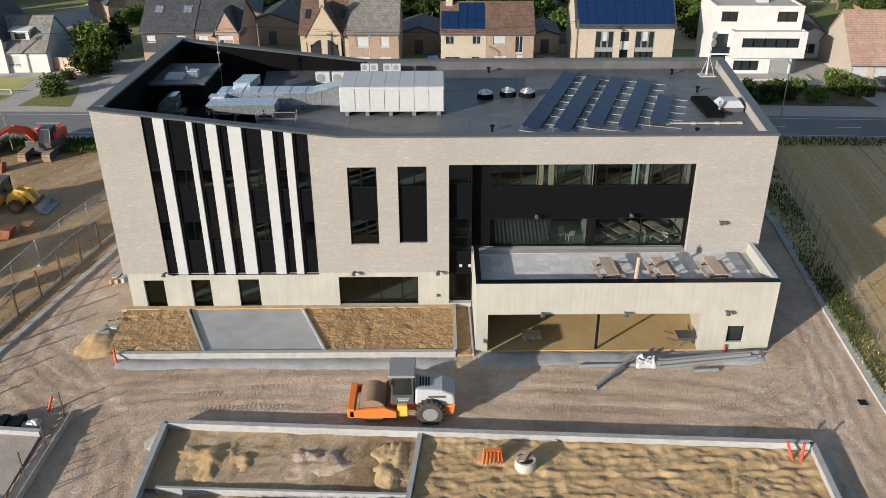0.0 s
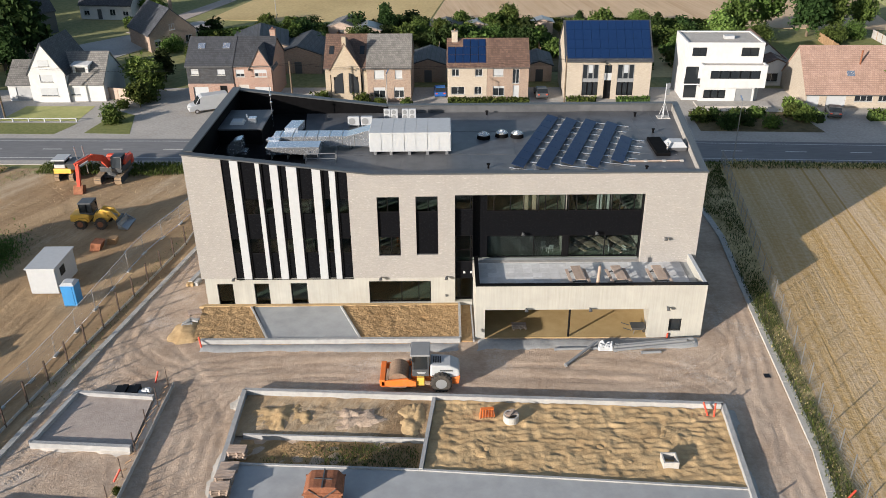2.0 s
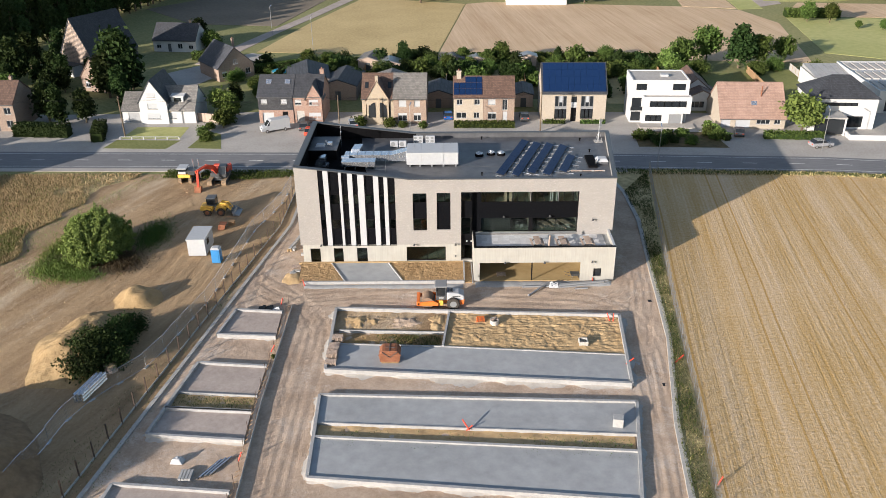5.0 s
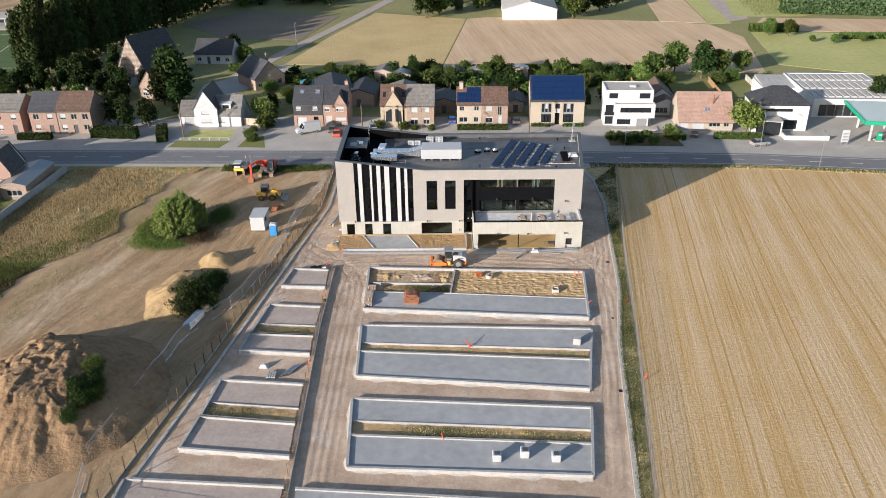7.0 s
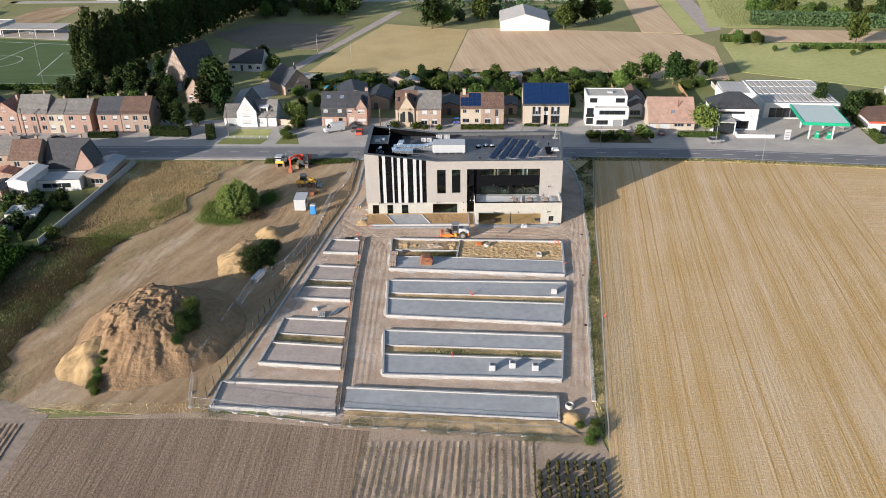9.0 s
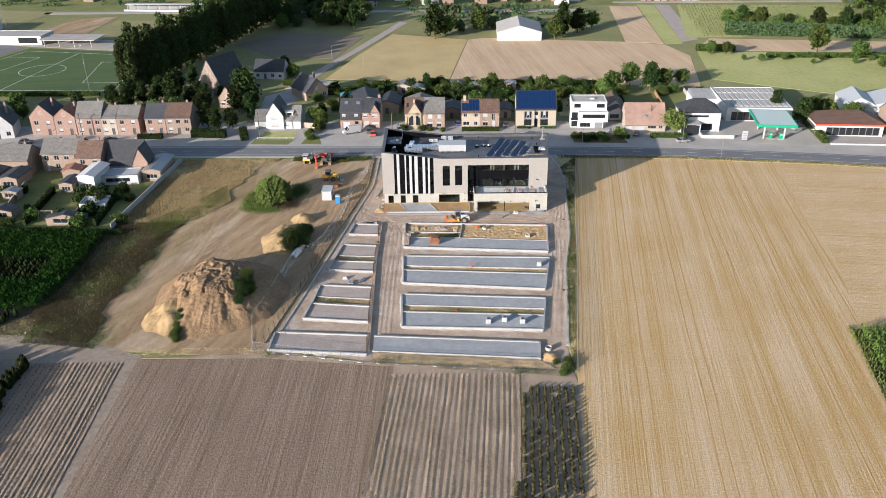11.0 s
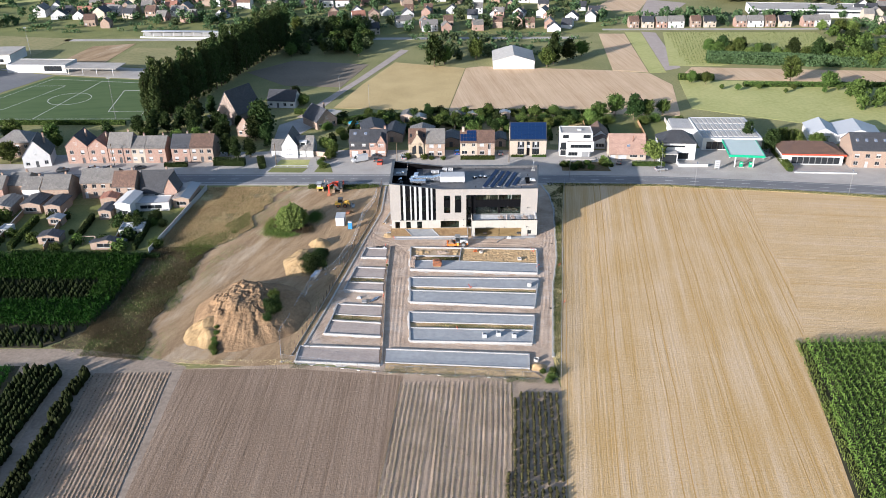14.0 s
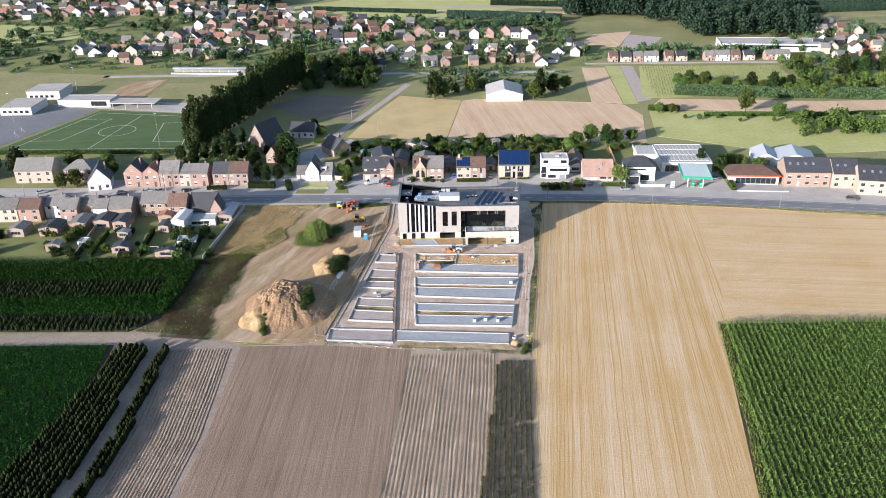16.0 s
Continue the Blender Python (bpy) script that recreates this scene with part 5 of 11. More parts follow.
# ---- beds, plots and walls of the site ----
def relief(name, ring, z, amp, scale, mat, label, category, cell=0.3, ruts=0.0, parent=None, edge=0.0, seed=0.0):
    """Loose earth inside a ring of corners: a fine sheet with lumps and ruts, lowered at the rim."""
    xs, ys = [p[0] for p in ring], [p[1] for p in ring]
    nx, ny = max(2, int((max(xs) - min(xs)) / cell)), max(2, int((max(ys) - min(ys)) / cell))
    s = Shape()
    a, b, c, d = ring
    for j in range(ny + 1):
        for i in range(nx + 1):
            u, v = i / nx, j / ny
            p, q = lerp(a, b, u), lerp(d, c, u)
            x, y = lerp(p, q, v)
            h = noise.fractal((x * scale, y * scale, seed), 0.9, 2.0, 6) * amp * 0.6 + (0.5 - abs(noise.noise((x * scale * 1.1, y * scale * 1.9, seed + 5)))) * amp
            if ruts:
                lane = y + 0.7 * noise.noise((x * 0.08, 0, seed))
                h += ruts * (0.6 * noise.noise((x * 0.25, lane * 3.2, seed)) + 0.35 * math.sin(x * 15) * max(0, noise.noise((x * 0.2, lane * 1.4, seed + 8))))
            s.v.append((x, y, z + h - edge * (i in (0, nx) or j in (0, ny))))
    s.f = [(j * (nx + 1) + i, j * (nx + 1) + i + 1, (j + 1) * (nx + 1) + i + 1, (j + 1) * (nx + 1) + i) for j in range(ny) for i in range(nx)]
    ob = setting(name, s, mat, label, category)
    ob.data.polygons.foreach_set("use_smooth", [True] * len(ob.data.polygons))
    return ob


def low_wall(line, name="plot_wall", w=0.32, z=0.45, parent=None, mat="plotwall"):
    for a, b in zip(line, line[1:]):
        part(name, Shape().beam((*a, z / 2 - 0.05), (*b, z / 2 - 0.05), w, z + 0.1), mat, parent)


def plot(name, label, at):
    return thing(name, label, "plot wall", (*at, 0), kind="structure")


# beds before the front
beds = plot("bed_wall_1", "low pale wall round the planting beds", (10, -5.6))
low_wall([(0.9, -5.6), (22.0, -5.55)], "bed_wall", 0.3, 0.4, beds)
low_wall([(22.0, -5.4), (22.0, -0.1)], "bed_wall", 0.2, 0.45, beds)
low_wall([(3.95, -0.5), (6.25, -5.4)], "edging", 0.14, 0.42, beds)
low_wall([(11.75, -0.5), (13.85, -5.4)], "edging", 0.14, 0.42, beds)
low_wall([(23.0, -0.1), (23.1, -5.6)], "edging", 0.12, 0.2, beds)
relief("planting_bed_1", [(0.2, -5.4), (6.1, -5.4), (3.9, -0.4), (-0.2, -0.4)], 0.3, 0.1, 1.3, "topsoil", "brown lumpy topsoil in a planting bed", "planting bed", 0.13)
relief("planting_bed_2", [(13.95, -5.4), (21.9, -5.4), (21.9, -0.2), (11.9, -0.4)], 0.3, 0.09, 1.4, "topsoil", "brown lumpy topsoil in a planting bed", "planting bed", 0.13, seed=4)
sheet("ramp", [(6.35, -5.45), (13.75, -5.45), (11.7, -0.1), (4.05, -0.1)], 0.3, "slab", "smooth grey concrete ramp to the building", "ramp")
sheet("plinth_strip", [(-0.6, -0.4), (22, -0.3), (22, 0.0), (-0.2, 0.0)], 0.36, "sand", "sandy strip at the foot of the wall", "ground")
sheet("entrance_path", [(22.1, -5.6), (23.0, -5.6), (22.95, 0.5), (22.1, 0.5)], 0.12, "topsoil", "narrow earth path to the entrance", "path")
relief("lime_strip_1", [(0.9, -6.9), (22, -7.0), (22, -5.7), (0.9, -5.75)], 0.06, 0.07, 0.8, "plotwall", "pale strip of spilled concrete along a wall", "ground", 0.3, edge=0.12)
relief("lime_strip_2", [(23.3, -6.9), (41.2, -6.7), (41.4, -5.15), (23.3, -5.15)], 0.06, 0.08, 0.7, "plotwall", "pale strip of spilled concrete before the bay", "ground", 0.3, edge=0.12, seed=3)

p1 = plot("plot_wall_1", "pale cast wall round a sandy plot and a slab", (23, -20))
P1 = [(6.0, -12.5), (40.6, -14.5), (39.4, -28.3), (6.3, -25.4)]
low_wall(P1 + P1[:1], parent=p1, z=0.6)
low_wall([(20.0, -13.2), (19.2, -20.9)], parent=p1, z=0.5, w=0.25)
low_wall([(6.9, -17.3), (19.4, -17.9)], parent=p1, z=0.4, w=0.15)
low_wall([(6.6, -20.2), (19.3, -20.9), (40.0, -22.8)], parent=p1, z=0.42, w=0.16)
relief("sand_plot_1", [(6.2, -17.2), (19.4, -17.8), (19.9, -13.4), (6.2, -12.7)], 0.14, 0.1, 0.7, "sandlot", "trodden sand with small heaps inside a plot", "ground", 0.16, seed=2)
relief("planted_pit_1", [(6.7, -20.1), (19.2, -20.8), (19.3, -18.0), (6.8, -17.5)], 0.0, 0.12, 0.7, "topsoil", "earth pit with weeds", "ground", 0.3, seed=7)
relief("sand_plot_2", [(19.4, -20.7), (39.9, -22.6), (40.4, -14.7), (20.1, -13.5)], 0.2, 0.13, 1.0, "sand", "lumpy yellow sand rutted by an excavator", "ground", 0.12, ruts=0.06, seed=11)
sheet("slab_1", [(6.5, -25.2), (39.3, -28.1), (39.9, -22.9), (19.3, -21.0), (6.6, -20.3)], 0.32, "slab", "smooth grey concrete slab", "slab")

for n, TL, TR, BR, BL, k0, k1 in (("2", (6.3, -29.8), (39.3, -31.3), (36.9, -45.3), (6.8, -42.2), 0.36, 0.54), ("3", (6.7, -47.0), (36.5, -49.2), (34.8, -61.1), (7.4, -59.6), 0.34, 0.56)):
    w = plot("plot_wall_" + n, "pale cast wall round two slabs and a planted pit", lerp(TL, BR, 0.5))
    low_wall([TL, TR, BR, BL, TL], parent=w, z=0.5)
    L0, L1, R0, R1 = lerp(TL, BL, k0), lerp(TL, BL, k1), lerp(TR, BR, k0), lerp(TR, BR, k1)
    low_wall([L0, R0], parent=w, z=0.36, w=0.14)
    low_wall([L1, R1], parent=w, z=0.48, w=0.3)
    off = lambda p, q: lerp(p, q, 0.004)
    sheet("slab_%sa" % n, [off(TL, BR), off(TR, BL), off(R0, L0), off(L0, R0)], 0.28, "slab", "smooth grey concrete slab", "slab")
    sheet("slab_%sb" % n, [off(L1, R1), off(R1, L1), off(BR, TL), off(BL, TR)], 0.3, "slab", "smooth grey concrete slab", "slab")
    relief("planted_pit_" + n, [lerp(L1, R1, 0.01), lerp(R1, L1, 0.01), lerp(R0, L0, 0.01), lerp(L0, R0, 0.01)], 0.02, 0.1, 0.8, "sand", "sandy pit with weeds between two slabs", "ground", 0.35, seed=int(n))
w = plot("plot_wall_4", "pale cast wall of a long slab", (18, -66))
low_wall([(2.1, -62.9), (33.7, -65.5), (33.2, -71.0)], parent=w, z=0.5)
low_wall([(2.2, -67.9), (33.1, -70.6)], parent=w, z=0.4, w=0.2)
sheet("slab_4", [(2.2, -67.8), (33.0, -70.5), (33.6, -65.7), (2.2, -63.1)], 0.3, "slab", "smooth grey concrete slab", "slab")
relief("earth_bank", [(2.4, -71.0), (36, -74.0), (33.0, -70.9), (2.4, -68.2)], 0.1, 0.2, 0.4, "sand", "sandy bank along a fence", "ground", 0.5, seed=21)
Q = [("5", [(-6.4, -12.5), (-0.6, -13.1), (-0.4, -18.6), (-7.4, -18.1)], None), ("6", [(-8.1, -23.8), (-0.3, -24.6), (-0.3, -32.5), (-9.4, -31.8)], 0.66),
     ("7", [(-9.4, -31.9), (-0.3, -32.6), (-0.1, -37.0), (-10.0, -36.0)], None), ("8", [(-10.9, -42.9), (0.1, -44.0), (0.3, -51.8), (-11.6, -50.3)], 0.62),
     ("9", [(-11.7, -50.4), (0.3, -51.9), (0.6, -57.7), (-12.5, -56.2)], None), ("10", [(-17.2, -61.2), (0.8, -62.6), (1.2, -69.0), (-17.4, -67.2)], None)]
for n, ring, pit in Q:
    w = plot("plot_wall_" + n, "pale cast wall round a gravel plot", lerp(ring[0], ring[2], 0.5))
    a, b, c, d = ring
    low_wall([b, a, d, c], parent=w, z=0.5, w=0.3)
    if pit:
        e, g = lerp(a, d, pit), lerp(b, c, pit)
        low_wall([e, g], parent=w, z=0.34, w=0.12)
        sheet("gravel_" + n, [lerp(a, c, 0.01), lerp(b, d, 0.01), lerp(g, e, 0.01), lerp(e, g, 0.01)], 0.2, "gravel", "pinkish gravel inside a plot", "ground")
        relief("planted_pit_" + n, [lerp(d, b, 0.02), lerp(c, a, 0.02), lerp(g, e, 0.02), lerp(e, g, 0.02)], 0.02, 0.15, 0.8, "sand", "sandy pit with weeds", "ground", 0.35, seed=30 + int(n))
    else:
        sheet("gravel_" + n, [lerp(a, c, 0.01), lerp(b, d, 0.01), lerp(c, a, 0.01), lerp(d, b, 0.01)], 0.2, "gravel", "pinkish gravel inside a plot", "ground")

def spill(name, ring, reach, seed):
    """Pale concrete dust and crumbs spilled outside a ring of walls, thick at the wall and ragged at its rim."""
    cx, cy = sum(p[0] for p in ring) / len(ring), sum(p[1] for p in ring) / len(ring)
    s = Shape()
    for a, b in zip(ring, ring[1:] + ring[:1]):
        d = math.dist(a, b)
        nx, ny = (b[1] - a[1]) / d, -(b[0] - a[0]) / d
        if (a[0] - cx) * nx + (a[1] - cy) * ny < 0:
            nx, ny = -nx, -ny
        m, n0 = int(d / 0.3), len(s.v)
        for i in range(m + 1):
            x, y = lerp(a, b, i / m)
            w = max(0.05, reach * (0.55 + 1.1 * noise.fractal((x * 0.35, y * 0.35, seed), 0.8, 2.0, 4)))
            for k in (0.0, 0.25, 0.5, 0.75, 1.0):
                o = 0.12 + w * k
                s.v.append((x + nx * o, y + ny * o, 0.02 + 0.13 * (1 - k) ** 1.5 + 0.035 * noise.noise((x * 2.3, y * 2.3, k * 3)) - 0.05 * k))
        s.f += [(n0 + i * 5 + j, n0 + i * 5 + j + 1, n0 + i * 5 + j + 6, n0 + i * 5 + j + 5) for i in range(m) for j in range(4)]
    ob = setting(name, s, "dust", "pale concrete dust spilled along a plot wall", "ground")
    ob.data.polygons.foreach_set("use_smooth", [True] * len(ob.data.polygons))


spill("concrete_dust_1", P1, 1.1, 1.0)
spill("concrete_dust_2", [(6.3, -29.8), (39.3, -31.3), (36.9, -45.3), (6.8, -42.2)], 0.8, 2.0)
spill("concrete_dust_3", [(6.7, -47.0), (36.5, -49.2), (34.8, -61.1), (7.4, -59.6)], 0.8, 3.0)
for n, ring, pit in Q:
    spill("concrete_dust_%d" % (int(n) - 1), ring, 0.6, float(n))

# ---- fences ----
def run(line, step):
    """Points at even steps along a line of corners."""
    out, left = [line[0]], step
    for a, b in zip(line, line[1:]):
        d, pos = math.dist(a, b), 0.0
        while d - pos >= left:
            pos += left
            out.append(lerp(a, b, pos / d))
            left = step
        left -= d - pos
    return out


def post_fence(name, line, step, h, mat, label, wires, post=0.07, plank=0.0, plank_mat="kerb"):
    f = thing(name, label, "fence", (*line[0], 0))
    pts = run(line, step)
    for x, y in pts:
        part("post", Shape().box(x - post / 2, x + post / 2, y - post / 2, y + post / 2, 0, h), mat, f)
    for z in wires:
        part("wire", Shape().line([(*p, z) for p in pts], 0.016), mat, f)
    if plank:
        for a, b in zip(pts, pts[1:]):
            part("gravel_board", Shape().beam((*a, plank / 2), (*b, plank / 2), 0.06, plank), plank_mat, f)
    return f


LEFT_FENCE = [(x - 1.5, y) for x, y in KERB_LEFT]
post_fence("post_fence", LEFT_FENCE, 2.6, 2.05, "post", "row of brown steel posts on a low concrete board", (), 0.11, 0.25)
post_fence("post_fence", [(-0.1, -11.3), (-0.15, -31.0), (0.35, -45.0), (1.1, -69.5)], 2.45, 1.7, "post", "thin rusty steel posts with brown boards between two plots", (), 0.05, 0.0)
bf = thing("board_strip", "line of weathered boards and earth beside steel posts", "board edging", (0.3, -11.3, 0))
for i, (a, b) in enumerate(zip(run([(0.35, -11.3), (0.3, -31.0), (0.8, -45.0), (1.6, -69.5)], 2.45), run([(0.35, -11.3), (0.3, -31.0), (0.8, -45.0), (1.6, -69.5)], 2.45)[1:])):
    part("board", Shape().beam((*a, 0.2), (*b, 0.2), 0.05, 0.4), "kerb", bf)
    for k in range(3):
        p = lerp(a, b, 0.2 + 0.3 * k)
        part("batten", Shape().beam((p[0] - 0.75, p[1] + 0.1, 0.05), (p[0] - 0.2, p[1] - 0.15 + 0.1 * (k % 2), 0.5 + 0.2 * (i % 3)), 0.1, 0.03), "oldwood", bf)
field_fence = post_fence("wire_fence", FENCE_RIGHT, 2.5, 1.95, "steel", "grey wire mesh fence along a field", (0.1, 0.4, 0.7, 1.0, 1.3, 1.6, 1.9), 0.06)
net = Shape()
for x, y in run(FENCE_RIGHT, 0.16):
    net.add([(x - 0.006, y, 0.08), (x + 0.006, y, 0.08), (x, y + 0.011, 0.08), (x - 0.006, y, 1.92), (x + 0.006, y, 1.92), (x, y + 0.011, 1.92)], [(0, 1, 4, 3), (1, 2, 5, 4), (2, 0, 3, 5)])
part("wire_mesh", net, "steel", field_fence)


def mesh_panel():
    """One panel of a site fence: a tube frame with wires and concrete feet."""
    t = thing("site_fence_panel", "galvanised mesh site fence panel on concrete feet", "site fence", (0, 0, 0), "site fence panels")
    f = Shape()
    f.tube((0, 0, 0.1), (0, 0, 2.0), 0.025, n=6).tube((3.4, 0, 0.1), (3.4, 0, 2.0), 0.025, n=6).tube((0, 0, 2.0), (3.4, 0, 2.0), 0.025, n=6).tube((0, 0, 0.15), (3.4, 0, 0.15), 0.025, n=6)
    part("tube_frame", f, "galv", t)
    g = Shape()
    for i in range(1, 17):
        g.beam((i * 0.2, 0, 0.15), (i * 0.2, 0, 2.0), 0.008)
    for z in (0.5, 0.9, 1.3, 1.7):
        g.beam((0, 0, z), (3.4, 0, z), 0.008)
    part("mesh", g, "galv", t)
    part("foot", Shape().box(-0.35, 0.35, -0.12, 0.12, 0, 0.12), "kerb", t)
    return t


panel = mesh_panel()
first = True
for line in ([(-20.5, -67.0), (1.2, -71.4), (20, -73.2), (38.0, -74.8)], [(-22.5, -57.5), (-18.6, -31.5), (-13.4, -23.5), (-10.5, -9.5), (-9.0, 10.0), (-6.6, 20.0), (-6.0, 30.0)], [(-20.5, -67), (-22.5, -57.5)]):
    pts = run(line, 3.5)
    for a, b in zip(pts, pts[1:]):
        m = pose(a[0], a[1], 0, random.uniform(-3, 3), 0, math.degrees(math.atan2(b[1] - a[1], b[0] - a[0])) + random.uniform(-2, 2))
        if first:
            panel.matrix_basis, first = m, False
        else:
            copy_thing(panel, m)

# ---- machines ----
def wheel(t, x, y0, y1, z, r, rim="grey", name="wheel", lugs=0):
    w = part(name, Shape().tube((x, y0, z), (x, y1, z), r * 0.55, n=18), rim, t)
    ty = Shape()
    n = 22
    prof = [(0.55, 0.0), (0.9, 0.0), (1.0, 0.18), (1.0, 0.82), (0.9, 1.0), (0.55, 1.0)]
    for i in range(n):
        a = 2 * math.pi * i / n
        for k, v in prof:
            ty.v.append((x + r * k * math.cos(a), y0 + (y1 - y0) * v, z + r * k * math.sin(a)))
    m = len(prof)
    ty.f = [(i * m + j, i * m + (j + 1) % m, ((i + 1) % n) * m + (j + 1) % m, ((i + 1) % n) * m + j) for i in range(n) for j in range(m)]
    for i in range(lugs):
        a = 2 * math.pi * i / lugs
        for ya, yb in ((y0 + 0.02, (y0 + y1) / 2 - 0.04), ((y0 + y1) / 2 + 0.04, y1 - 0.02)):
            ty.beam((x + r * 1.0 * math.cos(a), ya, z + r * math.sin(a)), (x + r * math.cos(a + 0.1), yb, z + r * math.sin(a + 0.1)), 0.12, 0.08)
    part("tyre", ty, "rubber", w)
    return w


ro = thing("road_roller", "orange and white soil compactor with a rusty drum, parked on dirt", "road roller", (18.9, -11.1, 0))
X = 15.95   # front end
part("drum", Shape().tube((X + 1.35, -12.0, 0.78), (X + 1.35, -10.1, 0.78), 0.76, n=32), M("worn_drum", (0.2, 0.13, 0.09), (0.34, 0.25, 0.18), 4, 0.8, rough=0.6, metal=0.3), ro, "rust-brown steel drum", smooth=False)
fr = Shape()
fr.side([(X + 0.1, 0.55), (X + 2.7, 0.55), (X + 2.7, 0.95), (X + 2.1, 1.2), (X + 0.15, 1.0)], -12.28, -12.08)
part("side_plate", fr, "orange", ro, bevel=0.03)
part("side_plate", Shape().side([(X + 0.1, 0.55), (X + 2.7, 0.55), (X + 2.7, 0.95), (X + 2.1, 1.2), (X + 0.15, 1.0)], -10.02, -9.82), "orange", ro, bevel=0.03)
part("front_beam", Shape().box(X, X + 0.4, -12.28, -9.82, 0.6, 1.15), "orange", ro, bevel=0.04)
part("scraper", Shape().box(X + 2.12, X + 2.3, -12.0, -10.1, 0.5, 0.9), "darkgrey", ro)
part("chassis", Shape().box(X + 2.3, X + 5.6, -11.6, -10.5, 0.55, 1.15), "orange", ro, bevel=0.05)
part("step", Shape().box(X + 2.75, X + 3.3, -12.1, -11.6, 0.5, 1.2), "yellow", ro, bevel=0.03)
part("hood", Shape().side([(X + 3.7, 1.1), (X + 5.75, 0.95), (X + 5.95, 1.25), (X + 5.85, 1.75), (X + 5.2, 2.05), (X + 3.75, 2.15)], -11.85, -10.3), "white", ro, "white rounded engine hood", bevel=0.12)
part("bumper", Shape().side([(X + 4.9, 0.5), (X + 5.85, 0.55), (X + 5.95, 1.2), (X + 5.1, 1.05)], -11.95, -10.2), "orange", ro, bevel=0.05)
for i in range(4):
    part("vent_slot", Shape().beam((X + 4.0 + i * 0.16, -11.5, 2.17 - 0.01 * i), (X + 4.0 + i * 0.16, -10.7, 2.17 - 0.01 * i), 0.08, 0.03), "black", ro)
part("name_bar", Shape().box(X + 4.45, X + 5.4, -11.875, -11.855, 1.6, 1.72), "darkgrey", ro)
cab = part("cab", Shape().box(X + 2.4, X + 3.65, -11.85, -10.25, 1.15, 1.75), "darkgrey", ro, "dark grey cab", bevel=0.04)
for x, y in ((X + 2.42, -11.83), (X + 3.55, -11.83), (X + 2.42, -10.35), (X + 3.55, -10.35)):
    part("pillar", Shape().box(x, x + 0.09, y, y + 0.09, 1.75, 2.95), "darkgrey", cab)
part("cab_roof", Shape().box(X + 2.3, X + 3.75, -11.95, -10.15, 2.95, 3.12), "grey", cab, "grey flat cab roof", bevel=0.05)
for g in (Shape().box(X + 2.52, X + 3.55, -11.8, -11.78, 1.78, 2.93), Shape().box(X + 2.43, X + 2.45, -11.72, -10.38, 1.78, 2.93), Shape().box(X + 3.6, X + 3.62, -11.72, -10.38, 1.78, 2.93)):
    part("cab_window", g, "dim", cab)
part("door_sticker", Shape().box(X + 2.75, X + 3.4, -11.87, -11.855, 1.5, 1.56).box(X + 2.8, X + 3.35, -11.87, -11.855, 1.38, 1.44), "white", cab)
for y in (-12.0, -10.1):
    part("mirror", Shape().box(X + 2.25, X + 2.32, y - 0.1, y + 0.1, 2.5, 2.8), "black", cab)
wheel(ro, X + 4.55, -12.3, -11.75, 0.76, 0.76, "grey", lugs=18)
wheel(ro, X + 4.55, -10.35, -9.8, 0.76, 0.76, "grey", lugs=18)

def crawler(t, x0, x1, y0, y1, mat="mud"):
    """A crawler track along y with its shoes and wheels."""
    tr = part("track", Shape().front([(y0, 0.4), (y0 + 0.35, 0.03), (y1 - 0.35, 0.03), (y1, 0.4), (y1, 0.55), (y1 - 0.35, 0.88), (y0 + 0.35, 0.88), (y0, 0.55)], x0 + 0.08, x1 - 0.08), "darkgrey", t, "muddy steel crawler track")
    n = int((y1 - y0) / 0.24)
    for i in range(n):
        y = y0 + 0.3 + (y1 - y0 - 0.6) * i / (n - 1)
        for z in (0.0, 0.86):
            part("track_shoe", Shape().box(x0, x1, y - 0.1, y + 0.1, z, z + 0.05), mat, tr)
    for y, z in ((y0, 0.45), (y0 + 0.1, 0.7), (y0 + 0.1, 0.2), (y1, 0.45)):
        part("track_shoe", Shape().box(x0, x1, y - 0.05, y + 0.05, z - 0.12, z + 0.12), mat, tr)


ex = thing("excavator", "red tracked excavator with a folded arm, parked on sand", "excavator", (-18.4, 30.3, 0))
crawler(ex, -20.5, -19.7, 27.9, 32.3)
crawler(ex, -18.1, -17.3, 27.9, 32.3)
part("turntable", Shape().tube((-18.9, 30.2, 0.8), (-18.9, 30.2, 1.12), 0.85, n=20), "darkgrey", ex)
part("undercarriage", Shape().box(-19.8, -18.0, 29.2, 31.2, 0.4, 0.8), "darkgrey", ex)
part("body", Shape().box(-20.1, -17.3, 29.2, 32.0, 1.12, 1.75), "darkgrey", ex, bevel=0.06)
part("engine_hood", Shape().box(-18.8, -17.2, 29.9, 32.2, 1.75, 2.35), "red", ex, bevel=0.12)
part("counterweight", Shape().box(-20.2, -17.15, 31.8, 32.6, 1.15, 2.3), "red", ex, bevel=0.18)
part("side_tank", Shape().box(-20.2, -19.2, 30.2, 31.8, 1.75, 2.1), "red", ex, bevel=0.06)
ec = part("cab", Shape().front([(28.9, 1.15), (30.7, 1.15), (30.7, 1.7), (28.85, 1.7)], -18.6, -17.4), "darkgrey", ex, "dark glazed cab")
part("cab_window", Shape().front([(28.9, 1.7), (30.65, 1.7), (30.6, 2.85), (29.3, 2.85)], -18.55, -17.45), "dim", ec)
part("cab_roof", Shape().box(-18.62, -17.38, 29.2, 30.75, 2.85, 2.98), "darkgrey", ec, bevel=0.04)
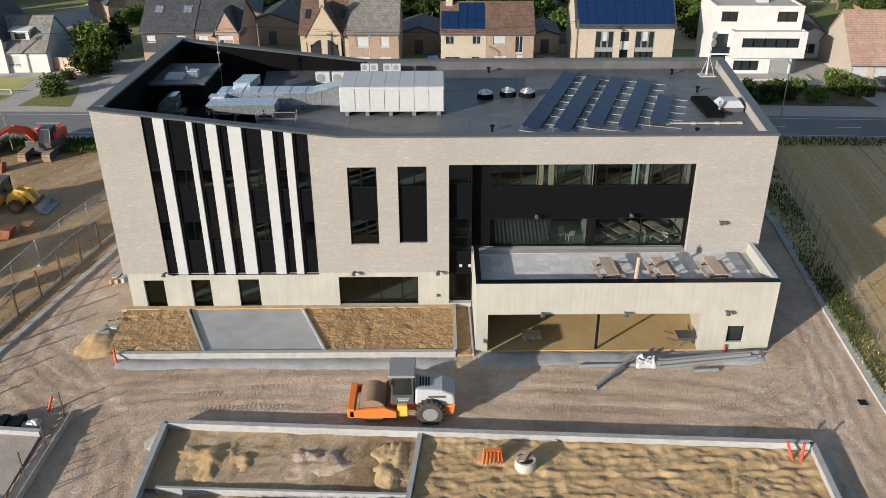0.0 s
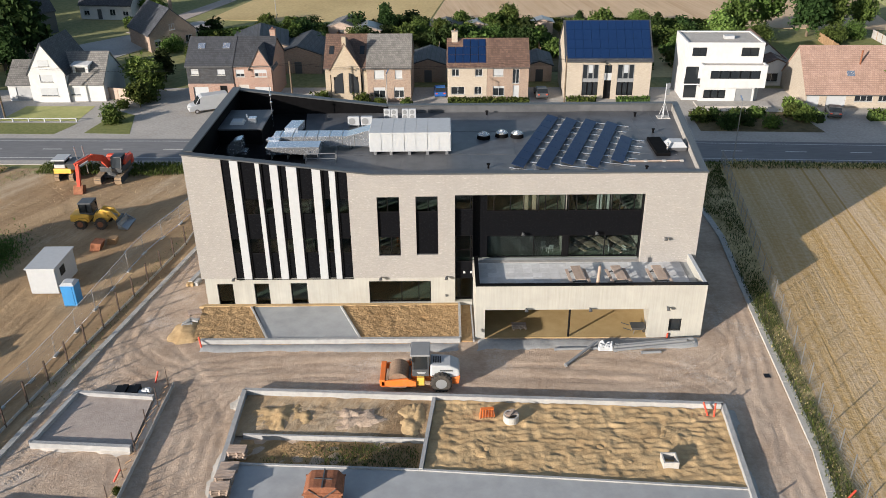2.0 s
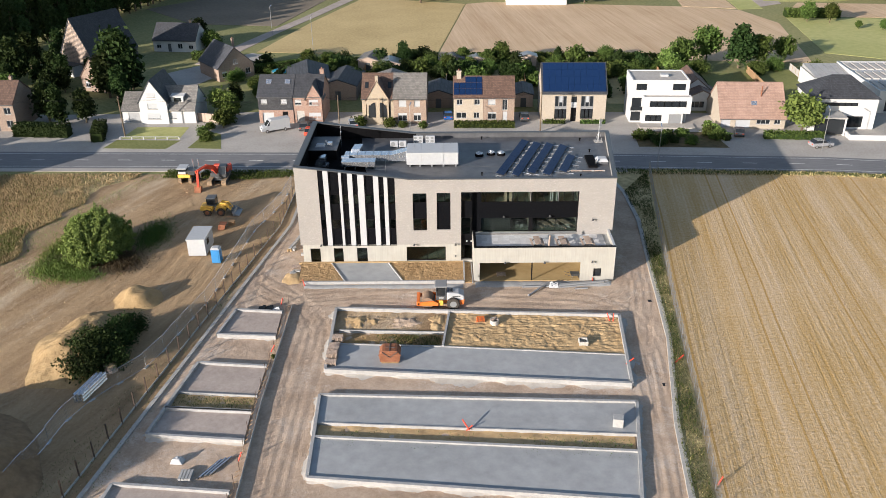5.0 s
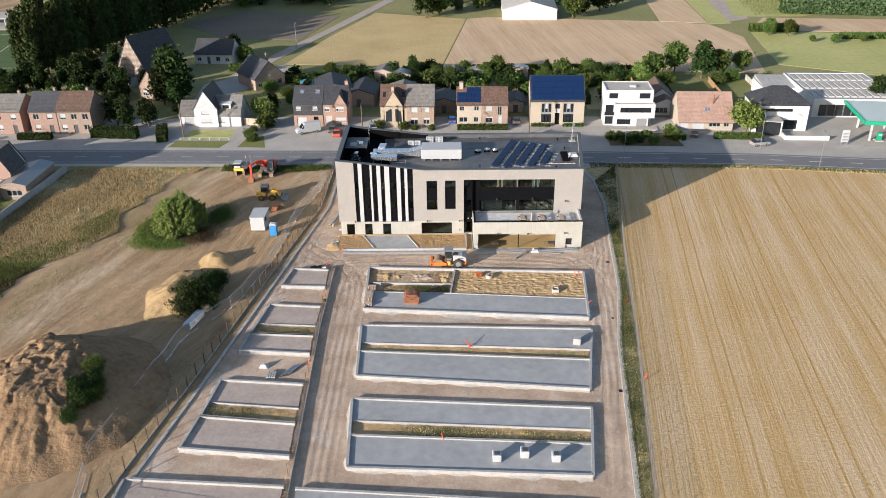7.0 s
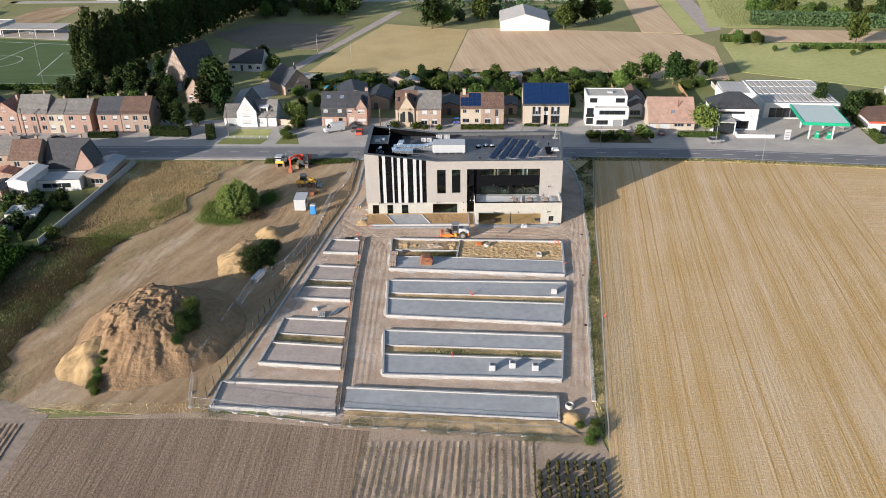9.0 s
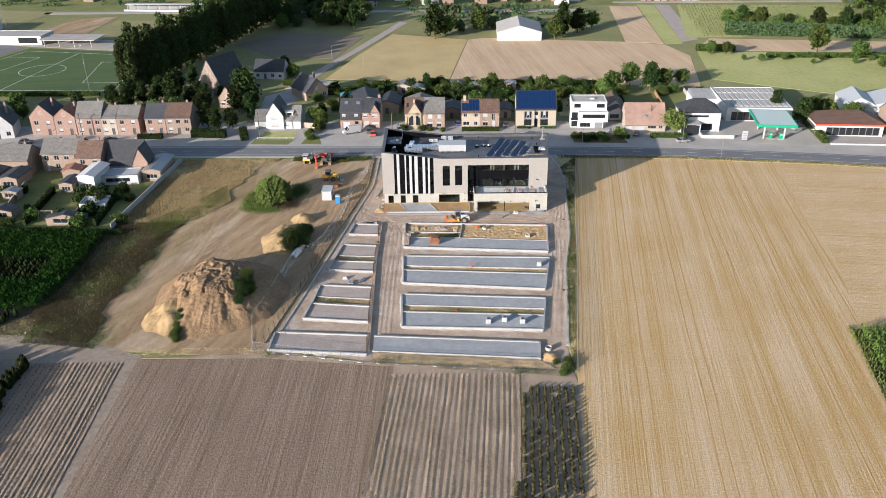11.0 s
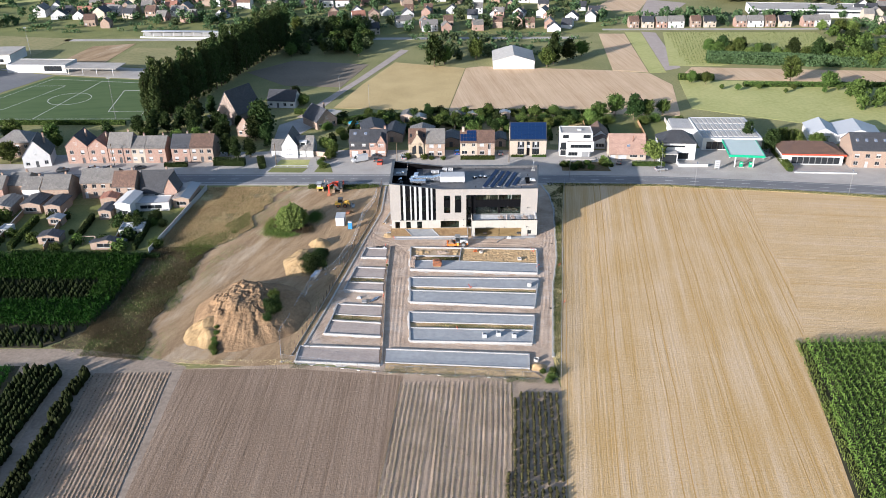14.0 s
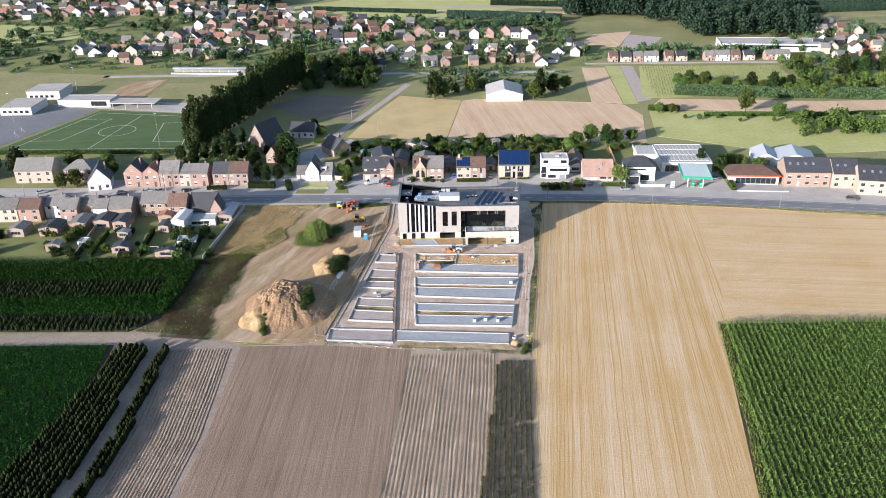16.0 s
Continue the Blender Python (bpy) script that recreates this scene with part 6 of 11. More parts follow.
for x in (-18.6, -17.45):
    part("pillar", Shape().beam((x + 0.03, 28.9, 1.7), (x + 0.03, 29.3, 2.87), 0.08).beam((x + 0.03, 30.65, 1.7), (x + 0.03, 30.6, 2.87), 0.08), "darkgrey", ec)
boom = Shape()
B = [(-19.0, 29.6, 1.7), (-19.4, 28.9, 3.0), (-20.2, 27.8, 3.55), (-21.6, 26.4, 3.0)]
for i, (a, b) in enumerate(zip(B, B[1:])):
    boom.beam(a, b, 0.42, (0.7, 0.75, 0.55)[i])
part("boom", boom, "red", ex)
part("boom_label", Shape().beam((-20.45, 27.3, 3.25), (-21.2, 26.55, 2.95), 0.44, 0.22), "white", ex, "white panel on the boom")
part("arm", Shape().beam((-21.4, 26.6, 3.2), (-21.3, 25.7, 0.75), 0.36, 0.5), "red", ex)
part("ram", Shape().tube((-19.2, 28.9, 1.9), (-20.1, 27.9, 3.2), 0.08).tube((-20.3, 27.7, 3.95), (-21.5, 26.6, 3.5), 0.08), "steel", ex)
part("bucket", Shape().front([(25.1, 0.0), (26.2, 0.05), (26.3, 0.7), (25.6, 0.95), (25.3, 0.5)], -21.9, -20.8), "rust", ex, bevel=0.03)
part("grab_rail", Shape().beam((-17.25, 30.0, 2.35), (-17.25, 30.0, 2.7), 0.05).beam((-17.25, 32.0, 2.35), (-17.25, 32.0, 2.7), 0.05).beam((-17.25, 30.0, 2.7), (-17.25, 32.0, 2.7), 0.05), "red", ex)

lo = thing("wheel_loader", "yellow wheel loader with dark cab and lowered bucket", "wheel loader", (-15.4, 16.8, 0))
part("rear_body", Shape().side([(-18.5, 0.75), (-16.6, 0.6), (-16.4, 1.5), (-17.3, 1.65), (-18.4, 1.5)], 16.2, 17.8), "yellow", lo, bevel=0.1)
part("fender", Shape().side([(-17.9, 0.95), (-17.5, 1.25), (-16.8, 1.25), (-16.5, 0.95)], 15.85, 16.2), "yellow", lo, bevel=0.04)
part("front_body", Shape().side([(-16.3, 0.6), (-14.7, 0.55), (-14.5, 1.1), (-15.0, 1.65), (-15.9, 1.6)], 16.5, 17.5), "yellow", lo, bevel=0.06)
lc = part("cab", Shape().box(-17.35, -15.95, 16.3, 17.7, 1.45, 1.75), "darkgrey", lo, "dark glazed cab")
part("cab_window", Shape().side([(-17.3, 1.75), (-15.95, 1.75), (-16.1, 2.7), (-17.25, 2.7)], 16.35, 17.65), "dim", lc)
part("cab_roof", Shape().box(-17.4, -15.95, 16.2, 17.8, 2.7, 2.85), "darkgrey", lc, bevel=0.05)
for x, y in ((-17.35, 16.3), (-16.65, 16.3), (-16.05, 16.3), (-17.35, 17.62), (-16.05, 17.62)):
    part("pillar", Shape().box(x, x + 0.08, y, y + 0.08, 1.75, 2.7), "black", lc)
for y in (16.55, 17.45):
    part("lift_arm", Shape().side([(-15.6, 1.6), (-15.2, 2.05), (-14.2, 1.8), (-13.5, 0.75), (-13.75, 0.6), (-14.4, 1.4), (-15.2, 1.6)], y - 0.12, y + 0.12), "yellow", lo, bevel=0.03)
part("quick_hitch", Shape().box(-13.65, -13.45, 16.1, 17.9, 0.35, 0.95), "darkgrey", lo)
part("ram", Shape().tube((-15.4, 17.0, 1.7), (-13.7, 17.0, 1.2), 0.08), "steel", lo)
part("bucket", Shape().side([(-13.45, 0.75), (-13.35, 0.1), (-12.4, 0.05), (-12.4, 0.1), (-13.2, 0.2), (-13.3, 0.78)], 15.7, 18.3).side([(-13.4, 0.75), (-13.35, 0.1), (-12.4, 0.05)], 15.66, 15.72).side([(-13.4, 0.75), (-13.35, 0.1), (-12.4, 0.05)], 18.28, 18.34), "steel", lo, "worn grey bucket")
for x in (-17.35, -15.25):
    wheel(lo, x, 15.85, 16.3, 0.58, 0.58, "rust", lugs=14)
    wheel(lo, x, 17.7, 18.15, 0.58, 0.58, "rust", lugs=14)

du = thing("site_dumper", "small yellow tracked dumper with white canopy in weeds", "dumper", (-24.6, 30.2, 0))
crawler(du, -25.6, -25.1, 29.0, 31.4)
crawler(du, -23.9, -23.4, 29.0, 31.4)
part("body", Shape().box(-25.7, -23.6, 29.3, 31.3, 0.9, 1.5), "yellow", du, bevel=0.06)
part("seat_box", Shape().box(-25.6, -24.3, 29.5, 31.2, 1.5, 1.95), "white", du, bevel=0.05)
part("cab_window", Shape().box(-25.5, -24.3, 29.6, 31.1, 1.95, 2.45), "dim", du)
part("canopy", Shape().box(-25.75, -24.1, 29.3, 31.4, 2.45, 2.62), "white", du, bevel=0.04)
part("tip_tray", Shape().prism([(-23.9, 29.4, 1.4), (-22.9, 29.4, 1.4), (-22.9, 31.2, 1.4), (-23.9, 31.2, 1.4)], [(-24.1, 29.2, 2.2), (-22.6, 29.2, 2.2), (-22.6, 31.4, 2.2), (-24.1, 31.4, 2.2)]), "darkgrey", du)
part("exhaust", Shape().tube((-23.0, 30.4, 1.4), (-23.2, 30.4, 3.9), 0.07), "galv", du)
part("exhaust", Shape().tube((-22.2, 30.6, 0.4), (-22.3, 30.6, 3.9), 0.07), "galv", du)

cb = thing("site_cabin", "white site cabin with a small dark window", "site cabin", (-15.2, 4.3, 0))
part("box", Shape().box(-16.5, -14.0, 2.4, 6.6, 0.15, 2.6), "white", cb, bevel=0.03)
part("roof", Shape().box(-16.6, -13.9, 2.3, 6.7, 2.6, 2.72), "white", cb)
part("window", Shape().box(-13.998, -13.95, 3.4, 4.3, 1.4, 2.2), "dim", cb)
part("skid", Shape().box(-16.4, -14.1, 2.6, 2.8, 0, 0.15).box(-16.4, -14.1, 6.2, 6.4, 0, 0.15), "steel", cb)
wc = thing("portable_toilet", "blue portable toilet with a pale roof", "portable toilet", (-12.1, 0.9, 0))
part("cabin", Shape().box(-12.7, -11.5, 0.3, 1.5, 0.1, 2.1), "blue", wc, bevel=0.04)
part("door", Shape().box(-12.5, -11.7, 0.27, 0.298, 0.2, 2.0), "blue", wc)
part("roof", Shape().prism([(-12.75, 0.25, 2.1), (-11.45, 0.25, 2.1), (-11.45, 1.55, 2.1), (-12.75, 1.55, 2.1)], [(-12.5, 0.5, 2.3), (-11.7, 0.5, 2.3), (-11.7, 1.3, 2.3), (-12.5, 1.3, 2.3)]), "white", wc)
part("base", Shape().box(-12.7, -11.5, 0.3, 1.5, 0, 0.1), "darkgrey", wc)
sc = thing("scrap_bucket", "rusty digger buckets lying abandoned in sand", "digger bucket", (-13.8, 11.6, 0))
part("bucket", Shape().side([(-14.6, 0), (-13.6, 0), (-13.3, 0.8), (-14.3, 0.9)], 10.9, 12.1), "rust", sc)
part("bucket", Shape().side([(-13.4, 0), (-12.5, 0), (-12.4, 0.6), (-13.2, 0.7)], 12.3, 13.2), "oldwood", sc)

# ---- loose things on the site ----
sk = thing("skip", "rust-red steel skip with chains on a slab", "skip", (13.3, -23.2, 0.32))
hull = [(12.25, 0.55), (14.45, 0.55), (14.55, 1.5), (14.2, 1.95), (13.9, 2.0), (12.8, 2.0), (12.5, 1.95), (12.15, 1.5)]
part("hull", Shape().side(hull, -24.2, -22.6), "rust", sk, bevel=0.06)
for y in (-24.26, -22.6):
    part("rim", Shape().side([(12.1, 1.42), (14.6, 1.42), (14.6, 1.54), (12.1, 1.54)], y, y + 0.06), "rust", sk)
part("chain", Shape().beam((12.5, -24.26, 1.9), (13.35, -24.28, 1.2), 0.05).beam((14.2, -24.26, 1.9), (13.35, -24.28, 1.2), 0.05).beam((12.8, -23.4, 2.02), (13.9, -23.5, 2.02), 0.05), "darkgrey", sk)
part("lid_seam", Shape().box(13.3, 13.38, -24.22, -22.58, 2.0, 2.05), "darkgrey", sk)
for y in (-24.0, -23.4, -22.85):
    part("pallet_board", Shape().box(12.4, 14.3, y - 0.12, y + 0.12, 0.32, 0.55), "oldwood", sk)


def pallet():
    t = thing("pallet", "weathered wooden pallet in a low stack", "pallet", (0, 0, 0), "wooden pallets")
    for i in range(7):
        part("deck_board", Shape().box(-0.6, 0.6, -0.4 + i * 0.118, -0.31 + i * 0.118, 0.12, 0.145), "timber", t)
    for x in (-0.55, 0.0, 0.45):
        part("bearer", Shape().box(x, x + 0.1, -0.4, 0.4, 0, 0.12), "timber", t)
    return t


pa = pallet()
k = 0
for x, y, n in ((6.75, -24.2, 3), (6.75, -23.0, 5), (6.75, -21.8, 4), (6.8, -20.7, 2), (7.0, -19.4, 4)):
    for i in range(n):
        copy_thing(pa, pose(x + random.uniform(-0.05, 0.05), y, 0.33 + i * 0.15, 0, 0, random.uniform(-8, 8)))
copy_thing(pa, pose(26.95, -3.6, 0.06, 0, 0, 4))
copy_thing(pa, pose(26.9, -3.6, 0.21, 0, 0, -3))
pa.matrix_basis = pose(-0.9, -0.9, 0.02, 0, 0, 20)

for (x, y), r in (((25.4, -15.8), 0.55), ((35.1, -67.7), 0.6)):
    rg = thing("manhole_ring", "pale concrete manhole ring half sunk in sand", "manhole ring", (x, y, 0.2), "manhole rings")
    s = Shape()
    n = 20
    for i in range(n):
        a = 2 * math.pi * i / n
        for rr, z in ((r, 0.1), (r, 0.75), (r * 0.8, 0.75), (r * 0.8, 0.1)):
            s.v.append((x + rr * math.cos(a), y + rr * math.sin(a), z))
    s.f = [(i * 4 + j, ((i + 1) % n) * 4 + j, ((i + 1) % n) * 4 + (j + 1) % 4, i * 4 + (j + 1) % 4) for i in range(n) for j in range(4)]
    part("ring", s, "kerb", rg)
part("cover_board", Shape().beam((25.0, -15.9, 0.78), (25.8, -15.6, 0.78), 0.4, 0.05).beam((25.2, -16.1, 0.85), (25.6, -15.4, 0.9), 0.2, 0.05), "timber", bpy.data.objects["manhole_ring"])
sq = thing("manhole_box", "square concrete inspection box in sand", "manhole box", (35.4, -20.3, 0.2))
s = Shape().box(34.9, 35.9, -20.8, -20.7, 0.1, 0.75).box(34.9, 35.9, -19.9, -19.8, 0.1, 0.75).box(34.9, 35.0, -20.7, -19.9, 0.1, 0.75).box(35.8, 35.9, -20.7, -19.9, 0.1, 0.75)
part("wall", s, "kerb", sq)
oc = thing("formwork_plate", "orange ribbed steel plate standing in sand", "formwork", (23.7, -15.2, 0.2))
part("plate", Shape().prism([(23.2, -15.6, 0.15), (24.3, -15.5, 0.15), (24.3, -14.9, 0.15), (23.2, -15.0, 0.15)], [(23.3, -15.4, 0.8), (24.2, -15.3, 0.8), (24.2, -15.0, 0.8), (23.3, -15.1, 0.8)]), "orange", oc)
for i in range(6):
    part("rib", Shape().beam((23.25 + i * 0.19, -15.62, 0.2), (23.33 + i * 0.17, -15.42, 0.82), 0.05), "rust", oc)
for pts in ([(39.3, -15.4, 0.2), (39.0, -15.0, 1.1)], [(39.7, -15.5, 0.2), (39.75, -15.3, 1.2)], [(39.5, -24.5, 0.3), (40.4, -24.2, 0.9)], [(21.9, -35.6, 0.3), (21.2, -35.0, 1.2)], [(21.6, -35.5, 0.2), (22.2, -35.3, 0.7)],
            [(1.1, -6.3, 0.1), (0.8, -5.7, 0.7)], [(38.85, -5.3, 0.05), (38.85, -5.3, 0.5)], [(-1.2, -10.9, 0.0), (-1.0, -10.5, 0.8)], [(18.3, -55.0, 0.1), (18.0, -54.6, 1.1)], [(-0.3, -22.0, 0.5), (0.1, -21.6, 1.2)], [(0.0, -40.0, 0.4), (0.3, -39.6, 1.2)],
            [(45.0, -24.0, 0.0), (46.2, -23.2, 0.6)], [(44.3, -43.0, 0.0), (44.7, -42.8, 0.8)]):
    single("waiting_pipe", Shape().tube(*pts, 0.07), "red", "short red plastic pipe end sticking out of the ground", "pipe", "red pipe ends")
blk = thing("concrete_block", "pale hollow concrete block standing on a slab", "concrete block", (36.7, -34.8, 0.28))
part("block", Shape().slab([(36.1, -35.2), (37.1, -35.4), (37.3, -34.5), (36.3, -34.3)], 0.28, 1.25), "plotwall", blk, bevel=0.02)
for x, y in ((24.3, -58.4), (27.5, -57.8), (31.0, -58.5)):
    b = thing("big_bag", "white builder's bag with an open rim on a slab", "builder's bag", (x, y, 0.3), "white builder's bags")
    part("bag", Shape().prism([(x - 0.5, y - 0.5, 0.3), (x + 0.5, y - 0.5, 0.3), (x + 0.5, y + 0.5, 0.3), (x - 0.5, y + 0.5, 0.3)], [(x - 0.55, y - 0.5, 1.25), (x + 0.5, y - 0.55, 1.3), (x + 0.55, y + 0.5, 1.2), (x - 0.5, y + 0.55, 1.35)]), "white", b, bevel=0.1)
    part("opening", Shape().box(x - 0.3, x + 0.3, y - 0.3, y + 0.3, 1.22, 1.3), "darkgrey", b)
for i, (a, b) in enumerate((((30.1, -9.1, 0.12), (32.9, -6.4, 0.5)), ((34.2, -7.1, 0.12), (40.6, -6.1, 0.12)), ((34.3, -6.85, 0.12), (40.9, -5.95, 0.12)), ((34.2, -6.95, 0.33), (40.2, -6.05, 0.33)), ((34.0, -6.6, 0.12), (39.9, -5.7, 0.12)), ((34.4, -6.7, 0.34), (40.8, -5.8, 0.33)),
                            ((29.5, -6.9, 0.12), (33.0, -6.8, 0.12)), ((36.3, -7.4, 0.08), (37.9, -7.3, 0.08)))):
    s = Shape().tube(a, b, 0.12, n=12)
    pp = thing("drain_pipe", "long grey plastic drain pipe lying on the ground", "pipe", a, "grey drain pipes")
    part("pipe", s, "grey", pp)
    part("socket", Shape().tube(a, lerp(a, b, 0.04), 0.15, n=12), "grey", pp)
bg = thing("plastic_wrap", "crumpled white plastic sheeting among pipes", "plastic sheet", (33.5, -6.7, 0))
s = Shape()
for j in range(11):
    for i in range(15):
        x, y = 33.0 + i * 0.09, -7.1 + j * 0.08
        edge = i in (0, 14) or j in (0, 10)
        s.v.append((x + 0.1 * noise.noise((x * 3, y * 3, 1)), y + 0.1 * noise.noise((x * 3, y * 3, 2)), 0.04 if edge else 0.42 + 0.35 * noise.noise((x * 3.5, y * 3.5, 4)) + 0.12 * noise.noise((x * 9, y * 9, 4))))
s.f = [(j * 15 + i, j * 15 + i + 1, (j + 1) * 15 + i + 1, (j + 1) * 15 + i) for j in range(10) for i in range(14)]
part("sheet", s, "white", bg)
wb = thing("wheelbarrow", "dark wheelbarrow with tools in the bay", "wheelbarrow", (36.6, -4.4, 0.05))
part("tray", Shape().prism([(36.2, -4.7, 0.45), (36.9, -4.7, 0.45), (36.9, -4.1, 0.45), (36.2, -4.1, 0.45)], [(36.0, -4.85, 0.75), (37.2, -4.85, 0.75), (37.2, -3.95, 0.75), (36.0, -3.95, 0.75)]), "darkgrey", wb)
part("handle", Shape().beam((36.0, -4.8, 0.5), (35.3, -4.8, 0.75), 0.05).beam((36.0, -4.0, 0.5), (35.3, -4.0, 0.75), 0.05), "darkgrey", wb)
part("wheel", Shape().tube((37.2, -4.45, 0.25), (37.2, -4.35, 0.25), 0.2, n=14), "rubber", wb)
part("leg", Shape().beam((36.2, -4.7, 0.05), (36.3, -4.7, 0.5), 0.04).beam((36.2, -4.1, 0.05), (36.3, -4.1, 0.5), 0.04), "steel", wb)
for x, y, a in ((-0.9, -3.2, 20), (-0.5, -2.4, -15), (-1.0, -2.7, 60), (-0.3, 2.6, 5), (-2.0, 4.3, 80)):
    c = thing("rubble_block", "broken pale concrete block on dirt", "rubble", (0, 0, 0), "rubble blocks")
    part("block", Shape().box(-0.45, 0.45, -0.2, 0.2, 0, 0.35), "plotwall", c, bevel=0.02)
    part("recess", Shape().box(-0.25, 0.25, -0.1, 0.1, 0.351, 0.36), "kerb", c)
    c.matrix_basis = pose(x, y, 0, 0, 0, a)
cu = thing("loose_kerb", "long pale kerb lying beside the building", "kerb", (-1.5, 8, 0))
part("stone", Shape().beam((-2.6, 4.0, 0.2), (-0.9, 12.0, 0.2), 0.4, 0.4), "plotwall", cu)
part("end_cap", Shape().box(-2.9, -2.3, 3.7, 4.05, 0, 0.35), "sand", cu)
cr = thing("plastic_crate", "black plastic crates stacked beside a plot", "crate", (-3.0, -12.2, 0))
for i in range(4):
    part("crate", Shape().box(-3.7 + i * 0.45, -3.3 + i * 0.45, -12.7, -11.7, 0, 0.4 + 0.1 * (i % 2)), "black", cr)
wbag = thing("cement_bags", "white cement bags in a loose heap", "cement bag", (-1.8, -12.3, 0))
for i in range(4):
    part("bag", Shape().prism([(-2.3 + i * 0.25, -12.7 + 0.1 * i, 0.1 * i), (-1.6 + i * 0.2, -12.6, 0.1 * i), (-1.6 + i * 0.2, -12.0, 0.1 * i), (-2.3 + i * 0.25, -12.1, 0.1 * i)],
                              [(-2.2 + i * 0.25, -12.6 + 0.1 * i, 0.25 + 0.1 * i), (-1.7 + i * 0.2, -12.5, 0.3 + 0.1 * i), (-1.7 + i * 0.2, -12.1, 0.25 + 0.1 * i), (-2.2 + i * 0.25, -12.2, 0.28 + 0.1 * i)]), "white", wbag, bevel=0.04)
dk = thing("stone_slabs", "stack of pale stone slabs in a gravel plot", "stone slab", (-4.5, -41.4, 0))
for i in range(4):
    part("slab", Shape().box(-5.1 + i * 0.3, -4.85 + i * 0.3, -42.3, -41.0, 0, 0.35), "plotwall", dk)
hb = thing("heap_bag", "white bag slumped on gravel", "builder's bag", (-5.9, -39.6, 0))
part("bag", Shape().prism([(-6.6, -40.0, 0), (-5.3, -40.1, 0), (-5.2, -39.2, 0), (-6.5, -39.1, 0)], [(-6.3, -39.8, 0.6), (-5.6, -39.9, 0.5), (-5.5, -39.4, 0.55), (-6.2, -39.3, 0.4)]), "white", hb, bevel=0.1)
part("tie", Shape().box(-6.0, -5.8, -39.7, -39.5, 0.5, 0.66), "white", hb)
st = thing("steel_profiles", "bundle of shiny steel profiles on the ground", "steel profile", (-2.4, -40.6, 0))
for i in range(6):
    part("profile", Shape().beam((-3.4 + i * 0.22, -42.0 + 0.1 * i, 0.12 + 0.1 * (i % 2)), (-2.0 + i * 0.22, -39.6 + 0.1 * i, 0.12 + 0.1 * (i % 2)), 0.14, 0.1), "galv" if i % 2 else "darkgrey", st)
pk = thing("pipe_stack", "stack of blue-grey plastic pipes beside a bush", "pipe", (-18.2, -28, 0))
for i in range(9):
    part("pipe", Shape().tube((-19.3 + (i % 3) * 0.4, -30.5, 0.2 + (i // 3) * 0.38), (-18.3 + (i % 3) * 0.4, -26.5, 0.2 + (i // 3) * 0.38), 0.19, n=10), "galv", pk)
sb = thing("sand_bag", "pale open bag of sand by a fence", "builder's bag", (-17.6, -24.8, 0))
part("bag", Shape().tube((-17.6, -24.8, 0), (-17.6, -24.8, 0.9), 0.65, 0.7, 14), "timber", sb)
part("fill", Shape().tube((-17.6, -24.8, 0.9), (-17.6, -24.8, 1.1), 0.62, 0.2, 14), "sand", sb)

# ---- terrace tables ----
tb = thing("picnic_table", "greyed wooden picnic table with two fixed benches", "picnic table", (0, 0, 0), "picnic tables on the terrace")
for i in range(5):
    part("top_board", Shape().box(-0.4 + i * 0.162, -0.25 + i * 0.162, -1.15, 1.15, 0.7, 0.75), "timber", tb)
for x in (-0.85, 0.6):
    part("bench", Shape().box(x, x + 0.25, -1.15, 1.15, 0.42, 0.46), "timber", tb)
for y in (-0.8, 0.8):
    part("leg", Shape().beam((-0.7, y, 0), (-0.2, y, 0.7), 0.09, 0.05).beam((0.7, y, 0), (0.2, y, 0.7), 0.09, 0.05).beam((-0.8, y, 0.38), (0.8, y, 0.38), 0.05, 0.09), "darkgrey", tb)
copy_thing(tb, pose(34.9, -3.1, TF + 0.01, 0, 0, 5))
copy_thing(tb, pose(38.2, -3.1, TF + 0.01, 0, 0, 3))
tb.matrix_basis = pose(31.6, -3.1, TF + 0.01, 0, 0, 4)
up = thing("folded_parasol", "folded brown parasol leaning on the terrace rail", "parasol", (33.0, -4.6, TF))
part("cover", Shape().tube((32.95, -4.6, TF), (33.05, -4.5, TF + 2.1), 0.16, 0.12), "timber", up)
part("tip", Shape().tube((33.05, -4.5, TF + 2.1), (33.06, -4.49, TF + 2.3), 0.03), "darkgrey", up)
for x, y in ((33.0, 2.6), (34.3, 3.0), (36.0, 2.4)):
    copy_thing(tb, pose(x, y, 4.21, 0, 0, 30))
ch = thing("shell_chair", "white plastic shell chair indoors", "chair", (0, 0, 0), "white shell chairs")
part("seat", Shape().box(-0.22, 0.22, -0.22, 0.22, 0.42, 0.46), "white", ch, bevel=0.02)
part("backrest", Shape().prism([(-0.22, 0.2, 0.46), (0.22, 0.2, 0.46), (0.22, 0.24, 0.46), (-0.22, 0.24, 0.46)], [(-0.2, 0.28, 0.85), (0.2, 0.28, 0.85), (0.2, 0.31, 0.85), (-0.2, 0.31, 0.85)]), "white", ch)
for x in (-0.18, 0.18):
    for y in (-0.18, 0.18):
        part("leg", Shape().beam((x, y, 0.42), (x * 1.2, y * 1.2, 0), 0.025), "white", ch)
for x, y, a in ((36.4, 1.7, 140), (35.2, 1.9, 80), (29.4, 2.2, 10)):
    copy_thing(ch, pose(x, y, 4.21, 0, 0, a))
ch.matrix_basis = pose(29.9, 2.0, 4.21, 0, 0, 200)


